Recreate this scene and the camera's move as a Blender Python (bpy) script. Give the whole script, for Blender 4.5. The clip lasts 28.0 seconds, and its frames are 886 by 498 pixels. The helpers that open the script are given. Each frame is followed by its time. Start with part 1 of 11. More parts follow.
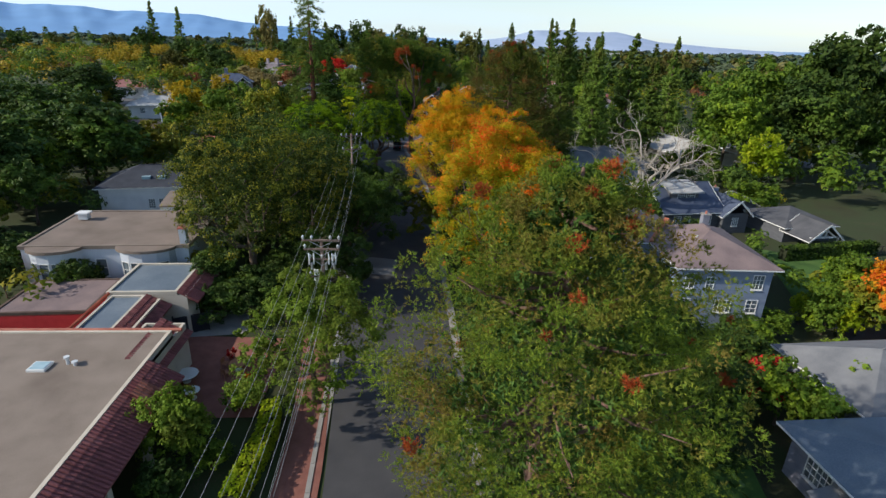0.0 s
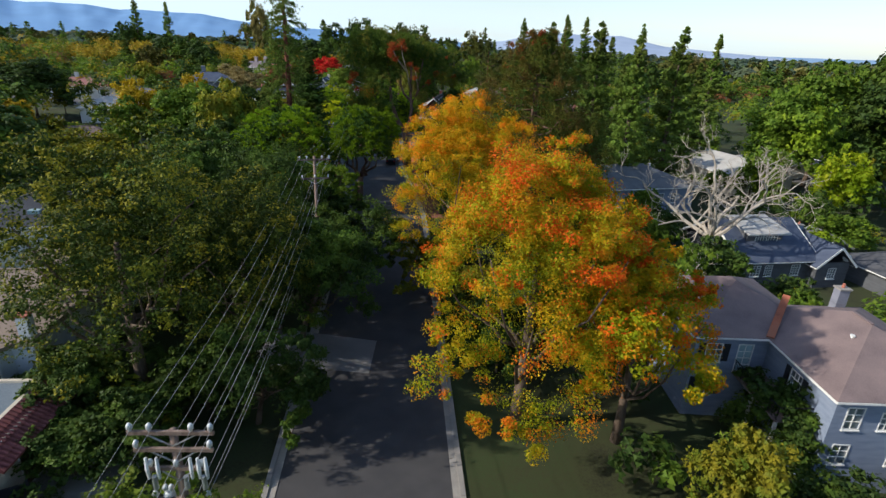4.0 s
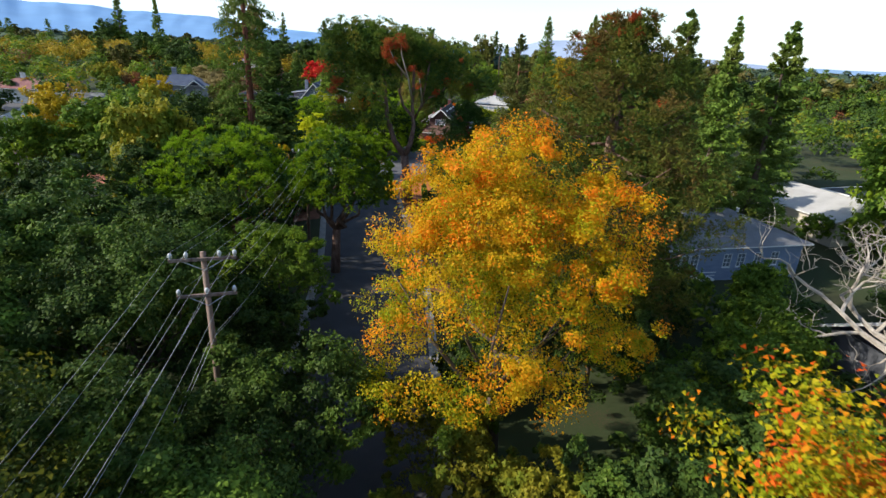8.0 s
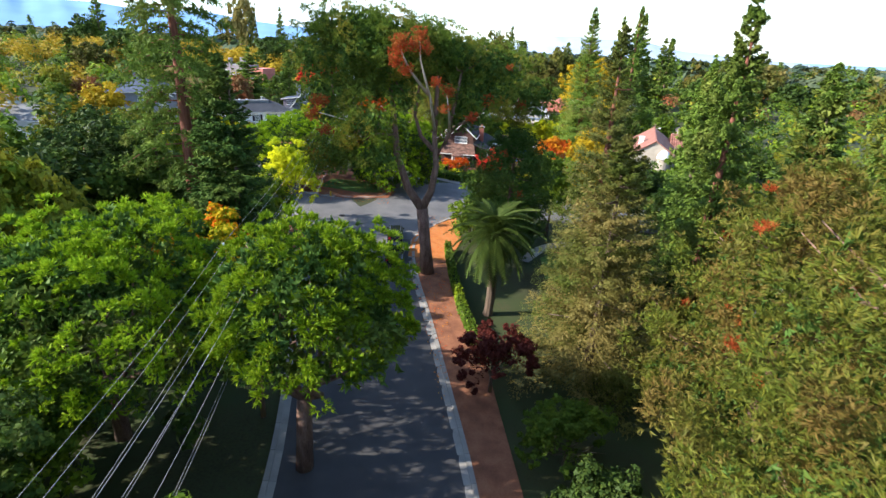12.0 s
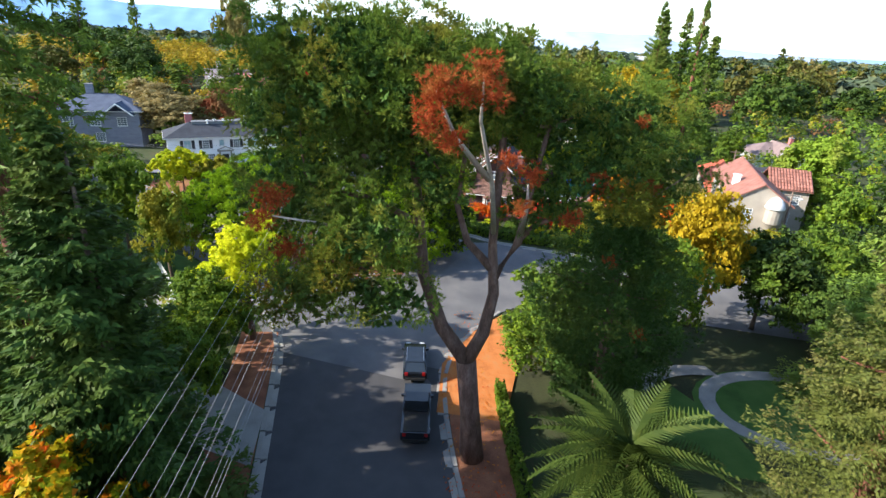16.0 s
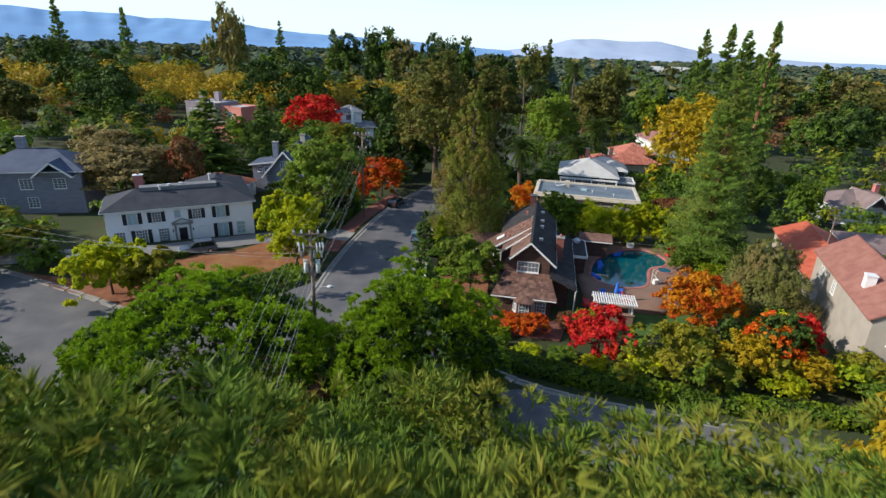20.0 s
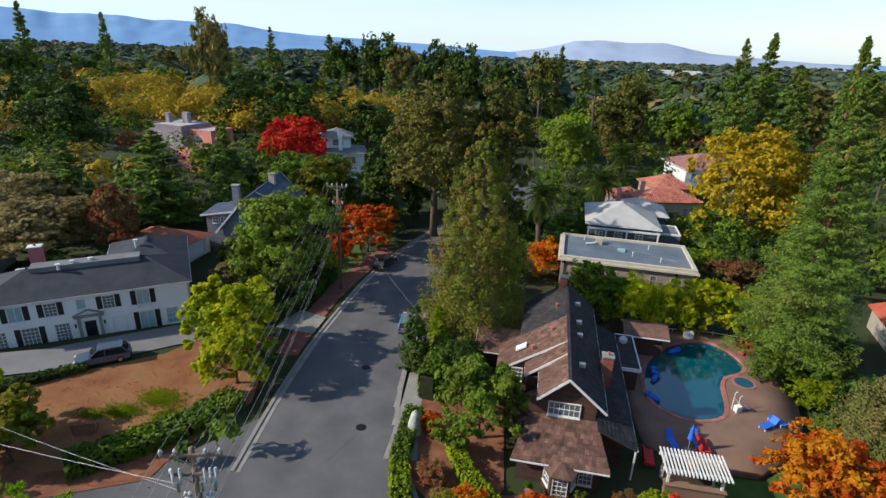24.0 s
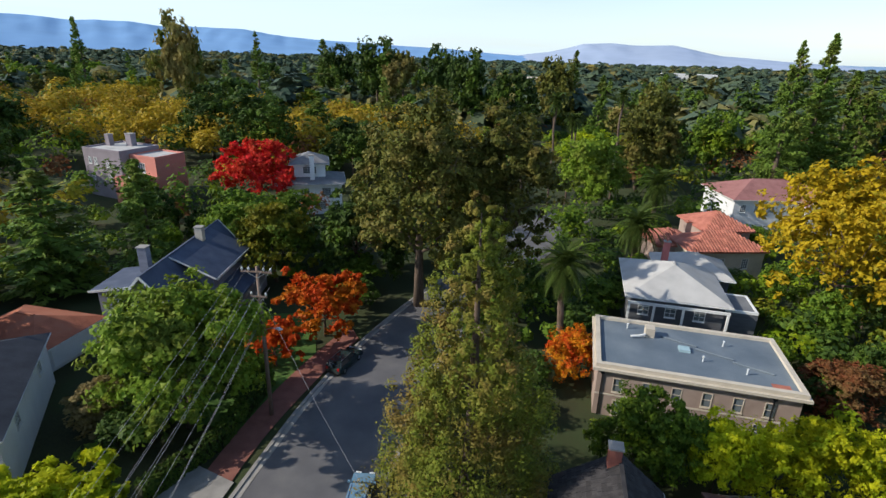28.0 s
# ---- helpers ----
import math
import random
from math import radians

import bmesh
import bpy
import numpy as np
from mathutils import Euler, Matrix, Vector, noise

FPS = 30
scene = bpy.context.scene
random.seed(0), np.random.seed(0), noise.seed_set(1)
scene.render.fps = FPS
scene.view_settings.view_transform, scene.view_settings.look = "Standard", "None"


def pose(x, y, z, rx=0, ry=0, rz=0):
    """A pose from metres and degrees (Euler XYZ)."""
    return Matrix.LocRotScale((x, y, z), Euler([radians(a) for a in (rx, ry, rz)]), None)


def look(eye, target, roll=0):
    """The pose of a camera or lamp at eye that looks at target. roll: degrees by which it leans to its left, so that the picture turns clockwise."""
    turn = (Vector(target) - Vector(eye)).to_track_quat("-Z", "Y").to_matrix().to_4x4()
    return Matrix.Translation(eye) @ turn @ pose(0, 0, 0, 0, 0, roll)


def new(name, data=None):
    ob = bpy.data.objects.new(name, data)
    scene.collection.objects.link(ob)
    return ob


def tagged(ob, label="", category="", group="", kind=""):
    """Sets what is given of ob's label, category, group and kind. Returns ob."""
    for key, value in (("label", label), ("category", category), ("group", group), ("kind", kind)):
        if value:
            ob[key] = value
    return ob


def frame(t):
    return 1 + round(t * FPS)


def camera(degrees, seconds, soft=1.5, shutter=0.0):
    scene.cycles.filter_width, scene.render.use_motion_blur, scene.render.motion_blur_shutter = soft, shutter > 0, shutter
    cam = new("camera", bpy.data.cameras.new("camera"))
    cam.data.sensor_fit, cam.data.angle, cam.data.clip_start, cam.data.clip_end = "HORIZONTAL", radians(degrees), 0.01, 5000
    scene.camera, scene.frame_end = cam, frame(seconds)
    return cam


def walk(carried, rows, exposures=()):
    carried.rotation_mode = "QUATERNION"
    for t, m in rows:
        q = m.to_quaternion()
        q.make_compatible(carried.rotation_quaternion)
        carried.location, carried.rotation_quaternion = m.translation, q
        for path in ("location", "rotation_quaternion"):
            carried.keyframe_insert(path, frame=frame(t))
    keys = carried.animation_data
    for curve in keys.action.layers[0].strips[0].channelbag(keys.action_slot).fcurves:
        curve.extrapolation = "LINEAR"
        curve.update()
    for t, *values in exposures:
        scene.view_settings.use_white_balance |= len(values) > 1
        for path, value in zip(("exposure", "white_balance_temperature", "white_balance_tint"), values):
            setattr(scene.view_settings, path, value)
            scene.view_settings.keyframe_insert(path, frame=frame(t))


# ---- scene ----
cam = camera(80.0, 28.0, 1.45, 0.2)
PATH = [
    (0, (-0.41, 3.87, 25.39), (-0.524, 13.170, 21.715), 1.85),
    (0.5, (-0.54, 6.24, 25.20), (-0.655, 15.540, 21.527), 1.87),
    (1, (-0.67, 8.76, 24.95), (-0.797, 18.061, 21.279), 1.89),
    (1.5, (-0.78, 11.35, 24.70), (-0.913, 20.652, 21.031), 1.91),
    (2, (-0.85, 14.04, 24.46), (-0.990, 23.342, 20.793), 1.93),
    (2.5, (-0.88, 16.83, 24.21), (-1.026, 26.133, 20.545), 1.95),
    (3, (-0.89, 19.75, 24.04), (-1.033, 29.056, 20.383), 2.11),
    (3.5, (-0.90, 22.86, 23.91), (-1.040, 32.170, 20.261), 2.27),
    (4, (-0.91, 26.20, 23.80), (-1.047, 35.513, 20.159), 2.43),
    (4.5, (-0.93, 29.68, 23.66), (-1.063, 38.996, 20.027), 2.59),
    (5, (-0.96, 33.17, 23.49), (-1.096, 42.492, 19.871), 2.69),
    (5.5, (-1.14, 36.47, 23.16), (-1.286, 45.792, 19.552), 2.79),
    (6, (-1.36, 39.71, 22.88), (-1.519, 49.047, 19.292), 2.90),
    (6.5, (-1.57, 43.05, 22.68), (-1.734, 52.388, 19.111), 3.00),
    (7, (-1.88, 46.45, 22.56), (-2.052, 55.795, 18.999), 3.09),
    (7.5, (-2.27, 49.82, 22.54), (-2.453, 59.167, 18.988), 3.16),
    (8, (-2.71, 53.23, 22.62), (-2.911, 62.576, 19.064), 3.20),
    (8.5, (-3.21, 56.75, 22.63), (-3.424, 66.092, 19.073), 3.23),
    (9, (-3.67, 60.30, 22.65), (-3.904, 69.645, 19.095), 3.23),
    (9.5, (-4.14, 63.84, 22.75), (-4.391, 73.183, 19.197), 3.21),
    (10, (-4.74, 67.44, 22.71), (-4.999, 76.785, 19.152), 3.16),
    (10.5, (-5.29, 71.16, 22.77), (-5.559, 80.498, 19.199), 3.11),
    (11, (-5.91, 74.91, 22.85), (-6.186, 84.239, 19.260), 3.08),
    (11.5, (-6.60, 78.59, 22.88), (-6.891, 87.919, 19.279), 3.06),
    (12, (-7.25, 82.14, 22.88), (-7.540, 91.459, 19.261), 3.05),
    (12.5, (-7.85, 85.56, 22.88), (-8.138, 94.873, 19.247), 3.01),
    (13, (-8.46, 88.96, 22.92), (-8.762, 98.262, 19.272), 2.98),
    (13.5, (-9.09, 92.32, 23.01), (-9.401, 101.624, 19.349), 2.95),
    (14, (-9.71, 95.67, 23.17), (-10.047, 104.963, 19.492), 2.92),
    (14.5, (-10.33, 98.99, 23.40), (-10.690, 108.276, 19.713), 2.89),
    (15, (-10.94, 102.28, 23.72), (-11.320, 111.566, 20.025), 2.86),
    (15.5, (-11.45, 105.50, 24.01), (-11.854, 114.783, 20.308), 2.83),
    (16, (-11.86, 108.80, 24.46), (-12.292, 118.083, 20.760), 2.81),
    (16.5, (-12.19, 112.17, 25.06), (-12.649, 121.453, 21.356), 2.77),
    (17, (-12.41, 115.49, 25.62), (-12.889, 124.769, 21.923), 2.74),
    (17.5, (-12.68, 118.64, 26.17), (-13.191, 127.928, 22.490), 2.68),
    (18, (-12.99, 121.64, 26.64), (-13.527, 130.929, 22.980), 2.58),
    (18.5, (-13.30, 124.50, 27.15), (-13.862, 133.798, 23.514), 2.46),
    (19, (-13.68, 127.29, 27.69), (-14.264, 136.594, 24.079), 2.35),
    (19.5, (-14.02, 130.00, 28.18), (-14.626, 139.314, 24.602), 2.24),
    (20, (-14.36, 132.69, 28.61), (-14.985, 142.007, 25.045), 2.14),
    (20.5, (-14.62, 135.39, 29.04), (-15.267, 144.709, 25.477), 2.07),
    (21, (-14.79, 138.12, 29.52), (-15.453, 147.443, 25.957), 2.04),
    (21.5, (-14.90, 140.85, 29.92), (-15.572, 150.170, 26.365), 2.03),
    (22, (-15.02, 143.61, 30.29), (-15.700, 152.929, 26.730), 2.05),
    (22.5, (-15.15, 146.40, 30.62), (-15.840, 155.718, 27.060), 2.07),
    (23, (-15.30, 149.22, 30.92), (-15.991, 158.537, 27.362), 2.10),
    (23.5, (-15.46, 152.06, 31.20), (-16.155, 161.384, 27.643), 2.11),
    (24, (-15.63, 154.94, 31.46), (-16.333, 164.258, 27.912), 2.09),
    (24.5, (-15.74, 157.87, 31.69), (-16.456, 167.196, 28.147), 2.06),
    (25, (-15.83, 160.89, 31.83), (-16.557, 170.218, 28.291), 2.02),
    (25.5, (-15.87, 163.94, 31.93), (-16.619, 173.263, 28.404), 1.97),
    (26, (-15.85, 167.03, 32.04), (-16.615, 176.361, 28.522), 1.92),
    (26.5, (-15.75, 170.13, 32.05), (-16.533, 179.459, 28.545), 1.88),
    (27, (-15.63, 173.29, 32.03), (-16.431, 182.624, 28.529), 1.83),
    (27.5, (-15.49, 176.55, 32.04), (-16.314, 185.878, 28.548), 1.78),
    (28, (-15.31, 179.86, 32.07), (-16.161, 189.193, 28.574), 1.72),
]
walk(cam, [(t, look(eye, target, roll)) for t, eye, target, roll in PATH], [(0, -0.1), (2.5, -0.1), (5, 0.04), (8, 0.3), (11, 0.86), (12, 1.12), (15, 1.05), (16, 1.1), (17, 0.98), (18, 0.45), (19, 0.05), (20, 0.12), (21, 0.0), (23, -0.06), (28, -0.02)])

# ---- light ----
SUN_TO = Vector((-0.86, -0.22, 0.53)).normalized()
world = bpy.data.worlds.new("sky_world")
scene.world = world
world.use_nodes = True
wn = world.node_tree
wn.nodes.clear()
w_out = wn.nodes.new("ShaderNodeOutputWorld")
w_bg = wn.nodes.new("ShaderNodeBackground")
w_sky = wn.nodes.new("ShaderNodeTexSky")
w_sky.sky_type = "NISHITA"
w_sky.sun_disc = False
w_sky.sun_elevation = math.asin(SUN_TO.z)
w_sky.sun_rotation = math.atan2(SUN_TO.x, SUN_TO.y)
w_sky.air_density, w_sky.dust_density, w_sky.ozone_density = 1.0, 0.6, 1.5
w_bg.inputs["Strength"].default_value = 0.175
# bright haze low over the horizon, broken into thin streaks higher up
w_co = wn.nodes.new("ShaderNodeTexCoord")
w_map = wn.nodes.new("ShaderNodeMapping")
w_map.inputs["Scale"].default_value = (1.3, 1.3, 16.0)
w_noise = wn.nodes.new("ShaderNodeTexNoise")
w_noise.inputs["Scale"].default_value = 2.2
w_noise.inputs["Detail"].default_value = 5.0
w_sep = wn.nodes.new("ShaderNodeSeparateXYZ")
w_low = wn.nodes.new("ShaderNodeMapRange")
w_low.inputs["From Min"].default_value, w_low.inputs["From Max"].default_value = 0.02, 0.30
w_low.inputs["To Min"].default_value, w_low.inputs["To Max"].default_value = 0.78, -0.25
w_side = wn.nodes.new("ShaderNodeMath")
w_side.operation = "MULTIPLY_ADD"
w_side.inputs[1].default_value = -0.45
w_add = wn.nodes.new("ShaderNodeMath")
w_add.operation = "MULTIPLY_ADD"
w_add.use_clamp = True
w_add.inputs[1].default_value = 0.9
w_off = wn.nodes.new("ShaderNodeMath")
w_off.operation = "SUBTRACT"
w_off.inputs[1].default_value = 0.5
w_mix = wn.nodes.new("ShaderNodeMixRGB")
w_mix.inputs["Color2"].default_value = (4.8, 6.0, 6.8, 1)
wn.links.new(w_co.outputs["Generated"], w_map.inputs["Vector"])
wn.links.new(w_co.outputs["Generated"], w_sep.inputs["Vector"])
wn.links.new(w_map.outputs["Vector"], w_noise.inputs["Vector"])
wn.links.new(w_sep.outputs["Z"], w_low.inputs["Value"])
wn.links.new(w_sep.outputs["X"], w_side.inputs[0])
wn.links.new(w_low.outputs["Result"], w_side.inputs[2])
wn.links.new(w_noise.outputs["Fac"], w_off.inputs[0])
wn.links.new(w_off.outputs[0], w_add.inputs[0])
wn.links.new(w_side.outputs[0], w_add.inputs[2])
wn.links.new(w_add.outputs[0], w_mix.inputs["Fac"])
wn.links.new(w_sky.outputs["Color"], w_mix.inputs["Color1"])
wn.links.new(w_mix.outputs["Color"], w_bg.inputs["Color"])
wn.links.new(w_bg.outputs["Background"], w_out.inputs["Surface"])

sun_data = bpy.data.lights.new("sun", "SUN")
sun_data.energy, sun_data.angle, sun_data.color = 5.0, radians(0.6), (1.0, 0.93, 0.82)
sun = new("sun", sun_data)
sun.matrix_world = look(SUN_TO * 100, (0, 0, 0))


# ---- materials ----
def mat_base(name):
    m = bpy.data.materials.new(name)
    m.use_nodes = True
    nt = m.node_tree
    nt.nodes.clear()
    out = nt.nodes.new("ShaderNodeOutputMaterial")
    return m, nt, out


def ramp_node(nt, cols, positions=None):
    r = nt.nodes.new("ShaderNodeValToRGB")
    e = r.color_ramp.elements
    n = len(cols)
    for i, c in enumerate(cols):
        p = positions[i] if positions else i / max(1, n - 1)
        if i < 2:
            e[i].position = p
        else:
            e.new(p)
    for i, c in enumerate(cols):
        e[i].color = (*c, 1)
    return r


def calm(cols, keep=0.6):
    """The same tones drawn closer together."""
    mean = [sum(c[i] for c in cols) / len(cols) for i in range(3)]
    return [tuple(m + keep * (c - m) for c, m in zip(col, mean)) for col in cols]


def leaf_mat(name, cols, patch=None, patch_scale=0.35, translucent=0.35, lo=0.42, hi=0.62, top=None, top_z=(0.4, 0.9)):
    """Foliage: each leaf takes its own tone; larger patches take a second set of tones."""
    cols = calm([(a * 1.03, b, c * 0.6) for a, b, c in cols])
    patch = calm([(a * 1.03, b, c * 0.6) for a, b, c in patch]) if patch else None
    m, nt, out = mat_base(name)
    geo = nt.nodes.new("ShaderNodeNewGeometry")
    r1 = ramp_node(nt, cols)
    nt.links.new(geo.outputs["Random Per Island"], r1.inputs["Fac"])
    col = r1.outputs["Color"]
    co = nt.nodes.new("ShaderNodeTexCoord")
    if patch:
        r2 = ramp_node(nt, patch)
        nt.links.new(geo.outputs["Random Per Island"], r2.inputs["Fac"])
        nz = nt.nodes.new("ShaderNodeTexNoise")
        nz.inputs["Scale"].default_value = patch_scale
        nz.inputs["Detail"].default_value = 3
        nt.links.new(co.outputs["Object"], nz.inputs["Vector"])
        mr = nt.nodes.new("ShaderNodeMapRange")
        mr.inputs["From Min"].default_value, mr.inputs["From Max"].default_value = lo, hi
        nt.links.new(nz.outputs["Fac"], mr.inputs["Value"])
        fac = mr.outputs["Result"]
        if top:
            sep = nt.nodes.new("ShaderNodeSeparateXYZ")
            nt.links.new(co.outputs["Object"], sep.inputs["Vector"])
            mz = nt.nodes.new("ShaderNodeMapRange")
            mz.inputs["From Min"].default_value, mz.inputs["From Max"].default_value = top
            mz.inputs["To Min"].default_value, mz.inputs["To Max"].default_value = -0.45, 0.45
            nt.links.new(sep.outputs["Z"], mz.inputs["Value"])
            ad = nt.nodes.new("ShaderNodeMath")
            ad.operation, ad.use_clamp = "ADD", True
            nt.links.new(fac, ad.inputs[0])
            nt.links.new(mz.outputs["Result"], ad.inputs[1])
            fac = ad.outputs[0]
        mx = nt.nodes.new("ShaderNodeMixRGB")
        nt.links.new(fac, mx.inputs["Fac"])
        nt.links.new(col, mx.inputs["Color1"])
        nt.links.new(r2.outputs["Color"], mx.inputs["Color2"])
        col = mx.outputs["Color"]
    oi = nt.nodes.new("ShaderNodeObjectInfo")
    hs = nt.nodes.new("ShaderNodeHueSaturation")
    mo = nt.nodes.new("ShaderNodeMapRange")
    mo.inputs["To Min"].default_value, mo.inputs["To Max"].default_value = 0.75, 1.2
    nt.links.new(oi.outputs["Random"], mo.inputs["Value"])
    nt.links.new(mo.outputs["Result"], hs.inputs["Value"])
    nt.links.new(col, hs.inputs["Color"])
    col = hs.outputs["Color"]
    p = nt.nodes.new("ShaderNodeBsdfPrincipled")
    p.inputs["Roughness"].default_value = 0.55
    p.inputs["Specular IOR Level"].default_value = 0.1
    tr = nt.nodes.new("ShaderNodeBsdfTranslucent")
    mix = nt.nodes.new("ShaderNodeMixShader")
    mix.inputs["Fac"].default_value = translucent
    nt.links.new(col, p.inputs["Base Color"])
    nt.links.new(col, tr.inputs["Color"])
    nt.links.new(p.outputs["BSDF"], mix.inputs[1])
    nt.links.new(tr.outputs["BSDF"], mix.inputs[2])
    nt.links.new(mix.outputs["Shader"], out.inputs["Surface"])
    return m


def surf(name, cols, rough=0.8, scale=1.5, fine=25.0, bump=0.15, metal=0.0, stretch=(1, 1, 1), island=0.0, spec=0.4, objvar=0.0, emit=0.0):
    """A weathered surface: stains at a large scale, grain at a fine one, and relief from both."""
    m, nt, out = mat_base(name)
    co = nt.nodes.new("ShaderNodeTexCoord")
    mp = nt.nodes.new("ShaderNodeMapping")
    mp.inputs["Scale"].default_value = stretch
    nt.links.new(co.outputs["Object"], mp.inputs["Vector"])
    n1 = nt.nodes.new("ShaderNodeTexNoise")
    n1.inputs["Scale"].default_value, n1.inputs["Detail"].default_value = scale, 6
    n2 = nt.nodes.new("ShaderNodeTexNoise")
    n2.inputs["Scale"].default_value, n2.inputs["Detail"].default_value = fine, 4
    for n in (n1, n2):
        nt.links.new(mp.outputs["Vector"], n.inputs["Vector"])
    mm = nt.nodes.new("ShaderNodeMath")
    mm.operation = "MULTIPLY_ADD"
    mm.inputs[1].default_value = 0.35
    nt.links.new(n2.outputs["Fac"], mm.inputs[0])
    sc = nt.nodes.new("ShaderNodeMath")
    sc.operation = "MULTIPLY"
    sc.inputs[1].default_value = 0.65
    nt.links.new(n1.outputs["Fac"], sc.inputs[0])
    nt.links.new(sc.outputs[0], mm.inputs[2])
    r = ramp_node(nt, cols, [0.3 + 0.4 * i / max(1, len(cols) - 1) for i in range(len(cols))])
    nt.links.new(mm.outputs[0], r.inputs["Fac"])
    col = r.outputs["Color"]
    if island or objvar:
        hs = nt.nodes.new("ShaderNodeHueSaturation")
        mo = nt.nodes.new("ShaderNodeMapRange")
        v = island or objvar
        mo.inputs["To Min"].default_value, mo.inputs["To Max"].default_value = 1 - v, 1 + v
        if island:
            src = nt.nodes.new("ShaderNodeNewGeometry").outputs["Random Per Island"]
        else:
            src = nt.nodes.new("ShaderNodeObjectInfo").outputs["Random"]
        nt.links.new(src, mo.inputs["Value"])
        nt.links.new(mo.outputs["Result"], hs.inputs["Value"])
        nt.links.new(col, hs.inputs["Color"])
        col = hs.outputs["Color"]
    p = nt.nodes.new("ShaderNodeBsdfPrincipled")
    p.inputs["Roughness"].default_value, p.inputs["Metallic"].default_value = rough, metal
    p.inputs["Specular IOR Level"].default_value = spec
    nt.links.new(col, p.inputs["Base Color"])
    if bump:
        b = nt.nodes.new("ShaderNodeBump")
        b.inputs["Strength"].default_value, b.inputs["Distance"].default_value = bump, 0.05
        nt.links.new(mm.outputs[0], b.inputs["Height"])
        nt.links.new(b.outputs["Normal"], p.inputs["Normal"])
    nt.links.new(p.outputs["BSDF"], out.inputs["Surface"])
    return m


def glass_mat(name, tint, rough=0.05):
    m, nt, out = mat_base(name)
    p = nt.nodes.new("ShaderNodeBsdfPrincipled")
    p.inputs["Base Color"].default_value = (*tint, 1)
    p.inputs["Roughness"].default_value = rough
    p.inputs["Specular IOR Level"].default_value = 0.8
    p.inputs["Transmission Weight"].default_value = 0.55
    nt.links.new(p.outputs["BSDF"], out.inputs["Surface"])
    return m


def g3(v, k=1.0):
    return tuple(c * k for c in v)


M = {}
M["asphalt"] = surf("asphalt", [(0.085, 0.085, 0.093), (0.125, 0.123, 0.128), (0.175, 0.168, 0.166)], 0.9, 0.35, 30, 0.25)
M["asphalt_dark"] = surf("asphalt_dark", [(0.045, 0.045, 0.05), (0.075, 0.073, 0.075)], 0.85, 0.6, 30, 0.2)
M["concrete"] = surf("concrete", [(0.2, 0.19, 0.18), (0.29, 0.275, 0.255), (0.36, 0.34, 0.31)], 0.9, 0.8, 20, 0.2)
M["drive"] = surf("pale_driveway", [(0.17, 0.17, 0.175), (0.24, 0.235, 0.235)], 0.9, 0.5, 18, 0.2)
M["soil"] = surf("leaf_litter_ground", [(0.02, 0.022, 0.01), (0.04, 0.045, 0.016), (0.035, 0.055, 0.016), (0.075, 0.05, 0.028)], 1.0, 0.12, 6, 0.6)
M["mulch"] = surf("red_brown_mulch", [(0.13, 0.05, 0.028), (0.24, 0.095, 0.05), (0.33, 0.15, 0.08)], 1.0, 0.9, 14, 0.7)
M["mulch_orange"] = surf("orange_fallen_leaves", [(0.33, 0.10, 0.025), (0.5, 0.17, 0.045), (0.42, 0.19, 0.07)], 1.0, 1.2, 12, 0.8)
M["brickpave"] = surf("brick_paving", [(0.16, 0.06, 0.045), (0.24, 0.10, 0.075)], 0.9, 1.2, 16, 0.3, objvar=0.2)
M["tanlawn"] = surf("dry_tan_lawn", [(0.15, 0.055, 0.02), (0.25, 0.10, 0.04), (0.3, 0.145, 0.06), (0.12, 0.1, 0.03)], 1.0, 0.35, 9, 0.6)
M["grass"] = surf("mown_lawn", [(0.03, 0.075, 0.012), (0.06, 0.13, 0.022), (0.09, 0.15, 0.035)], 1.0, 0.5, 20, 0.6)
M["bark"] = surf("bark", [(0.05, 0.035, 0.026), (0.12, 0.085, 0.062), (0.2, 0.15, 0.115)], 0.95, 1.2, 9, 0.9, stretch=(3, 3, 0.5))
M["bark_red"] = surf("red_fibrous_bark", [(0.09, 0.03, 0.02), (0.2, 0.075, 0.05), (0.28, 0.13, 0.09)], 0.95, 1.2, 9, 0.9, stretch=(3, 3, 0.4))
M["bark_pine"] = surf("pine_bark", [(0.06, 0.035, 0.025), (0.17, 0.10, 0.075), (0.30, 0.2, 0.16)], 0.95, 1.4, 8, 0.9, stretch=(2, 2, 0.6))
M["bark_pale"] = surf("pale_grey_bark", [(0.26, 0.22, 0.18), (0.42, 0.37, 0.31), (0.55, 0.5, 0.43)], 0.95, 1.0, 8, 0.6)
M["polewood"] = surf("weathered_pole_wood", [(0.10, 0.065, 0.05), (0.2, 0.14, 0.11), (0.28, 0.21, 0.17)], 0.9, 1.5, 14, 0.5, stretch=(3, 3, 0.3))
M["metal_grey"] = surf("galvanised_metal", [(0.35, 0.37, 0.39), (0.5, 0.52, 0.54)], 0.45, 2, 20, 0.1, metal=0.7)
M["ceramic"] = surf("pale_ceramic", [(0.55, 0.58, 0.6), (0.7, 0.72, 0.72)], 0.35, 3, 20, 0.05)
M["cable"] = surf("weathered_aluminium_cable", [(0.22, 0.22, 0.23), (0.34, 0.34, 0.35)], 0.5, 3, 20, 0.0, metal=0.2)
M["white"] = surf("white_paint", [(0.76, 0.77, 0.78), (0.84, 0.85, 0.86), (0.88, 0.89, 0.89)], 0.7, 0.6, 14, 0.1)
M["trim"] = surf("white_trim_paint", [(0.7, 0.7, 0.68), (0.8, 0.8, 0.78)], 0.6, 2, 14, 0.05)
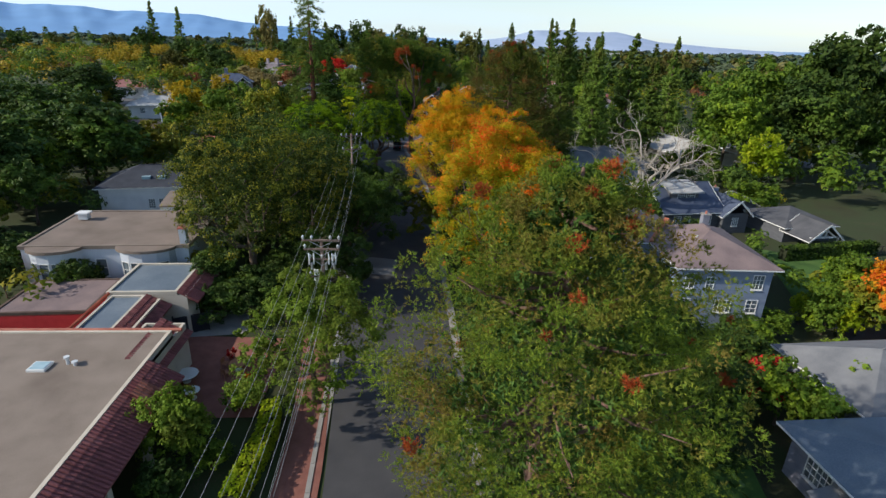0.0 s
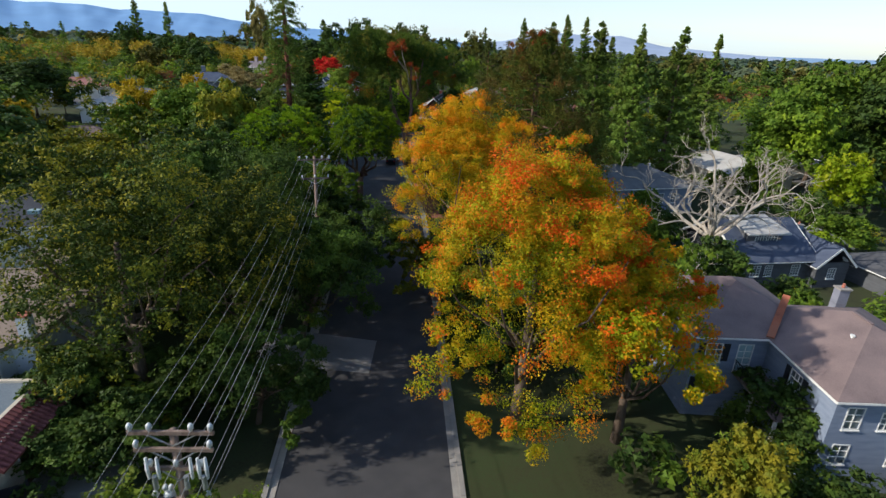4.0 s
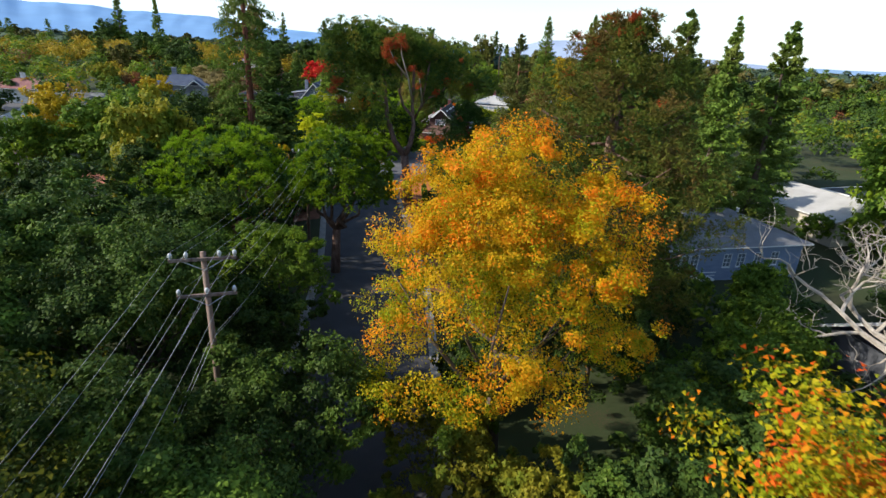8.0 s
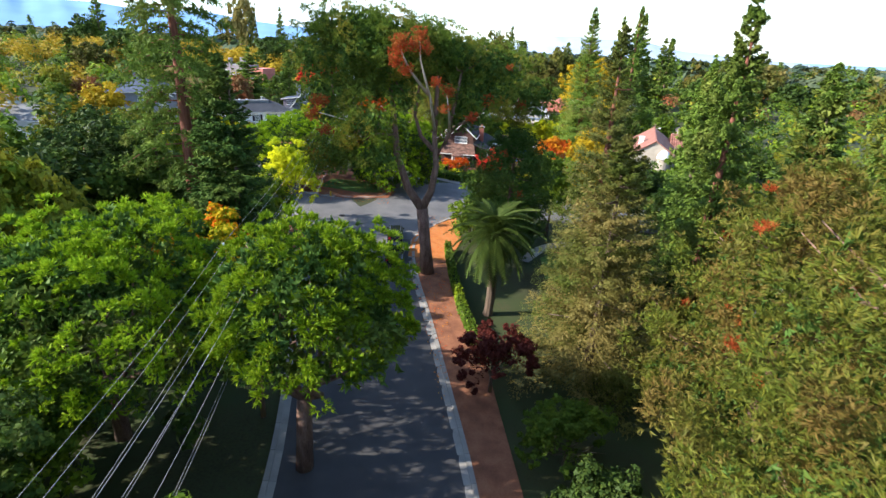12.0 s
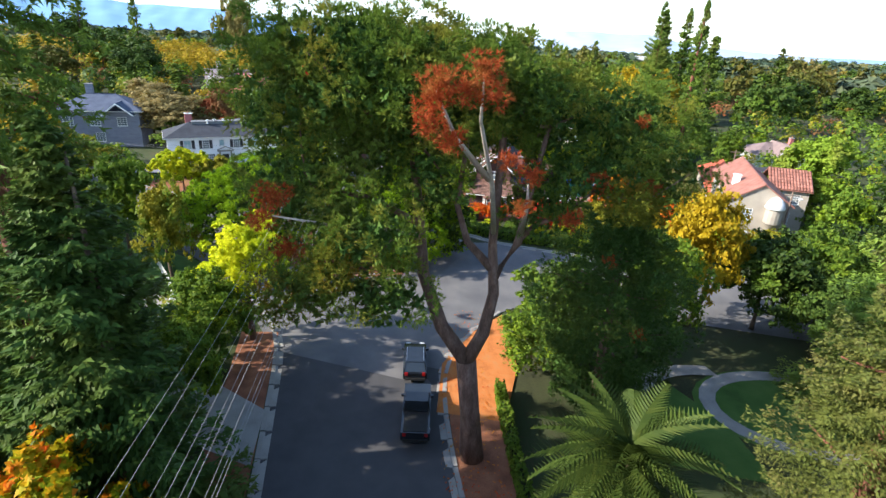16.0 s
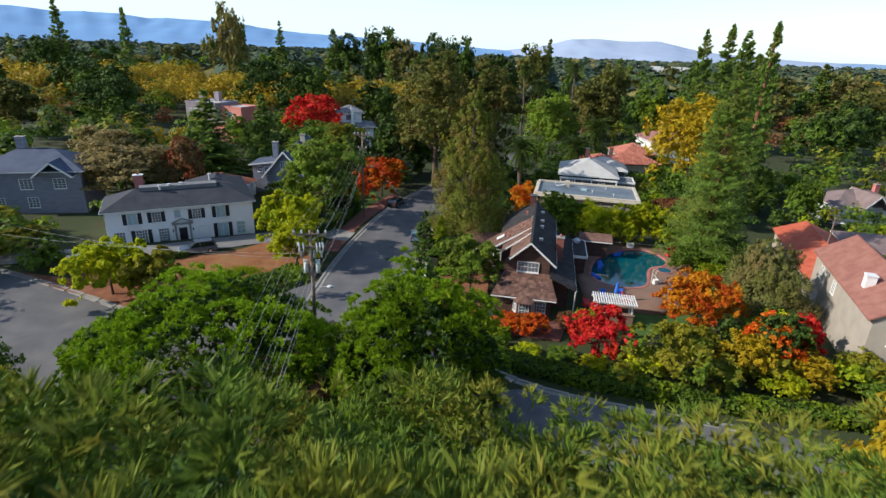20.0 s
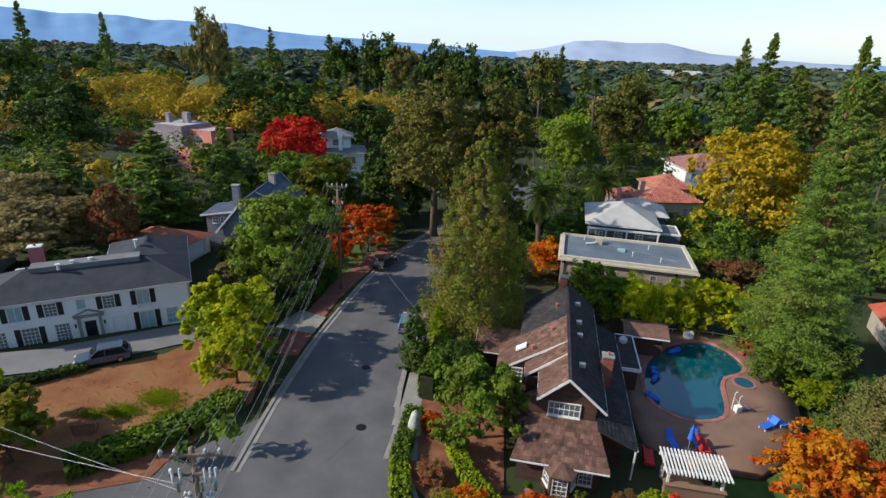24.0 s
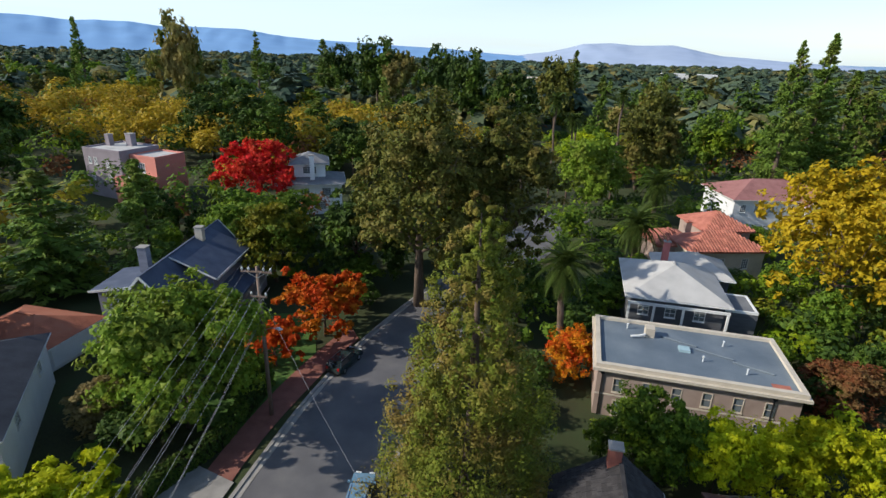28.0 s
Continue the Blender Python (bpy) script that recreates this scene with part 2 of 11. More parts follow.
M["stucco_white"] = surf("white_stucco", [(0.55, 0.56, 0.58), (0.7, 0.71, 0.72), (0.76, 0.77, 0.77)], 0.9, 0.5, 20, 0.3)
# white stucco with the blue-grey of shade put into its colour
M["stucco_shade"] = surf("shade_toned_white_stucco", [(0.42, 0.46, 0.52), (0.52, 0.56, 0.62), (0.58, 0.62, 0.67)], 0.9, 0.5, 20, 0.3)
M["stucco_dun"] = surf("dun_stucco", [(0.3, 0.27, 0.23), (0.38, 0.34, 0.29), (0.44, 0.39, 0.33)], 0.9, 0.5, 20, 0.3)
M["stucco_cream"] = surf("cream_stucco", [(0.42, 0.37, 0.30), (0.55, 0.49, 0.40), (0.6, 0.54, 0.45)], 0.9, 0.5, 20, 0.3)
M["stucco_pinkish"] = surf("pinkish_beige_stucco", [(0.27, 0.2, 0.17), (0.34, 0.26, 0.22), (0.38, 0.3, 0.26)], 0.9, 0.6, 20, 0.3)
M["stucco_pink"] = surf("salmon_pink_stucco", [(0.5, 0.18, 0.14), (0.62, 0.25, 0.2)], 0.9, 0.5, 18, 0.2)
M["stucco_mauve"] = surf("mauve_grey_stucco", [(0.22, 0.19, 0.21), (0.3, 0.26, 0.29)], 0.9, 0.5, 18, 0.2)
M["siding_blue"] = surf("slate_blue_siding", [(0.16, 0.2, 0.29), (0.22, 0.27, 0.37), (0.26, 0.31, 0.41)], 0.75, 0.6, 16, 0.15, stretch=(1, 1, 6))
M["siding_grey"] = surf("grey_shingle_siding", [(0.15, 0.16, 0.2), (0.21, 0.22, 0.27), (0.25, 0.26, 0.31)], 0.8, 0.8, 16, 0.2, stretch=(1, 1, 4))
M["siding_dark"] = surf("dark_grey_siding", [(0.07, 0.075, 0.085), (0.12, 0.125, 0.14)], 0.8, 0.8, 16, 0.2, stretch=(1, 1, 4))
M["shingle_wall"] = surf("dark_brown_shingle_wall", [(0.045, 0.022, 0.018), (0.085, 0.043, 0.035), (0.12, 0.065, 0.05)], 0.85, 1.2, 14, 0.4, stretch=(1, 1, 3))
M["roof_dark"] = surf("blue_black_shingle_roof", [(0.022, 0.026, 0.036), (0.038, 0.043, 0.056), (0.055, 0.06, 0.075)], 0.85, 0.7, 14, 0.35)
M["slate_grey"] = surf("dark_grey_shingle_roof", [(0.05, 0.052, 0.06), (0.08, 0.082, 0.09), (0.11, 0.112, 0.12)], 0.9, 0.6, 16, 0.3)
M["roof_navy"] = surf("navy_slate_roof", [(0.045, 0.06, 0.1), (0.07, 0.09, 0.14), (0.10, 0.12, 0.17)], 0.75, 0.7, 14, 0.3)
# dark copy of the shakes: a shaded slope's shade put into colour
M["roof_shake_dark"] = surf("wood_shake_roof_shade_tone", [(0.018, 0.018, 0.02), (0.034, 0.032, 0.034), (0.055, 0.05, 0.05)], 0.9, 0.9, 10, 0.5, island=0.3)
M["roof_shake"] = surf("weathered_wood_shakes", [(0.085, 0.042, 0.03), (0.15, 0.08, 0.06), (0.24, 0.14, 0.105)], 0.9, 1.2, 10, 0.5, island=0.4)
M["roof_grey"] = surf("grey_composition_roof", [(0.12, 0.125, 0.135), (0.17, 0.175, 0.185), (0.22, 0.225, 0.23)], 0.9, 0.6, 16, 0.3)
M["roof_lightgrey"] = surf("pale_grey_roof", [(0.36, 0.35, 0.34), (0.46, 0.45, 0.43), (0.52, 0.51, 0.49)], 0.9, 0.5, 14, 0.3)
M["roof_mauve"] = surf("mauve_brown_shingle_roof", [(0.14, 0.105, 0.105), (0.21, 0.155, 0.15), (0.27, 0.2, 0.185)], 0.9, 0.5, 14, 0.35)
M["roof_tan"] = surf("tan_tar_and_gravel_roof", [(0.16, 0.125, 0.1), (0.23, 0.185, 0.15), (0.28, 0.23, 0.19)], 0.95, 0.35, 18, 0.3)
M["roof_brownflat"] = surf("grey_brown_gravel_roof", [(0.15, 0.115, 0.09), (0.21, 0.165, 0.135), (0.26, 0.205, 0.17)], 0.95, 0.35, 20, 0.3)
M["roof_bluegrey"] = surf("blue_grey_membrane_roof", [(0.09, 0.12, 0.155), (0.135, 0.17, 0.205), (0.2, 0.235, 0.26)], 0.6, 0.3, 10, 0.15)
M["roof_redbrown"] = surf("dull_red_roof", [(0.2, 0.085, 0.08), (0.29, 0.13, 0.12), (0.33, 0.16, 0.145)], 0.9, 0.6, 14, 0.3)
M["roof_rust"] = surf("rust_red_roof_with_fallen_leaves", [(0.22, 0.075, 0.045), (0.4, 0.13, 0.07), (0.34, 0.16, 0.1)], 0.95, 0.6, 9, 0.5)
M["tile_red"] = surf("terracotta_tile", [(0.25, 0.075, 0.055), (0.4, 0.14, 0.095), (0.5, 0.2, 0.14)], 0.8, 1.0, 16, 0.3, island=0.25)
M["tile_maroon"] = surf("dark_maroon_clay_tile", [(0.15, 0.045, 0.045), (0.24, 0.075, 0.072), (0.3, 0.11, 0.1)], 0.75, 1.0, 16, 0.3, island=0.25)
M["tile_brick"] = surf("brown_red_tile", [(0.19, 0.075, 0.056), (0.28, 0.12, 0.092), (0.34, 0.16, 0.125)], 0.8, 1.0, 16, 0.3, island=0.25)
M["tile_orange"] = surf("bright_orange_red_tile", [(0.32, 0.055, 0.03), (0.46, 0.1, 0.05), (0.53, 0.15, 0.08)], 0.8, 1.0, 16, 0.3, island=0.22)
M["brick"] = surf("red_brick", [(0.22, 0.07, 0.05), (0.32, 0.12, 0.09)], 0.9, 2, 20, 0.4)
M["brick_pink"] = surf("pink_painted_brick", [(0.42, 0.13, 0.12), (0.52, 0.18, 0.17)], 0.9, 1, 18, 0.3)
M["shutter"] = surf("black_shutter_paint", [(0.012, 0.014, 0.02), (0.025, 0.027, 0.035)], 0.5, 2, 20, 0.1)
M["door_black"] = surf("black_door_paint", [(0.01, 0.011, 0.014), (0.02, 0.02, 0.025)], 0.35, 2, 20, 0.05)
M["glass"] = glass_mat("window_glass", (0.32, 0.38, 0.42))
M["glass_pale"] = surf("curtained_window_glass", [(0.28, 0.42, 0.46), (0.42, 0.56, 0.6)], 0.12, 1.5, 5, 0.0, spec=0.8)
M["rubber"] = surf("tyre_rubber", [(0.012, 0.012, 0.012), (0.025, 0.025, 0.025)], 0.8, 3, 20, 0.1)
M["rim"] = surf("alloy_rim", [(0.5, 0.5, 0.52), (0.62, 0.62, 0.64)], 0.3, 3, 20, 0.0, metal=0.9)
M["carglass"] = surf("tinted_car_glass", [(0.012, 0.016, 0.02), (0.02, 0.026, 0.032)], 0.05, 2, 9, 0.0, spec=1.0)
M["car_silver"] = surf("silver_blue_car_paint", [(0.1, 0.15, 0.22), (0.13, 0.185, 0.26)], 0.3, 1, 8, 0.0, metal=0.4)
M["car_black"] = surf("black_car_paint", [(0.008, 0.01, 0.014), (0.015, 0.018, 0.024)], 0.15, 1, 8, 0.0, spec=0.8)
M["car_green"] = surf("dark_green_car_paint", [(0.02, 0.035, 0.035), (0.03, 0.05, 0.048)], 0.2, 1, 8, 0.0, spec=0.8)
M["car_blue"] = surf("pale_blue_car_paint", [(0.2, 0.36, 0.48), (0.26, 0.42, 0.54)], 0.2, 1, 8, 0.0, metal=0.4)
M["car_white"] = surf("white_car_paint", [(0.65, 0.66, 0.68), (0.75, 0.76, 0.77)], 0.25, 1, 8, 0.0)
M["lamp_red"] = surf("red_lamp_lens", [(0.3, 0.01, 0.01), (0.4, 0.02, 0.02)], 0.2, 2, 9, 0.0)
M["lamp_clear"] = surf("clear_lamp_lens", [(0.6, 0.62, 0.64), (0.75, 0.76, 0.78)], 0.15, 2, 9, 0.0)
M["wood_red"] = surf("reddish_garden_wood", [(0.25, 0.1, 0.05), (0.38, 0.17, 0.09)], 0.7, 1.5, 14, 0.3)
M["wood_brown"] = surf("brown_fence_wood", [(0.07, 0.045, 0.035), (0.13, 0.085, 0.065)], 0.9, 1, 12, 0.4, stretch=(2, 2, 0.5))
M["blue_fabric"] = surf("bright_blue_fabric", [(0.02, 0.13, 0.6), (0.04, 0.2, 0.75)], 0.6, 1.5, 14, 0.1)
M["red_fabric"] = surf("red_fabric", [(0.45, 0.02, 0.025), (0.6, 0.04, 0.045)], 0.7, 1.5, 14, 0.1)
M["dark_iron"] = surf("dark_iron", [(0.02, 0.02, 0.024), (0.04, 0.04, 0.045)], 0.5, 2, 16, 0.1, metal=0.6)
M["pooldeck"] = surf("tan_pink_pool_deck", [(0.185, 0.108, 0.076), (0.235, 0.142, 0.1), (0.265, 0.168, 0.122)], 0.9, 0.5, 16, 0.15)
M["coping"] = surf("red_brick_coping", [(0.34, 0.12, 0.1), (0.46, 0.18, 0.15)], 0.85, 1.5, 16, 0.2, objvar=0.2)
M["poolfloor"] = surf("pool_plaster", [(0.006, 0.075, 0.12), (0.012, 0.1, 0.15)], 0.8, 0.8, 10, 0.0)
M["poolstep"] = surf("pale_pool_step_plaster", [(0.2, 0.55, 0.6), (0.28, 0.62, 0.66)], 0.8, 0.8, 10, 0.0)
# hedge interior: its shade is put into a near-black green
M["hedge_core"] = surf("hedge_inside_shade", [(0.015, 0.02, 0.008), (0.03, 0.035, 0.014)], 1.0, 2, 14, 0.5)


def water_mat():
    m, nt, out = mat_base("pool_water")
    p = nt.nodes.new("ShaderNodeBsdfPrincipled")
    p.inputs["Base Color"].default_value = (0.0, 0.085, 0.12, 1)
    p.inputs["Roughness"].default_value = 0.03
    p.inputs["IOR"].default_value = 1.2
    p.inputs["Transmission Weight"].default_value = 0.15
    nz = nt.nodes.new("ShaderNodeTexNoise")
    nz.inputs["Scale"].default_value = 2.2
    co = nt.nodes.new("ShaderNodeTexCoord")
    nt.links.new(co.outputs["Object"], nz.inputs["Vector"])
    b = nt.nodes.new("ShaderNodeBump")
    b.inputs["Strength"].default_value, b.inputs["Distance"].default_value = 0.12, 0.04
    nt.links.new(nz.outputs["Fac"], b.inputs["Height"])
    nt.links.new(b.outputs["Normal"], p.inputs["Normal"])
    nt.links.new(p.outputs["BSDF"], out.inputs["Surface"])
    return m


M["water"] = water_mat()
# foliage tones
GREEN = [(0.0476, 0.102, 0.0204), (0.085, 0.162, 0.0306), (0.128, 0.221, 0.0425), (0.187, 0.255, 0.051)]
DARK = [(0.0203, 0.0464, 0.0174), (0.0348, 0.0725, 0.0261), (0.0522, 0.0957, 0.0319), (0.0798, 0.116, 0.0377)]
LIME = [(0.15, 0.25, 0.018), (0.25, 0.36, 0.024), (0.38, 0.46, 0.03), (0.5, 0.5, 0.045)]
YELL = [(0.338, 0.243, 0.0203), (0.486, 0.338, 0.0243), (0.608, 0.432, 0.0338), (0.405, 0.351, 0.0405)]
ORNG = [(0.416, 0.13, 0.0156), (0.585, 0.208, 0.0208), (0.715, 0.312, 0.026), (0.65, 0.416, 0.039)]
REDD = [(0.438, 0.0375, 0.015), (0.625, 0.075, 0.025), (0.562, 0.125, 0.025)]
PINKR = [(0.5, 0.015, 0.0375), (0.688, 0.025, 0.0562), (0.775, 0.0625, 0.0875)]
PLUM = [(0.055, 0.0132, 0.0198), (0.099, 0.022, 0.0308), (0.143, 0.0385, 0.044)]
F = {}
F["green"] = leaf_mat("green_leaves", GREEN, LIME[:3], 0.25, lo=0.5, hi=0.75)
F["fresh"] = leaf_mat("fresh_green_leaves", [(0.125, 0.228, 0.0385), (0.2, 0.324, 0.055), (0.3, 0.408, 0.077)], [(0.112, 0.18, 0.044), (0.25, 0.288, 0.066)], 0.3)
F["dark"] = leaf_mat("dark_green_leaves", DARK, GREEN, 0.25, lo=0.45, hi=0.7, translucent=0.2)
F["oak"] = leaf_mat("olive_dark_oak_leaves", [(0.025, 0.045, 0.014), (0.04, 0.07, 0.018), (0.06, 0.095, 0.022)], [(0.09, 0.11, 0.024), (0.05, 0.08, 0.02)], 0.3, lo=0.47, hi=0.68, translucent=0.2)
# sunlight on spray tips and treetop is put into these lighter tones
F["oak_tip"] = leaf_mat("sunlit_oak_tip_leaves", [(0.075, 0.108, 0.022), (0.138, 0.168, 0.0286), (0.225, 0.228, 0.033)], [(0.25, 0.24, 0.033), (0.35, 0.3, 0.0374)], 0.22, lo=0.48, hi=0.62, top=(2.0, 22.0), translucent=0.25)
F["lime"] = leaf_mat("lime_green_leaves", LIME, LIME[:2], 0.3, translucent=0.5)
F["limebright"] = leaf_mat("bright_yellow_green_leaves", [(0.414, 0.48, 0.03), (0.575, 0.6, 0.035), (0.713, 0.696, 0.04)], [(0.253, 0.384, 0.03), (0.46, 0.528, 0.035)], 0.3, translucent=0.5)
F["oliveyellow"] = leaf_mat("olive_yellow_leaves", [(0.15, 0.165, 0.03), (0.24, 0.24, 0.0375), (0.36, 0.3, 0.045)], GREEN[1:], 0.3)
F["yellow"] = leaf_mat("golden_yellow_leaves", YELL, [(0.208, 0.221, 0.026), (0.312, 0.26, 0.026), (0.52, 0.286, 0.026)], 0.3)
F["maple"] = leaf_mat("yellow_green_maple_leaves", [(0.09, 0.17, 0.012), (0.18, 0.27, 0.016), (0.34, 0.36, 0.02), (0.46, 0.38, 0.02)], [(0.3, 0.33, 0.018), (0.5, 0.4, 0.02), (0.58, 0.38, 0.018)], 0.35, lo=0.45, hi=0.6, top=(5.0, 25.0), translucent=0.4)
F["maple_tip"] = leaf_mat("orange_and_red_maple_leaves", [(0.3, 0.33, 0.018), (0.5, 0.4, 0.02), (0.6, 0.38, 0.018), (0.64, 0.24, 0.015)], [(0.66, 0.24, 0.015), (0.68, 0.15, 0.015), (0.66, 0.08, 0.012), (0.66, 0.06, 0.03)], 0.45, lo=0.42, hi=0.56, top=(4.0, 22.0), translucent=0.4)
F["gold"] = leaf_mat("green_gold_maple_leaves", [(0.1, 0.19, 0.012), (0.2, 0.28, 0.016), (0.4, 0.38, 0.02), (0.5, 0.38, 0.018)], [(0.46, 0.36, 0.018), (0.56, 0.36, 0.016), (0.6, 0.3, 0.015)], 0.35, lo=0.44, hi=0.6, top=(6.0, 25.0), translucent=0.4)
F["gold_tip"] = leaf_mat("golden_orange_maple_leaves", [(0.4, 0.327, 0.02), (0.56, 0.344, 0.018), (0.64, 0.292, 0.016)], [(0.66, 0.292, 0.016), (0.68, 0.215, 0.014), (0.67, 0.146, 0.012)], 0.45, lo=0.44, hi=0.58, top=(5.0, 25.0), translucent=0.4)
F["orange"] = leaf_mat("orange_leaves", ORNG, REDD, 0.4, translucent=0.4)
F["redorange"] = leaf_mat("red_orange_leaves", REDD, ORNG[:2], 0.4)
F["scarlet"] = leaf_mat("scarlet_leaves", PINKR, [(0.5, 0.03, 0.03), (0.6, 0.08, 0.05)], 0.4)
F["plum"] = leaf_mat("dark_plum_leaves", PLUM, None)
F["russet"] = leaf_mat("russet_twiggy_leaves", [(0.182, 0.098, 0.07), (0.252, 0.14, 0.098), (0.224, 0.168, 0.098)], [(0.308, 0.07, 0.056), (0.224, 0.098, 0.07)], 0.2)
F["greybrown"] = leaf_mat("grey_brown_twiggy_leaves", [(0.24, 0.195, 0.145), (0.33, 0.27, 0.2), (0.26, 0.23, 0.13)], [(0.2, 0.19, 0.09), (0.33, 0.23, 0.17)], 0.2)
F["pine"] = leaf_mat("pine_needles", [(0.0499, 0.103, 0.03), (0.0998, 0.176, 0.0384), (0.169, 0.255, 0.0444), (0.287, 0.339, 0.0504)], [(0.212, 0.134, 0.06), (0.187, 0.17, 0.054), (0.274, 0.182, 0.084)], 0.28, lo=0.47, hi=0.67, translucent=0.25)
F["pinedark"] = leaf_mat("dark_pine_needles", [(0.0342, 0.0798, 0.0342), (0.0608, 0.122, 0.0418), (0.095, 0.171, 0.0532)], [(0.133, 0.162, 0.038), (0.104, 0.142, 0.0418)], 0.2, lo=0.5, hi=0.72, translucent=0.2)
F["pinebrush"] = leaf_mat("brushy_pine_needles", [(0.0672, 0.129, 0.036), (0.117, 0.198, 0.046), (0.179, 0.258, 0.055)], [(0.269, 0.275, 0.05), (0.197, 0.241, 0.055), (0.251, 0.189, 0.07)], 0.45, lo=0.46, hi=0.66, translucent=0.25)
F["pinerust"] = leaf_mat("yellowing_pine_needles", [(0.11, 0.15, 0.03), (0.18, 0.2, 0.04), (0.25, 0.23, 0.05)], [(0.36, 0.15, 0.04), (0.3, 0.18, 0.05)], 0.5, lo=0.54, hi=0.68)
F["pinebrown"] = leaf_mat("brownish_pine_needles", [(0.0412, 0.0717, 0.0252), (0.0764, 0.113, 0.0302), (0.129, 0.164, 0.0353), (0.2, 0.205, 0.0403)], [(0.165, 0.102, 0.0504), (0.129, 0.113, 0.0403), (0.212, 0.134, 0.0706)], 0.3, lo=0.44, hi=0.64, translucent=0.2)
F["deadpine"] = leaf_mat("rust_red_dead_needles", [(0.26, 0.04, 0.03), (0.4, 0.07, 0.04), (0.52, 0.14, 0.06), (0.4, 0.1, 0.06)], [(0.36, 0.16, 0.06), (0.3, 0.14, 0.07)], 0.6, lo=0.5, hi=0.7)
F["stone"] = leaf_mat("bright_green_pine_needles", [(0.09, 0.2, 0.0144), (0.165, 0.312, 0.0216), (0.27, 0.425, 0.0288), (0.39, 0.5, 0.0408)], None, translucent=0.3)
F["redwood"] = leaf_mat("redwood_needles", [(0.0732, 0.126, 0.042), (0.124, 0.206, 0.0567), (0.183, 0.283, 0.0693)], [(0.236, 0.252, 0.0893), (0.201, 0.216, 0.0788)], 0.2, lo=0.5, hi=0.75, translucent=0.2)
F["oliveneedle"] = leaf_mat("light_olive_needles", [(0.085, 0.12, 0.05), (0.14, 0.175, 0.065), (0.2, 0.23, 0.085)], [(0.22, 0.18, 0.1), (0.18, 0.17, 0.08)], 0.3, lo=0.5, hi=0.7, translucent=0.25)
F["cypress"] = leaf_mat("cypress_foliage", [(0.1, 0.14, 0.03), (0.16, 0.2, 0.04), (0.23, 0.26, 0.05)], [(0.28, 0.18, 0.08), (0.22, 0.18, 0.07)], 0.35, lo=0.46, hi=0.66, translucent=0.2)
F["browncone"] = leaf_mat("tawny_conifer_needles", [(0.19, 0.165, 0.08), (0.28, 0.235, 0.125), (0.36, 0.3, 0.17)], [(0.1, 0.14, 0.042), (0.13, 0.17, 0.05)], 0.2)
F["juniper"] = leaf_mat("grey_green_juniper_needles", [(0.15, 0.17, 0.075), (0.22, 0.24, 0.11), (0.29, 0.3, 0.15)], [(0.26, 0.2, 0.13), (0.3, 0.24, 0.16)], 0.25, lo=0.5, hi=0.66)
F["palm"] = leaf_mat("palm_leaflets", [(0.028, 0.055, 0.02), (0.05, 0.085, 0.027), (0.085, 0.115, 0.037)], None, translucent=0.2)
# far woods: distance haze is put into these bluish leaf tones
F["far"] = leaf_mat("haze_tinted_woods_foliage", [(0.054, 0.084, 0.085), (0.064, 0.095, 0.092), (0.075, 0.105, 0.1)], [(0.12, 0.115, 0.08), (0.1, 0.108, 0.08)], 0.012, lo=0.55, hi=0.7, translucent=0.1)
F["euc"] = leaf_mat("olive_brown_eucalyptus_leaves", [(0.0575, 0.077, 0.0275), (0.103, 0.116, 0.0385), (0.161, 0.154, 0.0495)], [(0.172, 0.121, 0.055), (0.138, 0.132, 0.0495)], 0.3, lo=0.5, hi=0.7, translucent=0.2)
# haze is put into the far olive and conifer tones as well
F["far_olive"] = leaf_mat("haze_tinted_olive_foliage", [(0.12, 0.125, 0.085), (0.15, 0.15, 0.09), (0.19, 0.17, 0.095)], [(0.24, 0.17, 0.07), (0.2, 0.18, 0.08)], 0.02, lo=0.5, hi=0.7, translucent=0.1)
F["far_blue"] = leaf_mat("haze_tinted_conifer_foliage", [(0.05, 0.085, 0.1), (0.06, 0.1, 0.11), (0.075, 0.115, 0.12)], None, translucent=0.1)
F["grove"] = leaf_mat("golden_grove_foliage", [(0.285, 0.21, 0.03), (0.405, 0.285, 0.033), (0.51, 0.36, 0.045), (0.255, 0.24, 0.045)], [(0.36, 0.195, 0.03), (0.195, 0.21, 0.0375)], 0.06, translucent=0.3)


# ---- building blocks ----
def G(x, y):
    """Height of the ground: it rises to the left and a little ahead."""
    s = min(1.0, max(0.0, (y - 120) / 70.0))
    s = s * s * (3 - 2 * s)
    return -1.0 + 1.6 * s - 0.028 * min(70.0, max(-130.0, x + 22)) - 0.004 * max(0.0, y - 400)


def np_mesh(name, verts, faces):
    """A mesh from arrays of corners and of equal-sided faces."""
    verts = np.asarray(verts, np.float32)
    faces = np.asarray(faces, np.int32)
    me = bpy.data.meshes.new(name)
    k = faces.shape[1]
    me.vertices.add(len(verts))
    me.vertices.foreach_set("co", verts.ravel())
    me.loops.add(faces.size)
    me.loops.foreach_set("vertex_index", faces.ravel())
    me.polygons.add(len(faces))
    me.polygons.foreach_set("loop_start", np.arange(0, faces.size, k, dtype=np.int32))
    me.polygons.foreach_set("loop_total", np.full(len(faces), k, np.int32))
    me.update(calc_edges=True)
    return me


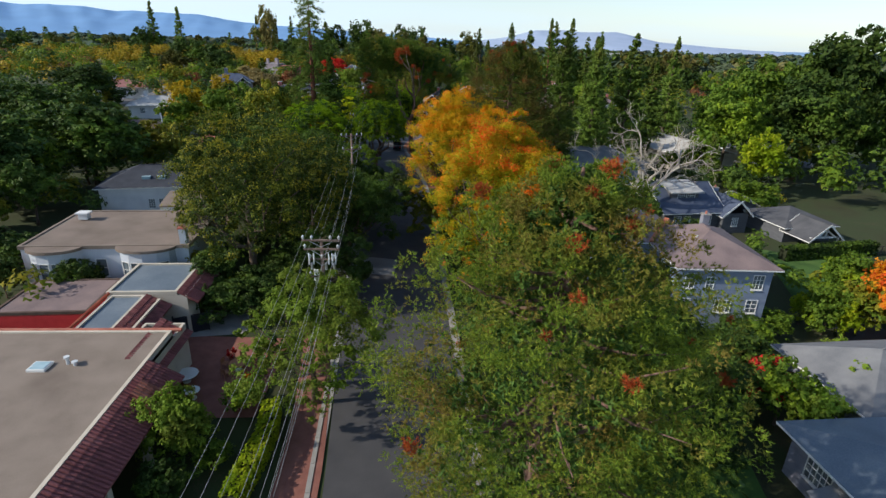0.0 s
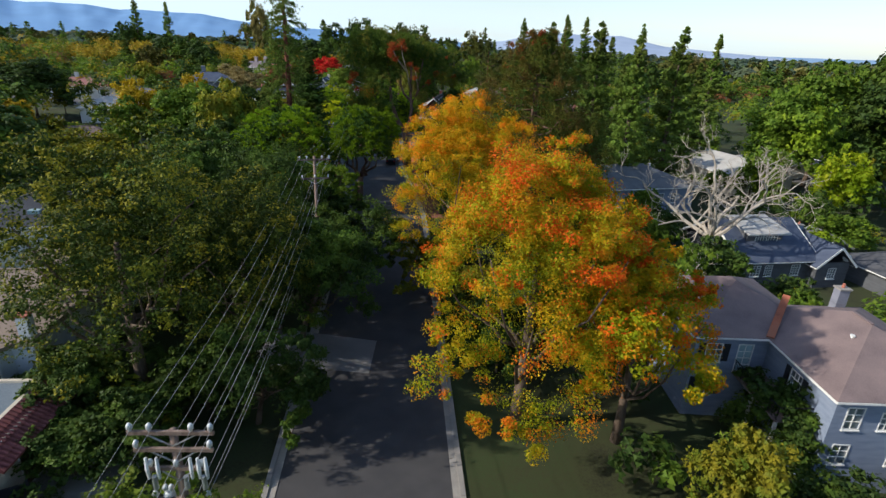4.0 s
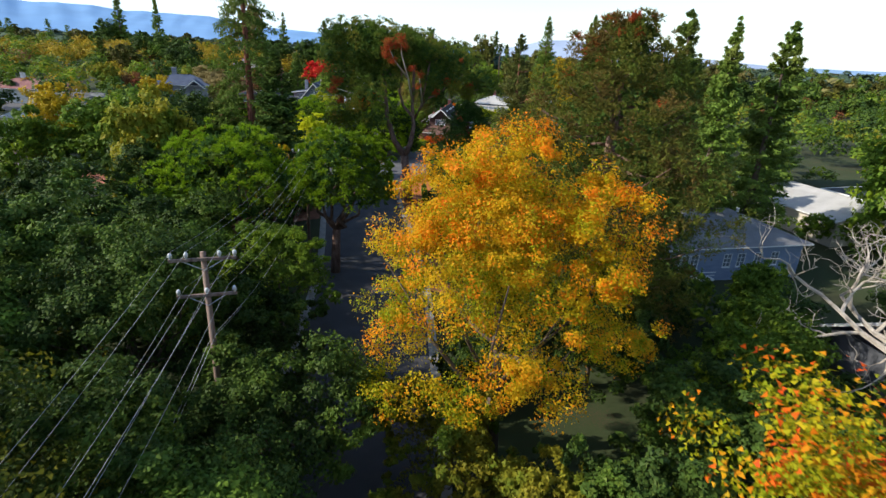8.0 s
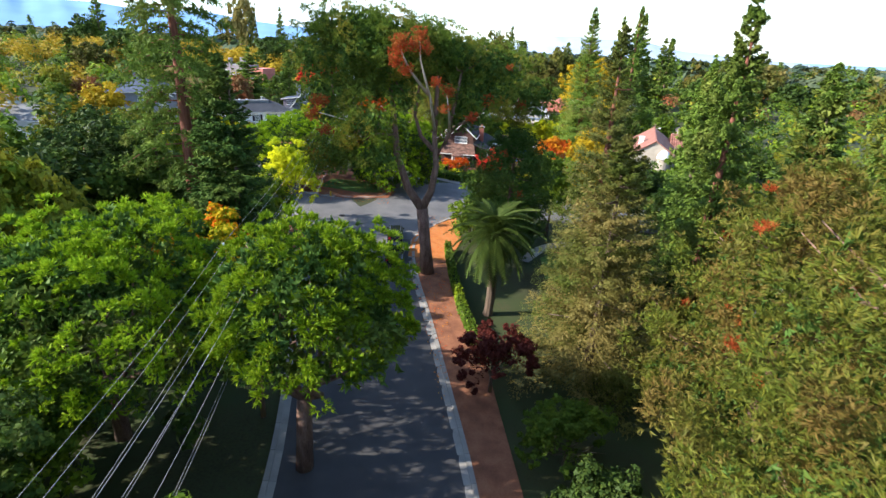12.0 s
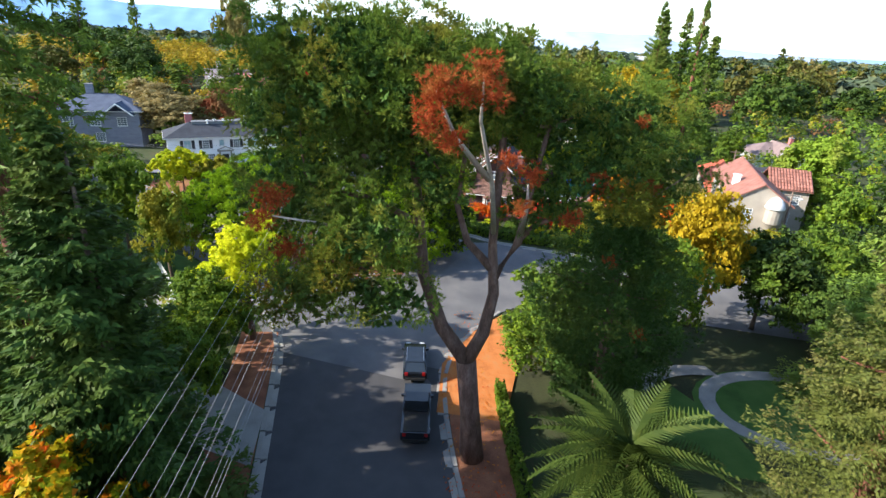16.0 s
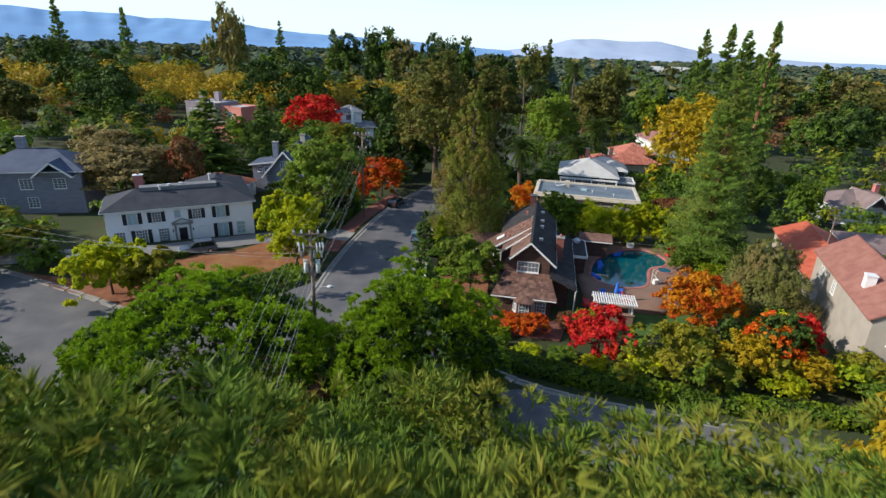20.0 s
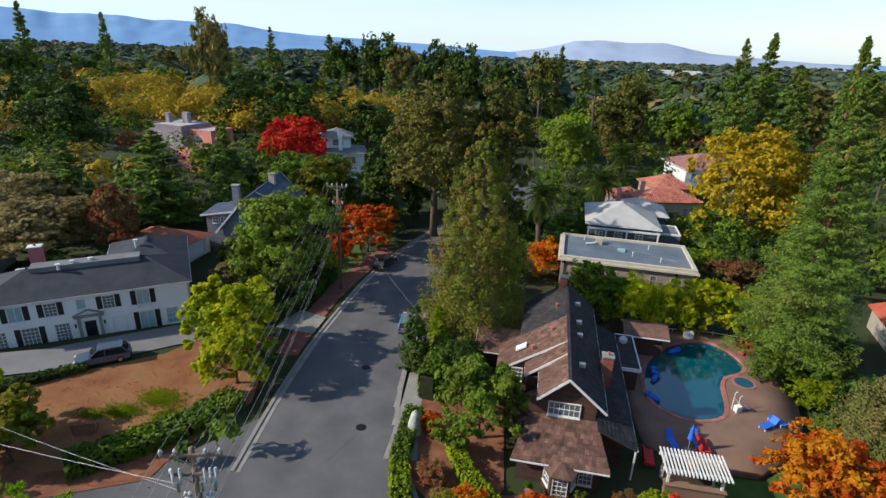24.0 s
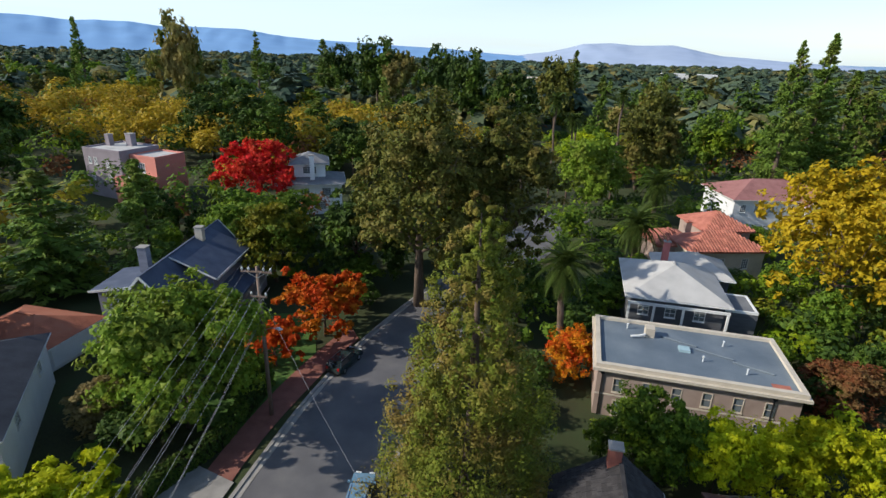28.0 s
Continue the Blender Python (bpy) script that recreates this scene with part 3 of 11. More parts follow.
class Geo:
    """Collects corners and faces of one part."""

    def __init__(self):
        self.v, self.f = [], []

    def add(self, pts, faces):
        n = len(self.v)
        self.v += [tuple(p) for p in pts]
        self.f += [tuple(i + n for i in fc) for fc in faces]
        return self

    def box(self, x0, y0, z0, x1, y1, z1, m=None):
        p = [Vector(c) for c in ((x0, y0, z0), (x1, y0, z0), (x1, y1, z0), (x0, y1, z0), (x0, y0, z1), (x1, y0, z1), (x1, y1, z1), (x0, y1, z1))]
        if m:
            p = [m @ c for c in p]
        return self.add(p, [(0, 3, 2, 1), (4, 5, 6, 7), (0, 1, 5, 4), (1, 2, 6, 5), (2, 3, 7, 6), (3, 0, 4, 7)])

    def slab(self, poly, thick):
        """A polygon in space with depth straight down."""
        n = len(poly)
        top = [Vector(p) for p in poly]
        low = [p - Vector((0, 0, thick)) for p in top]
        return self.add(top + low, [tuple(range(n)), tuple(range(2 * n - 1, n - 1, -1))] + [(i, i + n, (i + 1) % n + n, (i + 1) % n) for i in range(n)])

    def tube(self, pts, radii, sides=8, cap=True):
        pts = [Vector(p) for p in pts]
        rings = []
        for i, p in enumerate(pts):
            d = (pts[min(i + 1, len(pts) - 1)] - pts[max(i - 1, 0)]).normalized()
            a = d.cross(Vector((0.31, 0.17, 0.93) if abs(d.z) < 0.9 else (1, 0.1, 0))).normalized()
            b = d.cross(a)
            r = radii[i] if isinstance(radii, (list, tuple)) else radii
            rings.append([p + a * (math.cos(2 * math.pi * k / sides) * r) + b * (math.sin(2 * math.pi * k / sides) * r) for k in range(sides)])
        n = len(rings)
        fs = [(i * sides + k, i * sides + (k + 1) % sides, (i + 1) * sides + (k + 1) % sides, (i + 1) * sides + k) for i in range(n - 1) for k in range(sides)]
        if cap:
            fs += [tuple(range(sides - 1, -1, -1)), tuple((n - 1) * sides + k for k in range(sides))]
        return self.add([q for r in rings for q in r], fs)

    def beam(self, a, b, w, h):
        """A bar of square section from a to b."""
        a, b = Vector(a), Vector(b)
        d = (b - a).normalized()
        s = d.cross(Vector((0, 0, 1)))
        s = s.normalized() if s.length > 1e-4 else Vector((1, 0, 0))
        u = s.cross(d)
        s, u = s * (w / 2), u * (h / 2)
        return self.add([a - s - u, a + s - u, a + s + u, a - s + u, b - s - u, b + s - u, b + s + u, b - s + u],
                        [(0, 1, 2, 3), (7, 6, 5, 4), (0, 4, 5, 1), (1, 5, 6, 2), (2, 6, 7, 3), (3, 7, 4, 0)])

    def mesh(self, name, smooth=False):
        me = bpy.data.meshes.new(name)
        me.from_pydata(self.v, [], self.f)
        if smooth:
            me.polygons.foreach_set("use_smooth", [True] * len(me.polygons))
        me.update()
        return me


def part(name, data, material, parent, label="", m=None, smooth=False):
    """One mesh object under a thing or a part."""
    me = data.mesh(name, smooth) if isinstance(data, Geo) else data
    if material is not None and not me.materials:
        me.materials.append(material)
    ob = new(name, me)
    ob.parent = parent
    if m is not None:
        ob.matrix_basis = m
    if label:
        ob["label"] = label
    return ob


def thing(name, m, label, category, group="", kind=""):
    """An empty at the base of a thing, which carries its parts."""
    ob = new(name)
    ob.empty_display_size = 0.3
    ob.matrix_basis = m
    return tagged(ob, label, category, group, kind)


def solid(name, data, material, label, category, group="", kind="", m=None, smooth=False):
    """A thing that is one mesh."""
    me = data.mesh(name, smooth) if isinstance(data, Geo) else data
    if material is not None and not me.materials:
        me.materials.append(material)
    ob = new(name, me)
    if m is not None:
        ob.matrix_basis = m
    return tagged(ob, label, category, group, kind)


# ---- plants ----
def unit_rows(rng, n):
    v = rng.normal(size=(n, 3))
    return v / np.linalg.norm(v, axis=1, keepdims=True)


def cards(rng, c, nrm, size, aspect=0.62, along=None, fold=0.25):
    """Leaves: folded rhombs at places c that face nrm."""
    n = len(c)
    nrm = nrm / (np.linalg.norm(nrm, axis=1, keepdims=True) + 1e-9)
    a = rng.normal(size=(n, 3)) if along is None else along + 0.15 * rng.normal(size=(n, 3))
    u = a - (a * nrm).sum(1, keepdims=True) * nrm
    u /= np.linalg.norm(u, axis=1, keepdims=True) + 1e-9
    w = np.cross(nrm, u)
    s = np.asarray(size).reshape(-1, 1) * np.ones((n, 1))
    lift = nrm * s * fold
    v = np.stack([c - u * s, c + w * s * aspect + lift, c + u * s, c - w * s * aspect + lift], 1).reshape(-1, 3)
    return v, np.arange(4 * n).reshape(n, 4)


def slips(rng, c, nrm, size, aspect=0.62, along=None):
    """Leaves of trees farther off: one pointed blade each."""
    n = len(c)
    nrm = nrm / (np.linalg.norm(nrm, axis=1, keepdims=True) + 1e-9)
    a = rng.normal(size=(n, 3)) if along is None else along + 0.15 * rng.normal(size=(n, 3))
    u = a - (a * nrm).sum(1, keepdims=True) * nrm
    u /= np.linalg.norm(u, axis=1, keepdims=True) + 1e-9
    w = np.cross(nrm, u) * aspect * 1.25
    s = np.asarray(size).reshape(-1, 1) * np.ones((n, 1))
    return np.stack([c - u * s - w * s, c - u * s * 0.6 + w * s, c + u * s], 1).reshape(-1, 3), np.arange(3 * n).reshape(n, 3)


def tufts(rng, c, d, length, per=7, width=0.09, spread=0.55):
    """Needle tufts: thin blades that fan out from c along d."""
    n = len(c)
    d = np.repeat(d, per, 0) + spread * rng.normal(size=(n * per, 3))
    d /= np.linalg.norm(d, axis=1, keepdims=True)
    c = np.repeat(c, per, 0)
    s = np.cross(d, rng.normal(size=d.shape))
    s /= np.linalg.norm(s, axis=1, keepdims=True) + 1e-9
    ln = length * rng.uniform(0.7, 1.25, (n * per, 1))
    v = np.stack([c - s * width * ln, c + s * width * ln, c + d * ln], 1).reshape(-1, 3)
    return v, np.arange(3 * n * per).reshape(-1, 3)


def puffs(rng, c, d, rad, per, length, blades, width, up=0.45, flat=0.85, spread=0.38):
    """Rounded brushes of needles at c that face along d and up."""
    k = np.repeat(np.arange(len(c)), per)
    s = unit_rows(rng, len(k)) + 0.55 * d[k] + np.array([0, 0, up])
    s /= np.linalg.norm(s, axis=1, keepdims=True)
    base = c[k] + s * (rad[k] * rng.uniform(0.4, 0.85, len(k)))[:, None] * np.array([1, 1, flat])
    return tufts(rng, base, s, length, blades, width, spread)


def reach(x, y, z):
    """How far a plant keeps from the open air above the street, which sets how fine its leaves are."""
    dx = abs(x + 0.085 * min(y, 180.0))
    return math.sqrt((1.45 * dx) ** 2 + 2.0 * max(3.0, (23.5 if y < 118 else 30.0) - z) ** 2 + max(0.0, y - 180.0) ** 2)


def clump_places(rng, n, shape, rough=0.22):
    """Places of clumps over a crown of the given shape: rows of offset (unit crown) and outward way."""
    d = unit_rows(rng, n)
    if shape == "round":
        d[:, 2] = np.where(d[:, 2] < -0.55, -d[:, 2], d[:, 2])
        rad = rng.uniform(0.55, 1.0, n) ** 0.6
    elif shape == "dome":
        d[:, 2] = np.abs(d[:, 2]) * 1.0 - 0.08
        rad = rng.uniform(0.8, 1.0, n)
    else:
        rad = rng.uniform(0.35, 1.0, n) ** 0.5
    ph = rng.uniform(0, 6.28, 6)
    az = np.arctan2(d[:, 1], d[:, 0])
    lob = 1 + rough * (np.sin(3 * az + ph[0] + 2 * d[:, 2]) * 0.5 + np.sin(5 * az + ph[1] - 3 * d[:, 2]) * 0.35 + np.sin(7 * d[:, 2] + ph[2] + 2 * az) * 0.35)
    return d * (rad * lob)[:, None], d


def crown_leafy(rng, rx, rz, clumps, per, leaf, shape="round", squash=0.75, rc=0.24, peak=0.0, thin=0.0, fine=False):
    """A broad crown: rounded lobes, each built of sprays of leaves with dark gaps between. Also tells which leaves are at the sprays' tips."""
    lobes = max(10, int(clumps / 2.5))
    p, d = clump_places(rng, lobes, shape, 0.34)
    if thin:
        keep = rng.uniform(0, 1, lobes) > thin
        p, d, lobes = p[keep], d[keep], int(keep.sum())
    if peak:
        p[:, :2] *= (1 - peak * np.clip(p[:, 2:] + 0.25, 0, 1.2))
    big = 1.2 * rc * rng.uniform(0.5, 1.4, lobes)
    ctr = p * np.array([rx, rx, rz]) * (1 - big * 0.75)[:, None]
    big *= min(rx, rz)
    sprays = max(5, int(clumps * 2.4 / lobes))
    kc = np.repeat(np.arange(lobes), sprays)
    q = unit_rows(rng, len(kc)) + 0.75 * d[kc] + np.array([0, 0, 0.3])
    q /= np.linalg.norm(q, axis=1, keepdims=True)
    cc = ctr[kc] + q * (big[kc] * rng.uniform(0.45, 1.25, len(kc)))[:, None] * np.array([1, 1, squash + 0.15])
    r_c = big[kc] * rng.uniform(0.26, 0.46, len(kc))
    k = np.repeat(np.arange(len(kc)), max(4, int(clumps * per * 0.9 / len(kc))))
    s = unit_rows(rng, len(k))
    far = rng.uniform(0.25, 1.06, len(k)) ** 0.7
    c = cc[k] + (s * np.array([1, 1, squash]) + q[k] * 0.35) * (r_c[k] * far)[:, None]
    nrm = 0.75 * q[k] + 0.5 * s + np.array([0, 0, 0.3]) + 0.62 * rng.normal(size=s.shape)
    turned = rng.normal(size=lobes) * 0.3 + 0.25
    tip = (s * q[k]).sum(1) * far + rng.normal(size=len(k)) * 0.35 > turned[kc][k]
    n = int(clumps * per * 0.1)
    kn = rng.integers(0, lobes, n)
    c = np.concatenate([c, ctr[kn] * rng.uniform(0.25, 0.9, (n, 1)) + 0.5 * big[kn][:, None] * unit_rows(rng, n)])
    nrm = np.concatenate([nrm, d[kn] + 0.6 * rng.normal(size=(n, 3))])
    v, f = (cards if fine else slips)(rng, c, nrm, leaf * rng.uniform(0.6, 1.3, len(c)))
    return v, f, np.concatenate([tip, np.zeros(n, bool)])


def crown_tufted(rng, rx, rz, clumps, per, length, shape="loose", up=0.8, blades=7, rc=0.2, width=0.09, rough=0.25):
    p, d = clump_places(rng, clumps, shape, rough)
    ctr = p * np.array([rx, rx, rz])
    k = np.repeat(np.arange(clumps), per)
    s = unit_rows(rng, clumps * per)
    s[:, 2] = np.abs(s[:, 2]) * 0.8 - 0.1
    c = ctr[k] + s * (rc * min(rx, rz) * rng.uniform(0.5, 1.2, clumps * per))[:, None]
    way = s * 0.7 + d[k] * 0.5 + np.array([0, 0, up])
    way /= np.linalg.norm(way, axis=1, keepdims=True)
    return tufts(rng, c, way, length, blades, width)


def crown_conic(rng, h, r, clumps, per, leaf, taper=0.8, ragged=0.25, squash=0.5, bottom=0.06, rc=0.2, up=0.2, aspect=0.45):
    """A dense upright conifer's crown: leafy clumps over a cone."""
    f = 1 - rng.uniform(0.0, 1.0, clumps) ** 0.62
    az = rng.uniform(0, 6.283, clumps)
    ph = rng.uniform(0, 6.28, 4)
    rr = r * ((1 - f) ** taper * 0.93 + 0.05) * (1 + ragged * (0.5 * np.sin(3 * az + 9 * f + ph[0]) + 0.6 * np.sin(17 * f + 2 * az + ph[1]))) * rng.uniform(0.55, 1.05, clumps)
    z = h * (bottom + (1 - bottom) * f)
    ctr = np.stack([np.cos(az) * rr, np.sin(az) * rr, z], 1)
    k = np.repeat(np.arange(clumps), per)
    s = unit_rows(rng, clumps * per)
    size = (rc * r * (0.2 + 0.95 * (1 - f)))[k]
    c = ctr[k] + s * (size * rng.uniform(0.5, 1.1, len(k)))[:, None] * np.array([1, 1, squash])
    out = np.stack([np.cos(az), np.sin(az), 0 * az], 1)[k]
    nrm = s * 0.7 + out * 0.5 + np.array([0, 0, 0.6]) + 0.4 * rng.normal(size=s.shape)
    return slips(rng, c, nrm, leaf * rng.uniform(0.6, 1.3, len(k)), aspect, out + np.array([0, 0, up]))


def crown_boughs(rng, h, r, boughs, per, leaf, taper=0.85, bottom=0.05, wide=0.13, rise=0.0):
    """A tiered conifer's crown: flat sprays of needles along boughs that droop low down and reach up near the top."""
    q = 1 - rng.uniform(0.0, 1.0, boughs) ** 0.8
    az = rng.uniform(0, 6.283, boughs)
    ph = rng.uniform(0, 6.28, 3)
    ln = r * ((1 - q) ** taper * 0.97 + 0.02) * rng.uniform(0.68, 1.12, boughs) * (1 + 0.07 * np.sin(3 * az + 11 * q + ph[0]) + 0.06 * np.sin(31 * q + ph[1]))
    k = np.repeat(np.arange(boughs), per)
    u = 1.02 - 0.8 * rng.uniform(0, 1, len(k)) ** 1.35
    out = np.stack([np.cos(az), np.sin(az), 0 * az], 1)[k]
    side = np.stack([-np.sin(az), np.cos(az), 0 * az], 1)[k]
    off = rng.normal(size=len(k)) * (wide * ln[k] + 0.1) * (1.35 - u)
    slope = -0.34 + 0.62 * q[k] + rise
    c = out * (ln[k] * u)[:, None] + side * off[:, None]
    c[:, 2] = h * (bottom + (1 - bottom) * q[k]) + ln[k] * (slope * u + 0.16 * u ** 3) - 0.35 * np.abs(off) + rng.normal(size=len(k)) * 0.035 * ln[k]
    nrm = np.array([0, 0, 1.0]) + 0.25 * out + 0.45 * rng.normal(size=c.shape)
    way = out + side * np.sign(off)[:, None] * 0.7 + np.array([0, 0, -0.12])
    return slips(rng, c, nrm, leaf * rng.uniform(0.6, 1.35, len(k)), 0.36, way)


def stem(h, r0, r1, rng, bend=0.05, sides=8, n=7):
    pts, rad = [], []
    ox, oy = rng.normal() * bend * h, rng.normal() * bend * h
    for i in range(n):
        f = i / (n - 1)
        pts.append((ox * math.sin(f * 2.2), oy * math.sin(f * 1.7), h * f))
        rad.append(r0 + (r1 - r0) * f ** 0.8 + (0.35 * r0 if i == 0 else 0))
    return Geo().tube(pts, rad, sides)


def limb_geo(a, b, r0, r1, rng, n=5, sides=6):
    a, b = Vector(a), Vector(b)
    d = b - a
    pts = [a + d * (i / (n - 1)) + Vector(rng.normal(size=3)) * (0.05 * d.length * (0 < i)) + Vector((0, 0, -0.12 * d.length * math.sin(math.pi * i / (n - 1)))) for i in range(n)]
    return Geo().tube(pts, [r0 + (r1 - r0) * i / (n - 1) for i in range(n)], sides)


CROWNS = {}


def crown_mesh(kind, detail, variant, r, h):
    """Crowns of middle and far trees, built once per kind and shared."""
    key = (kind, detail, variant)
    if key not in CROWNS:
        rng = np.random.default_rng(zlib_seed(key))
        if kind == "leafy":
            n, m, lf = {"near": (250, 130, 0.16), "mid": (150, 76, 0.23), "far": (90, 40, 0.34)}[detail]
            v, f, _ = crown_leafy(rng, 5, 5, n, m, lf, rc=0.24 if detail == "near" else 0.28)
        elif kind == "dome":
            n, m, lf = {"near": (120, 90, 0.22), "mid": (80, 60, 0.32), "far": (50, 30, 0.5)}[detail]
            v, f, _ = crown_leafy(rng, 5, 3.4, n, m, lf, "dome")
        elif kind == "cone":
            n, m, lf = {"near": (420, 110, 0.17), "mid": (260, 64, 0.26), "far": (150, 36, 0.42)}[detail]
            v, f = crown_boughs(rng, 20, 4.5, n, m, lf, (0.85, 0.7, 0.95, 0.78)[variant])
        elif kind == "column":
            n, m, lf = {"near": (640, 80, 0.15), "mid": (380, 40, 0.23), "far": (220, 20, 0.38)}[detail]
            v, f = crown_conic(rng, 20, 3.6, n, m, lf, 0.62, 0.2, 1.3, 0.04, 0.18, 0.9, 0.4)
        else:
            n, m, lf = {"near": (170, 22, 0.42), "mid": (110, 12, 0.7), "far": (60, 8, 1.2)}[detail]
            v, f = crown_tufted(rng, 5, 4, n, m, lf, "loose", 0.6, 8, width=0.13)
        CROWNS[key] = (v, f)
    return CROWNS[key]


def zlib_seed(key):
    s = 17
    for ch in str(key):
        s = (s * 131 + ord(ch)) % 2147483647
    return s


MESHES = {}
COUNT = [0]


def lod(x, y, h, r):
    d = reach(x, y, h * 0.8) * 5 / r
    return "near" if d < 42 else "mid" if d < 105 else "far"


def tree(kind, x, y, h, r, leaf, label, detail="mid", clear=0.25, bark="bark", name="tree", category="tree", group=""):
    """A tree: trunk, a few limbs where it stands near, and a crown of many leaves. clear: share of the height below the crown."""
    COUNT[0] += 1
    i = COUNT[0]
    rng = np.random.default_rng(1000 + i)
    detail = lod(x, y, h, r if kind not in ("cone", "column") else h / 4)
    variant = i % (3 if detail != "near" else 4)
    t = thing(name, pose(x, y, G(x, y) - 0.05, 0, 0, float(rng.uniform(0, 360))), label, category, group)
    cone = kind in ("cone", "column")
    key = (kind, detail, variant, leaf)
    if key not in MESHES:
        v, f = crown_mesh(kind, detail, variant, r, h)
        MESHES[key] = np_mesh("crown", v, f)
        MESHES[key].materials.append(F[leaf])
    if cone:
        m = Matrix.Diagonal((r / (4.5 if kind == "cone" else 3.6), r / (4.5 if kind == "cone" else 3.6), h / 20, 1))
        top = h * 0.93
    else:
        low = h * clear
        half = (h - low) / 2
        rz = {"leafy": 5, "dome": 3.4, "pine": 4}[kind]
        if kind == "dome":
            m = Matrix.Translation((0, 0, h - (h - low) * 0.92)) @ Matrix.Diagonal((r / 5, r / 5, (h - low) * 0.92 / rz, 1))
        else:
            m = Matrix.Translation((0, 0, low + half)) @ Matrix.Diagonal((r / 5, r / 5, half / rz, 1))
        top = low + half * 0.9
    r0 = max(0.12, 0.022 * h)
    tk = ("trunk", cone, i % 5, bark)
    if tk not in MESHES:
        MESHES[tk] = stem(10, 0.24, 0.03 if cone else 0.11, np.random.default_rng(i % 5), 0.012 if cone else 0.035, 7).mesh("trunk", True)
        MESHES[tk].materials.append(M[bark])
    part("trunk", MESHES[tk], None, t, m=Matrix.Diagonal((r0 / 0.24, r0 / 0.24, top / 10, 1)))
    if detail == "near" and not cone:
        for a in range(5):
            az = a * 1.2566 + rng.uniform(-0.3, 0.3)
            z0 = top * rng.uniform(0.35, 0.6)
            part("limb", limb_geo((0, 0, z0), (math.cos(az) * r * 0.62, math.sin(az) * r * 0.62, h * rng.uniform(0.62, 0.8)), r0 * 0.5, r0 * 0.1, rng), M[bark], t, smooth=True)
    part("crown", MESHES[key], None, t, m=m)
    return t


def shrub(x, y, h, r, leaf, label, detail="mid", name="shrub", group=""):
    """A bush down to the ground."""
    COUNT[0] += 1
    i = COUNT[0]
    detail = lod(x, y, h, r)
    key = ("leafy", detail, i % 3, leaf)
    if key not in MESHES:
        v, f = crown_mesh("leafy", detail, i % 3, r, h)
        MESHES[key] = np_mesh("crown", v, f)
        MESHES[key].materials.append(F[leaf])
    t = thing(name, pose(x, y, G(x, y) - 0.05, 0, 0, (i * 77) % 360), label, "shrub", group)
    part("woody_base", Geo().tube([(0, 0, 0), (0.05, 0, h * 0.5)], [0.07, 0.03], 5).tube([(0.1, 0, 0), (0.3, 0.15, h * 0.5)], [0.05, 0.02], 5).tube([(-0.1, 0, 0), (-0.25, -0.2, h * 0.5)], [0.05, 0.02], 5), M["bark"], t)
    part("foliage", MESHES[key], None, t, m=Matrix.Translation((0, 0, h * 0.5)) @ Matrix.Diagonal((r / 5, r / 5, h * 0.52 / 5, 1)))
    return t


def hedge(pts, w, h, leaf, label, density=60, size=0.16):
    """A clipped hedge along a line on the ground."""
    rng = np.random.default_rng(len(MESHES) + COUNT[0])
    COUNT[0] += 1
    cs, ns = [], []
    core = Geo()
    for (x0, y0), (x1, y1) in zip(pts, pts[1:]):
        ln = math.hypot(x1 - x0, y1 - y0)
        ax, ay = (x1 - x0) / ln, (y1 - y0) / ln
        n = int(ln * (w + 2 * h) * density)
        s, q = rng.uniform(0, ln, n), rng.uniform(-1, 1, n)
        per = np.abs(q) * (w / 2 + h)
        onside = per > w / 2
        off = np.where(onside, np.sign(q) * w / 2, q * (w / 2 + h))
        z = np.where(onside, h - (per - w / 2), h) + rng.normal(size=n) * 0.06
        g0, g1 = G(x0, y0), G(x1, y1)
        cs.append(np.stack([x0 + ax * s - ay * off, y0 + ay * s + ax * off, g0 + (g1 - g0) * s / ln + z], 1) + rng.normal(size=(n, 3)) * 0.05)
        ns.append(np.stack([-ay * np.where(onside, np.sign(q), 0), ax * np.where(onside, np.sign(q), 0), np.where(onside, 0.3, 1.0)], 1) + 0.5 * rng.normal(size=(n, 3)))
        # solid dark block stands in for the shade behind the leaves
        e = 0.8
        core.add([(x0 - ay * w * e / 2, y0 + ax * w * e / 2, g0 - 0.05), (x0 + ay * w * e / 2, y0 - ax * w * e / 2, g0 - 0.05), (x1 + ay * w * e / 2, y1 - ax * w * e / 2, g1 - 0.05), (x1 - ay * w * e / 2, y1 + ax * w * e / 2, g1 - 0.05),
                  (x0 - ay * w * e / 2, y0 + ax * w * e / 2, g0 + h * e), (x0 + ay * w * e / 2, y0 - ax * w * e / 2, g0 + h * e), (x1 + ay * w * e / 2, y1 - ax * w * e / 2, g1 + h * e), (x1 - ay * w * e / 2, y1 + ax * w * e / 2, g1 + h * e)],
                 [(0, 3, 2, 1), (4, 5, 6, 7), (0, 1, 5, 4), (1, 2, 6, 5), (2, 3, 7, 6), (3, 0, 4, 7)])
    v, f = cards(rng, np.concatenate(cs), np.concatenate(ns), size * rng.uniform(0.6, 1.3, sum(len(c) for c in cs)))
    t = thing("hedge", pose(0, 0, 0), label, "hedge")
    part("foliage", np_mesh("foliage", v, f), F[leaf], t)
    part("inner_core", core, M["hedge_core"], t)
    return t


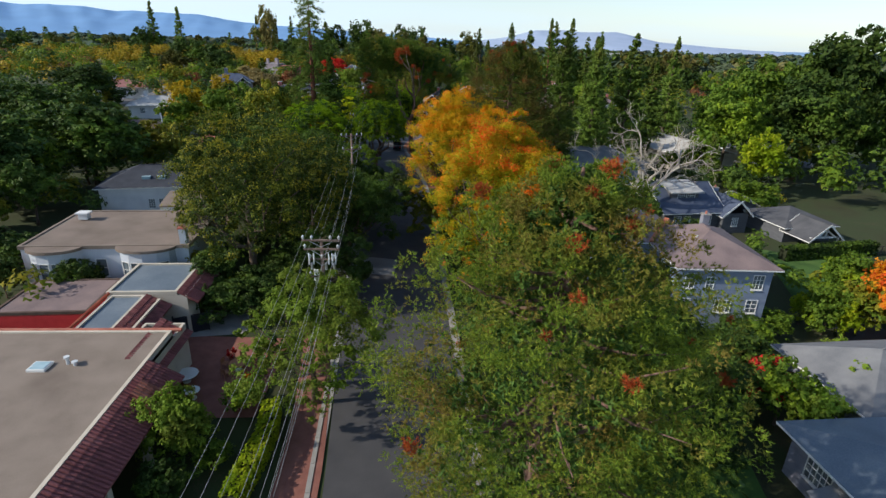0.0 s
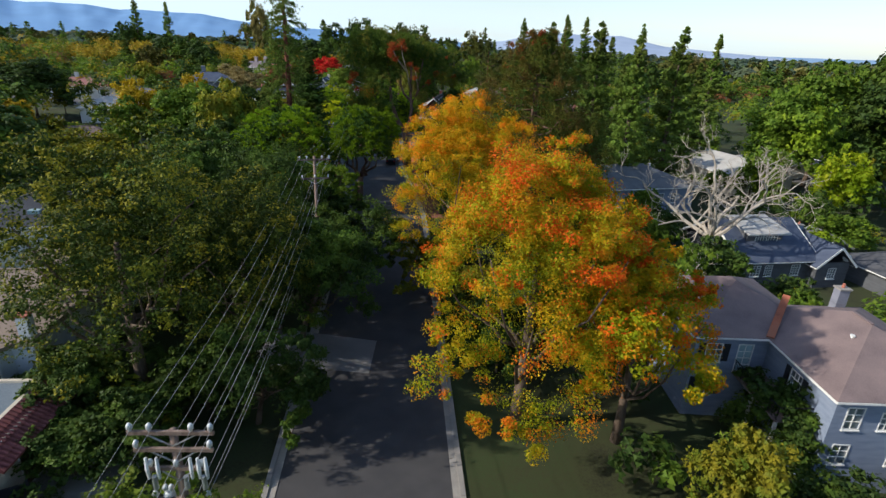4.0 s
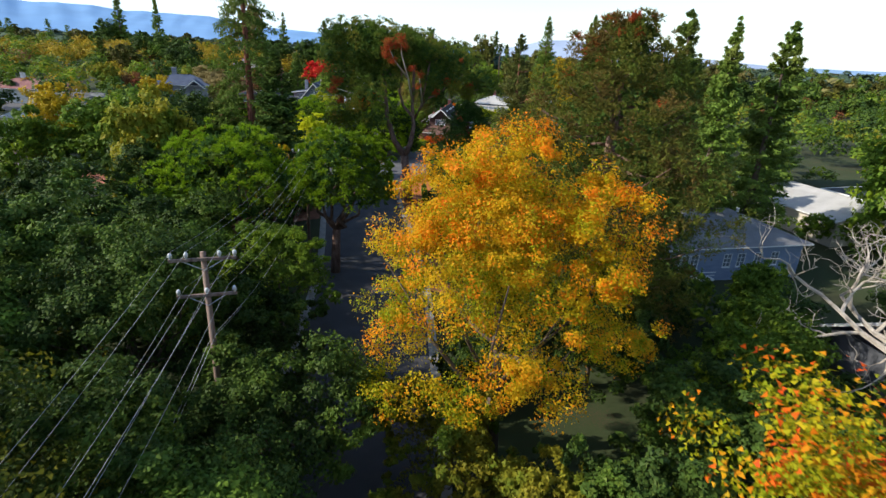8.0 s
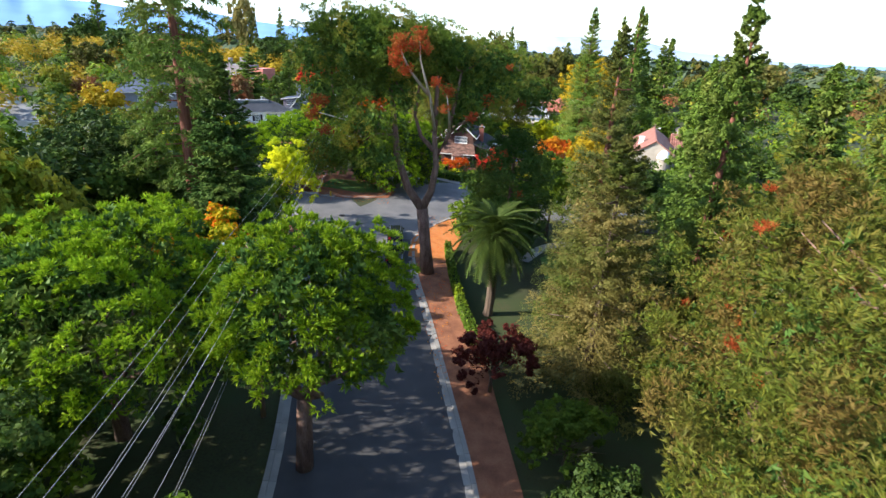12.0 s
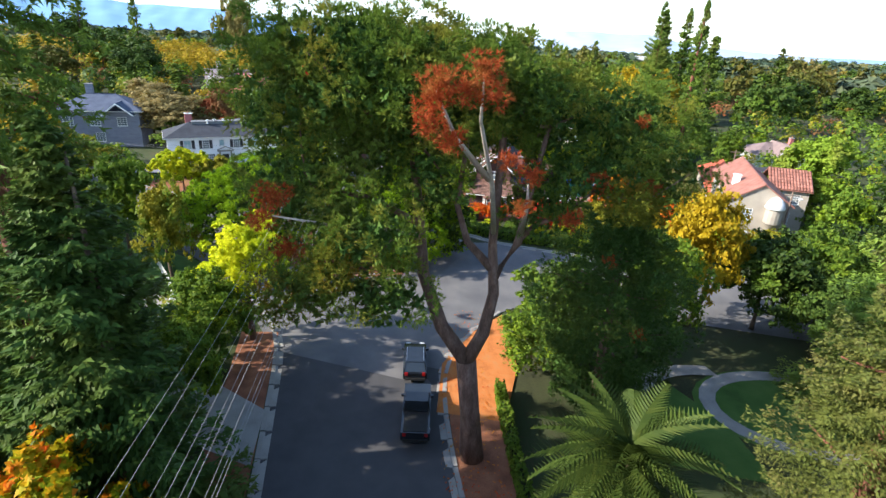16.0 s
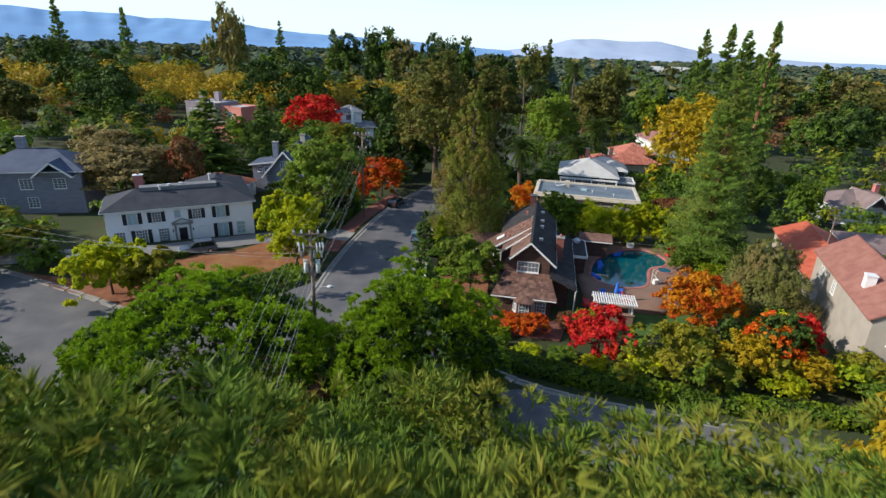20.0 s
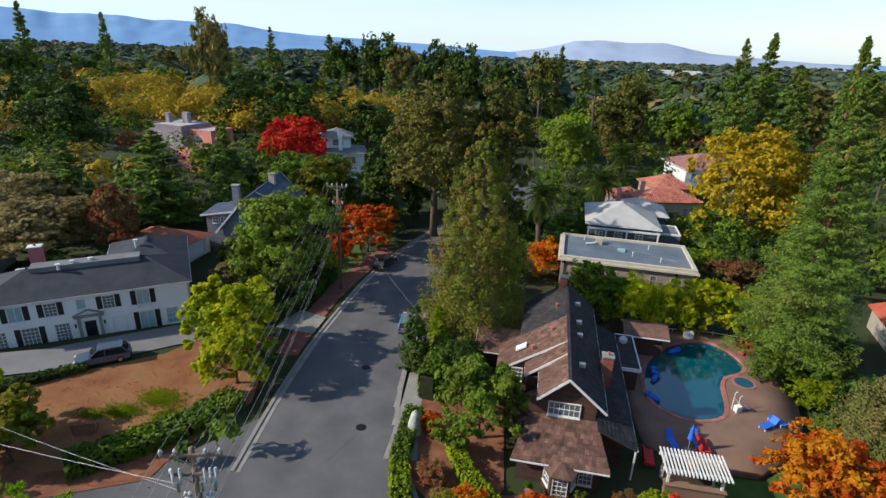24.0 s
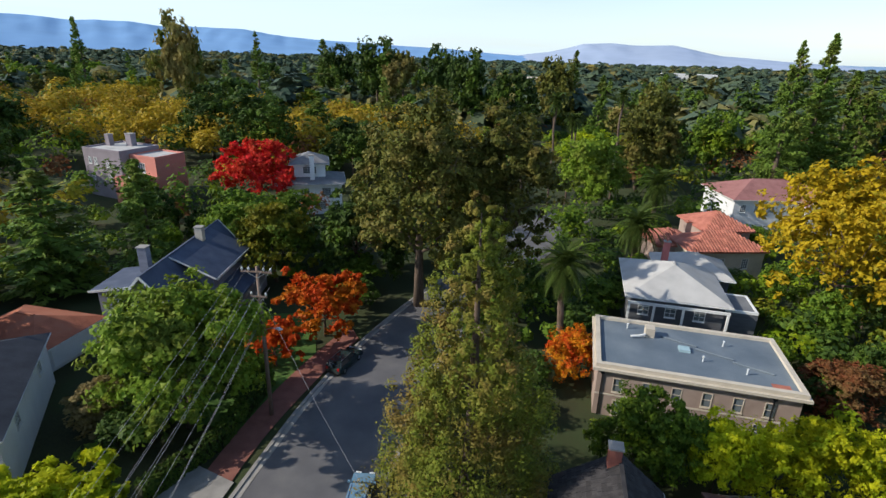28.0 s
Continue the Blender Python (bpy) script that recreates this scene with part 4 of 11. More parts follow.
def dead_spray(rng, t, e, wide, length):
    m = int(52 * wide ** 2 * max(1.0, 0.36 / length))
    q = unit_rows(rng, m)
    v, f = tufts(rng, np.asarray(e) + q * (rng.uniform(0.1, 0.8, (m, 1)) * wide) * np.array([1, 1, 0.8]), q * 0.7 + np.array([0, 0, 0.6]), max(0.2, length), 14, 0.075, 0.8)
    tagged(part("dead_shoot", np_mesh("dead_shoot", v, f), F["deadpine"], t, "rust-red dead needles"), kind="stuff")


def big_pine(x, y, h, r, leaf, label, seed, clear=0.3, lean=(0, 0), boughs=150, dead=6, widest=0.35, bark="bark_pine"):
    """A tall old pine: boughs that sweep out and up from the trunk, shaggy with needles, and some dead red shoots."""
    rng = np.random.default_rng(seed)
    t = thing("pine_tree", pose(x, y, G(x, y) - 0.05), label, "tree")
    length = min(0.4, max(0.15, 0.008 * reach(x, y, h)))
    r0 = 0.02 * h
    part("trunk", Geo().tube([(0, 0, 0), (lean[0] * 0.3, lean[1] * 0.3, h * 0.35), (lean[0] * 0.8, lean[1] * 0.8, h * 0.7), (lean[0], lean[1], h * 0.95)], [r0 * 1.2, r0, r0 * 0.6, r0 * 0.15], 10), M[bark], t, smooth=True)
    cs, ws, ends, core = [], [], [], []
    area = 4 * math.pi * r * (r + h / 2) / 2
    total = min(58000, 2.4 * area / (0.22 * length ** 2) / 6)
    for j in range(boughs):
        q = clear + (1 - clear) * ((j + rng.uniform(0, 1)) / boughs) ** 0.9
        az = j * 2.39996 + rng.uniform(-0.35, 0.35)
        u = (q - widest) / ((1 - widest) if q > widest else (widest + 0.15))
        R = r * max(0.16, 1 - 0.86 * u * u) * rng.uniform(0.72, 1.12)
        out = np.array([math.cos(az), math.sin(az), 0.0])
        side = np.array([-out[1], out[0], 0.0])
        base = np.array([lean[0] * q, lean[1] * q, h * q * 0.94])
        rise = R * rng.uniform(0.05, 0.32)
        bend = lambda f: base + out * R * f + np.array([0, 0, rise * f * f * 1.4 - 0.08 * R * math.sin(math.pi * f)])
        tip = bend(1.0)
        ends.append((tip, out, R))
        if j % 4 == 0:
            part("limb", Geo().tube([tuple(bend(f)) for f in (0, 0.3, 0.6, 0.9)], [r0 * 0.28, r0 * 0.2, r0 * 0.12, r0 * 0.04], 6), M[bark], t, smooth=True)
        n = max(30, int(total / boughs * (0.45 + 0.75 * R / r)))
        m = max(6, int(R * 3.2))
        f = 1.04 - 0.6 * rng.uniform(0, 1, m) ** 1.2
        wid = 0.17 * R + 0.35
        c = base + out * (R * f)[:, None] + side * (rng.normal(size=m) * wid * (1.25 - 0.75 * f))[:, None]
        c[:, 2] += rise * f * f * 1.4 - 0.08 * R * np.sin(np.pi * np.minimum(f, 1)) + rng.normal(size=m) * 0.3
        k = np.repeat(np.arange(m), max(4, n // m))
        q = unit_rows(rng, len(k)) + out * 0.35 + np.array([0, 0, 0.45])
        q /= np.linalg.norm(q, axis=1, keepdims=True)
        cs.append(c[k] + q * (rng.uniform(0.34, 0.62, m)[k] * rng.uniform(0.35, 0.85, len(k)))[:, None])
        ws.append(q)
        core.append((base + out * (R * 0.86 * rng.uniform(0.1, 0.85, 22) ** 0.7)[:, None] + rng.normal(size=(22, 3)) * np.array([0.3, 0.3, 0.22]) * (0.4 + 0.1 * R)))
    v, f = tufts(rng, np.concatenate(cs), np.concatenate(ws), length * 1.3, 5, 0.11, 0.42)
    part("crown", np_mesh("crown", v, f), F[leaf], t)
    # inner needles close the gaps; crown shade is put into their dark tone
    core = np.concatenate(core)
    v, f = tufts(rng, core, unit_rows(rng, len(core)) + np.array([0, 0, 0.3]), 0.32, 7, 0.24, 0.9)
    part("inner_crown", np_mesh("inner_crown", v, f), F["pinedark"], t, "inner needles darkened for crown shade")
    for j in range(dead):
        tip, out, R = ends[int(rng.integers(int(boughs * 0.25), boughs))]
        dead_spray(rng, t, tip - out * R * 0.06 + np.array([0, 0, 0.3]), rng.uniform(0.3, 0.7), length)
    return t


def forked_pine(x, y, label, seed):
    """The great pine at the junction: two bare stems, a flat dark roof of needles, a hanging lobe, rust-red dead boughs."""
    rng = np.random.default_rng(seed)
    z = G(x, y) - 0.05
    t = thing("pine_tree", pose(x, y, z), label, "tree")
    lobes = ((-6.0, -1.2, 22.4, 8.2, 4.2, 2.9, 260), (-5.2, 2.0, 20.4, 7.6, 4.2, 2.8, 170), (-2.6, -0.8, 22.6, 5.2, 3.6, 2.3, 130), (-7.0, -1.6, 24.2, 6.2, 2.8, 2.1, 170), (-2.4, -1.8, 23.4, 4.6, 2.6, 1.9, 100), (0.6, 0.2, 22.6, 4.2, 3.2, 2.2, 100), (0.5, 4.2, 20.4, 4.5, 3.2, 1.9, 100), (-5.0, 4.6, 20.2, 5.4, 3.0, 1.8, 110), (5.4, 2.0, 21.2, 5.0, 3.8, 2.5, 150), (4.6, 0.6, 18.8, 4.2, 3.2, 2.4, 70), (9.8, 5.2, 18.0, 4.0, 3.6, 2.6, 80),
             (-11.4, 0.8, 20.6, 3.4, 3.6, 3.0, 70), (-9.6, -1.2, 17.4, 3.6, 3.4, 3.4, 80), (-6.0, -4.2, 16.2, 3.4, 2.4, 2.1, 60), (-9.0, -3.8, 12.8, 3.0, 2.6, 2.3, 50), (-5.2, -4.0, 12.8, 2.7, 2.2, 2.1, 44), (-6.6, -1.0, 19.0, 3.4, 3.0, 2.2, 46), (-3.0, -1.6, 18.2, 2.4, 2.2, 2.0, 30), (3.0, 0.8, 16.4, 2.8, 2.6, 2.0, 40))
    cs, ds, rc, area, core = [], [], [], 0, []
    for ox, oy, oz, rx, ry, rz, n in lobes:
        n = int(n * 1.5)
        p, d = clump_places(rng, n, "loose", 0.34)
        p /= np.maximum(1.0, np.linalg.norm(p, axis=1, keepdims=True))
        cs.append(p * np.array([rx, ry, rz]) + np.array([ox, oy, oz - z]))
        ds.append(d)
        rc.append(rng.uniform(0.34, 0.7, n))
        area += 4 * math.pi * rx * (ry + rz) / 2
        q = unit_rows(rng, n * 3) * rng.uniform(0.2, 0.78, (n * 3, 1))
        core.append(q * np.array([rx, ry, rz]) + np.array([ox, oy, oz - 0.4 - z]))
    cs, ds, rc, core = np.concatenate(cs), np.concatenate(ds), np.concatenate(rc), np.concatenate(core)
    v, f = puffs(rng, cs, ds, rc, int(area / 0.06 / len(cs)), 0.22, 7, 0.1, 0.5)
    part("crown", np_mesh("crown", v, f), F["pinebrush"], t)
    # filling needles inside the lobes, coloured dark for the crown's own shade
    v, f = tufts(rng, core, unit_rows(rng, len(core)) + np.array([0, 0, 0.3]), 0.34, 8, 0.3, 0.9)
    part("inner_crown", np_mesh("inner_crown", v, f), F["pinedark"], t, "inner needles darkened for crown shade")
    for ox, oy, oz, wide in ((-7.6, -5.2, 14.4, 1.5), (-10.6, -4.2, 12.0, 1.6), (6.6, -1.4, 17.2, 1.3), (8.4, 1.0, 16.4, 1.3)):
        q = unit_rows(rng, 420)
        v, f = tufts(rng, np.array([ox, oy, oz - z]) + q * rng.uniform(0.4, 1.0, (420, 1)) * wide, q * 0.6 + np.array([0, 0, 0.7]), 0.2, 12, 0.12, 0.8)
        tagged(part("bough", np_mesh("bough", v, f), F["pinerust"], t, "yellowing olive and orange needles"), kind="stuff")
    for ox, oy, oz, wide in ((-1.0, -6.8, 23.5, 0.85), (-1.6, -6.6, 22.7, 0.8), (-0.6, -6.4, 22.5, 0.7), (-2.7, -6.8, 23.0, 0.8), (-2.9, -6.4, 22.2, 0.85), (-3.0, -6.2, 21.2, 0.75), (-2.2, -5.6, 20.6, 0.7), (0.4, -4.4, 19.6, 0.6), (1.6, -3.6, 18.8, 0.7), (-10.2, -4.6, 17.4, 0.95), (-11.0, -4.4, 16.2, 0.8), (-9.8, -4.4, 14.8, 0.8), (5.2, -0.6, 18.0, 0.7), (3.8, -2.2, 16.4, 0.7), (1.2, -3.4, 17.2, 0.6), (8.8, 1.6, 17.4, 0.6), (7.2, 0.2, 21.0, 0.45)):
        dead_spray(rng, t, (ox, oy, oz - z), wide * 1.35, 0.24)
    for a in (((0.2, 0, 14.6 - z), (-0.2, -2.6, 18.0 - z), (-1.0, -5.2, 21.4 - z), (-1.0, -6.6, 23.2 - z)), ((-0.4, -3.0, 18.4 - z), (-2.0, -5.0, 20.6 - z), (-2.8, -6.4, 22.6 - z)), ((1.7, 0.1, 14.6 - z), (1.6, -2.2, 16.8 - z), (1.4, -3.6, 18.4 - z)), ((-3.9, 0, 14.4 - z), (-7.4, -2.6, 15.4 - z), (-10.4, -4.4, 16.4 - z))):
        part("dead_limb", Geo().tube(a, [0.16 * (1 - 0.75 * i / (len(a) - 1)) for i in range(len(a))], 7), M["bark_pale"], t, "bare grey dead limb", smooth=True)
    part("trunk", Geo().tube([(0, 0, 0), (-0.3, 0, 3.4), (-0.8, 0, 6.4 - z)], [0.82, 0.62, 0.62], 12), M["bark_pine"], t, smooth=True)
    stems = (((-0.8, 0, 6.3 - z), (-2.4, 0, 8.6 - z), (-3.6, 0, 12.0 - z), (-4.0, 0, 16.0 - z), (-4.6, 0.4, 20.6 - z)), ((-0.8, 0, 6.3 - z), (0.1, 0, 8.4 - z), (0.5, 0, 11.0 - z), (0.2, 0, 14.0 - z), (0.3, 0.2, 20.5 - z)),
             ((0.4, 0, 12.0 - z), (1.6, 0.1, 14.2 - z), (1.9, 0.2, 16.4 - z), (2.6, 0.4, 20.5 - z)), ((1.6, 0.1, 14.4 - z), (2.6, 0.1, 15.4 - z), (4.0, 0.2, 15.9 - z), (5.2, 0.3, 17.2 - z)), ((0.2, 0, 12.6 - z), (-1.2, 0.2, 14.0 - z), (-1.9, 0.5, 16.0 - z), (-1.4, 0.8, 21.0 - z)),
             ((-4.0, 0, 15.0 - z), (-6.6, -0.4, 16.4 - z), (-9.4, -0.8, 16.8 - z)), ((-3.9, 0, 14.0 - z), (-5.6, -1.4, 14.2 - z), (-7.0, -2.6, 13.4 - z)))
    for k, a in enumerate(stems):
        w = (0.5, 0.46, 0.3, 0.2, 0.26, 0.2, 0.15)[k]
        part("stem", Geo().tube(a, [w * (1 - 0.6 * i / (len(a) - 1)) for i in range(len(a))], 9), M["bark_pine"], t, smooth=True)
    tips = [Vector(a[-1]) for a in stems]
    for j in range(30):
        e = Vector(core[rng.integers(len(core))])
        b = min(tips, key=lambda q: (q - e).length)
        part("limb", limb_geo(b, e, 0.11, 0.025, rng), M["bark_pine"], t, smooth=True)
    return t


def big_conifer(x, y, h, r, leaf, label, seed, size=0.14, taper=0.85, up=0.15, squash=0.6, bark="bark_red", clumps=1500, per=44):
    """A dense conifer seen from near: tiers of fine sprays down to the ground."""
    rng = np.random.default_rng(seed)
    t = thing("conifer_tree", pose(x, y, G(x, y) - 0.05), label, "tree")
    if up > 0.5:
        v, f = crown_conic(rng, h, r, clumps, per, size, taper, 0.3, squash, 0.04, 0.11, up, 0.42)
    else:
        v, f = crown_boughs(rng, h, r, clumps // 3, per * 3, size, taper)
    part("crown", np_mesh("crown", v, f), F[leaf], t)
    part("trunk", Geo().tube([(0, 0, 0), (0.1, 0, h * 0.4), (0, 0.1, h * 0.94)], [0.024 * h, 0.015 * h, 0.03], 9), M[bark], t, smooth=True)
    for j in range(14):
        q = 0.08 + 0.8 * j / 14
        az = j * 2.4
        ln = r * (1 - q) ** taper * 0.8
        part("limb", Geo().tube([(0, 0, h * q), (math.cos(az) * ln * 0.5, math.sin(az) * ln * 0.5, h * q - 0.05 * ln), (math.cos(az) * ln, math.sin(az) * ln, h * q + 0.04 * ln)], [0.1, 0.07, 0.03], 6), M[bark], t, smooth=True)
    return t


def open_redwood(x, y, h, r, label, seed, bare=0.3):
    """An old redwood: a straight reddish trunk that shows between drooping boughs."""
    rng = np.random.default_rng(seed)
    t = thing("redwood_tree", pose(x, y, G(x, y) - 0.05), label, "tree")
    r0 = 0.017 * h
    part("trunk", Geo().tube([(0, 0, 0), (0.05, 0, h * 0.4), (-0.05, 0.05, h * 0.75), (0, 0, h)], [r0 * 1.35, r0 * 0.85, r0 * 0.45, 0.03], 10), M["bark_red"], t, smooth=True)
    vs, ways = [], []
    for j in range(64):
        q = bare + (0.99 - bare) * ((j + rng.uniform(0, 0.8)) / 64)
        az = j * 2.4 + rng.uniform(-0.4, 0.4)
        ln = r * (0.25 + 0.85 * (1 - q) ** 0.7) * rng.uniform(0.65, 1.1)
        out = np.array([math.cos(az), math.sin(az), 0])
        pts = [np.array([0, 0, h * q]) + out * ln * u + np.array([0, 0, ln * (0.18 * u - 0.5 * u * u)]) for u in (0, 0.35, 0.7, 1.0)]
        part("bough", Geo().tube([tuple(p) for p in pts], [0.09, 0.06, 0.04, 0.015], 5), M["bark_red"], t)
        n = int(26 * ln)
        u = rng.uniform(0.25, 1.02, n)
        c = np.array([0, 0, h * q]) + out * (ln * u)[:, None] + np.stack([0 * u, 0 * u, ln * (0.18 * u - 0.5 * u * u)], 1) + rng.normal(size=(n, 3)) * np.array([0.42, 0.42, 0.2])
        vs.append(c)
        ways.append(np.tile(out * 0.6 + np.array([0, 0, -0.5]), (n, 1)))
    v, f = tufts(rng, np.concatenate(vs), np.concatenate(ways), 0.42, 6, 0.14, 0.7)
    part("crown", np_mesh("crown", v, f), F["redwood"], t)
    return t


def stone_pine(x, y, h, r, label, seed, thick=0.42, leaf="stone", clumps=190, lean=(0, 0)):
    """A stone pine: a dense dome of upright tufts on a bare forked trunk."""
    rng = np.random.default_rng(seed)
    t = thing("stone_pine_tree", pose(x, y, G(x, y) - 0.05), label, "tree")
    rz = h * thick
    p, d = clump_places(rng, int(clumps * 2.1), "dome", 0.2)
    v, f = puffs(rng, p * np.array([r, r, rz]), d, rng.uniform(0.38, 0.7, len(p)), 22, 0.28, 6, 0.16, 0.6)
    part("crown", np_mesh("crown", v, f), F[leaf], t, m=Matrix.Translation((lean[0], lean[1], h - rz)))
    # filling needles under the dome's surface, shade put into their darker colour
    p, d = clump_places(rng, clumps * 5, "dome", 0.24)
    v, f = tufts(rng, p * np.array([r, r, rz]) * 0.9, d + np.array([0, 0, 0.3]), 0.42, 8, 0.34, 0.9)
    part("inner_crown", np_mesh("inner_crown", v, f), F["pinedark"], t, "inner needles darkened for crown shade", m=Matrix.Translation((lean[0], lean[1], h - rz)))
    # underside needles: the shade below the dome is in their dark colour
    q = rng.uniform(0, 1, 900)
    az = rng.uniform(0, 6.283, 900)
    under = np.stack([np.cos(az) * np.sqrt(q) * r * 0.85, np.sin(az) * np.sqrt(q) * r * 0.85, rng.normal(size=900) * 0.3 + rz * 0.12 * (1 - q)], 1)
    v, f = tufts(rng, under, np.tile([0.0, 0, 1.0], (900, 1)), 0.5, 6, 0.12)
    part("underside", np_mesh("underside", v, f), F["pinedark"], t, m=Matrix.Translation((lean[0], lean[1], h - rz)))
    r0 = 0.028 * h
    z1 = (h - rz) * 0.55
    part("trunk", Geo().tube([(0, 0, 0), (lean[0] * 0.3, lean[1] * 0.3, z1)], [r0 * 1.2, r0 * 0.95], 9), M["bark_pine"], t, smooth=True)
    for j in range(8):
        a = j * 0.785 + rng.uniform(-0.2, 0.2)
        part("limb", limb_geo((lean[0] * 0.3, lean[1] * 0.3, z1), (lean[0] + math.cos(a) * r * 0.6, lean[1] + math.sin(a) * r * 0.6, h - rz * 0.75), r0 * 0.55, r0 * 0.15, rng), M["bark_pine"], t, smooth=True)
    return t


def big_leafy(x, y, h, r, leaf, label, seed, clear=0.2, clumps=230, per=0, size=0, bark="bark", shape="round", rc=0.2, name="tree", limbs=8, lean=(0, 0), peak=0.0, thin=0.0, dense=1.85):
    """A broad-leaved tree seen from near: its leaves are finer the nearer it stands to the street."""
    rng = np.random.default_rng(seed)
    t = thing(name, pose(x, y, G(x, y) - 0.05), label, "tree")
    low = h * clear
    rz = (h - low) / 2
    near = reach(x, y, h * 0.75)
    lf = min(0.32, max(0.066, 0.0038 * near))
    n = min(150000 if near < 20 else 34000, dense * 4 * math.pi * r * (r + rz) / 2 / (1.24 * lf * lf))
    v, f, tip = crown_leafy(rng, r, rz, clumps, max(8, int(n / clumps)), lf, shape, rc=rc, peak=peak, thin=thin)
    v = v + np.array([lean[0], lean[1], low + rz])
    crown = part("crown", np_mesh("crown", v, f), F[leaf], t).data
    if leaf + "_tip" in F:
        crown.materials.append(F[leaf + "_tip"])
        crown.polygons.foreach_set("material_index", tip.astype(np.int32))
    r0 = 0.02 * h
    part("trunk", Geo().tube([(0, 0, 0), (lean[0] * 0.25, lean[1] * 0.25, low + rz * 0.3), (lean[0] * 0.7, lean[1] * 0.7, low + rz * 0.75), (lean[0], lean[1], low + rz * 1.2)], [r0 * 1.4, r0, r0 * 0.75, r0 * 0.4], 9), M[bark], t, smooth=True)
    for a in range(limbs):
        az = a * 6.283 / limbs + rng.uniform(-0.3, 0.3)
        part("limb", limb_geo((lean[0] * 0.5, lean[1] * 0.5, low + rz * rng.uniform(0.35, 0.7)), (lean[0] + math.cos(az) * r * 0.7, lean[1] + math.sin(az) * r * 0.7, low + rz * rng.uniform(0.8, 1.5)), r0 * 0.45, r0 * 0.08, rng), M[bark], t, smooth=True)
    return t


def bare_tree(x, y, h, r, label, seed, bark="bark_pale", first=5, levels=4, twigs=None, name="bare_tree"):
    """A leafless tree: trunk and twisting limbs that fork and fork again."""
    rng = np.random.default_rng(seed)
    t = thing(name, pose(x, y, G(x, y) - 0.05), label, "tree")
    r0 = 0.018 * h + 0.1
    part("trunk", Geo().tube([(0, 0, 0), (0.2, 0.1, h * 0.15), (0.1, -0.1, h * 0.3)], [r0 * 1.3, r0, r0 * 0.9], 8), M[bark], t, smooth=True)
    for a in range(first):
        g = Geo()
        az = a * 6.283 / first + rng.uniform(-0.3, 0.3)

        def grow(p, d, ln, rad, lev):
            pts = [p]
            for _ in range(4):
                d = (d + Vector(rng.normal(size=3)) * 0.3 + Vector((0, 0, 0.06))).normalized()
                pts.append(pts[-1] + d * (ln / 4))
            g.tube(pts, [rad * (1 - 0.14 * q) for q in range(5)], 6 if lev > 2 else 4, cap=False)
            if lev > 0:
                for q in range(3 if lev > 1 else 4):
                    s = pts[2 + q % 3]
                    e = (d + Vector(rng.normal(size=3)) * 0.75).normalized()
                    grow(s, e, ln * rng.uniform(0.5, 0.75), rad * 0.5, lev - 1)

        grow(Vector((0.1, -0.1, h * 0.28)), Vector((math.cos(az) * 0.85, math.sin(az) * 0.85, rng.uniform(0.5, 1.1))).normalized(), math.hypot(r, h * 0.7) * 0.42, r0 * 0.62, levels)
        part("limb", g, M[bark], t)
    if twigs:
        v, f, _ = crown_leafy(rng, r * 0.95, h * 0.33, 70, 26, 0.2, "round", rc=0.2)
        part("sparse_leaves", np_mesh("sparse_leaves", v + np.array([0, 0, h * 0.66]), f), F[twigs], t)
    return t


def palm(x, y, h, r, label, seed, fronds=46, name="palm_tree", trunk_r=0.32, skirt=True):
    """A date palm: ringed trunk and a head of arching fronds, each with its leaflets."""
    rng = np.random.default_rng(seed)
    t = thing(name, pose(x, y, G(x, y) - 0.05), label, "palm tree")
    n = max(6, int(h / 0.5))
    part("trunk", Geo().tube([(0.15 * math.sin(i * 0.3), 0, h * i / n) for i in range(n + 1)], [trunk_r * (1.25 if i == 0 else 1.0 + 0.06 * (i % 2) + (0.25 if i > n - 3 else 0)) for i in range(n + 1)], 10), M["bark"], t)
    shapes = []
    for k in range(3):
        key = ("frond", k, round(r, 1))
        if key not in MESHES:
            q = np.linspace(0.08, 1, 26)
            vs, fs = [], []
            arch = [0.35, 0.1, -0.1][k]
            for sgn in (-1, 1):
                for u in q:
                    b = np.array([u * r, 0, r * (0.5 * u * (1 - u) * 2 * (0.5 + arch) - 0.45 * u * u)])
                    ln = r * 0.26 * math.sin(math.pi * min(1, 0.15 + u * 0.8)) + 0.12
                    tip = b + np.array([ln * 0.55, sgn * ln * 0.75, -ln * 0.28 + rng.normal() * 0.05])
                    wv = np.array([0.045 * r / 3 + 0.03, 0, 0])
                    fs.append((len(vs), len(vs) + 1, len(vs) + 2))
                    vs += [b - wv, b + wv, tip]
            for u0, u1 in zip(q[:-1:3], q[3::3]):
                a = [np.array([u * r, 0, r * (0.5 * u * (1 - u) * 2 * (0.5 + arch) - 0.45 * u * u)]) for u in (u0, u1)]
                fs.append((len(vs), len(vs) + 1, len(vs) + 2))
                vs += [a[0] + np.array([0, -0.05, 0]), a[0] + np.array([0, 0.05, 0]), a[1]]
            MESHES[key] = np_mesh("frond", np.array(vs), np.array(fs))
            MESHES[key].materials.append(F["palm"])
        shapes.append(MESHES[key])
    for i in range(fronds):
        e = i / fronds
        tilt = 62 - 120 * e + rng.uniform(-8, 8)
        part("frond", shapes[0 if e < 0.35 else 1 if e < 0.7 else 2], None, t, m=Matrix.Translation((0, 0, h)) @ pose(0, 0, 0, 0, 0, float(i * 137.5 % 360)) @ pose(0, 0, 0, 0, float(-tilt), 0))
    return t


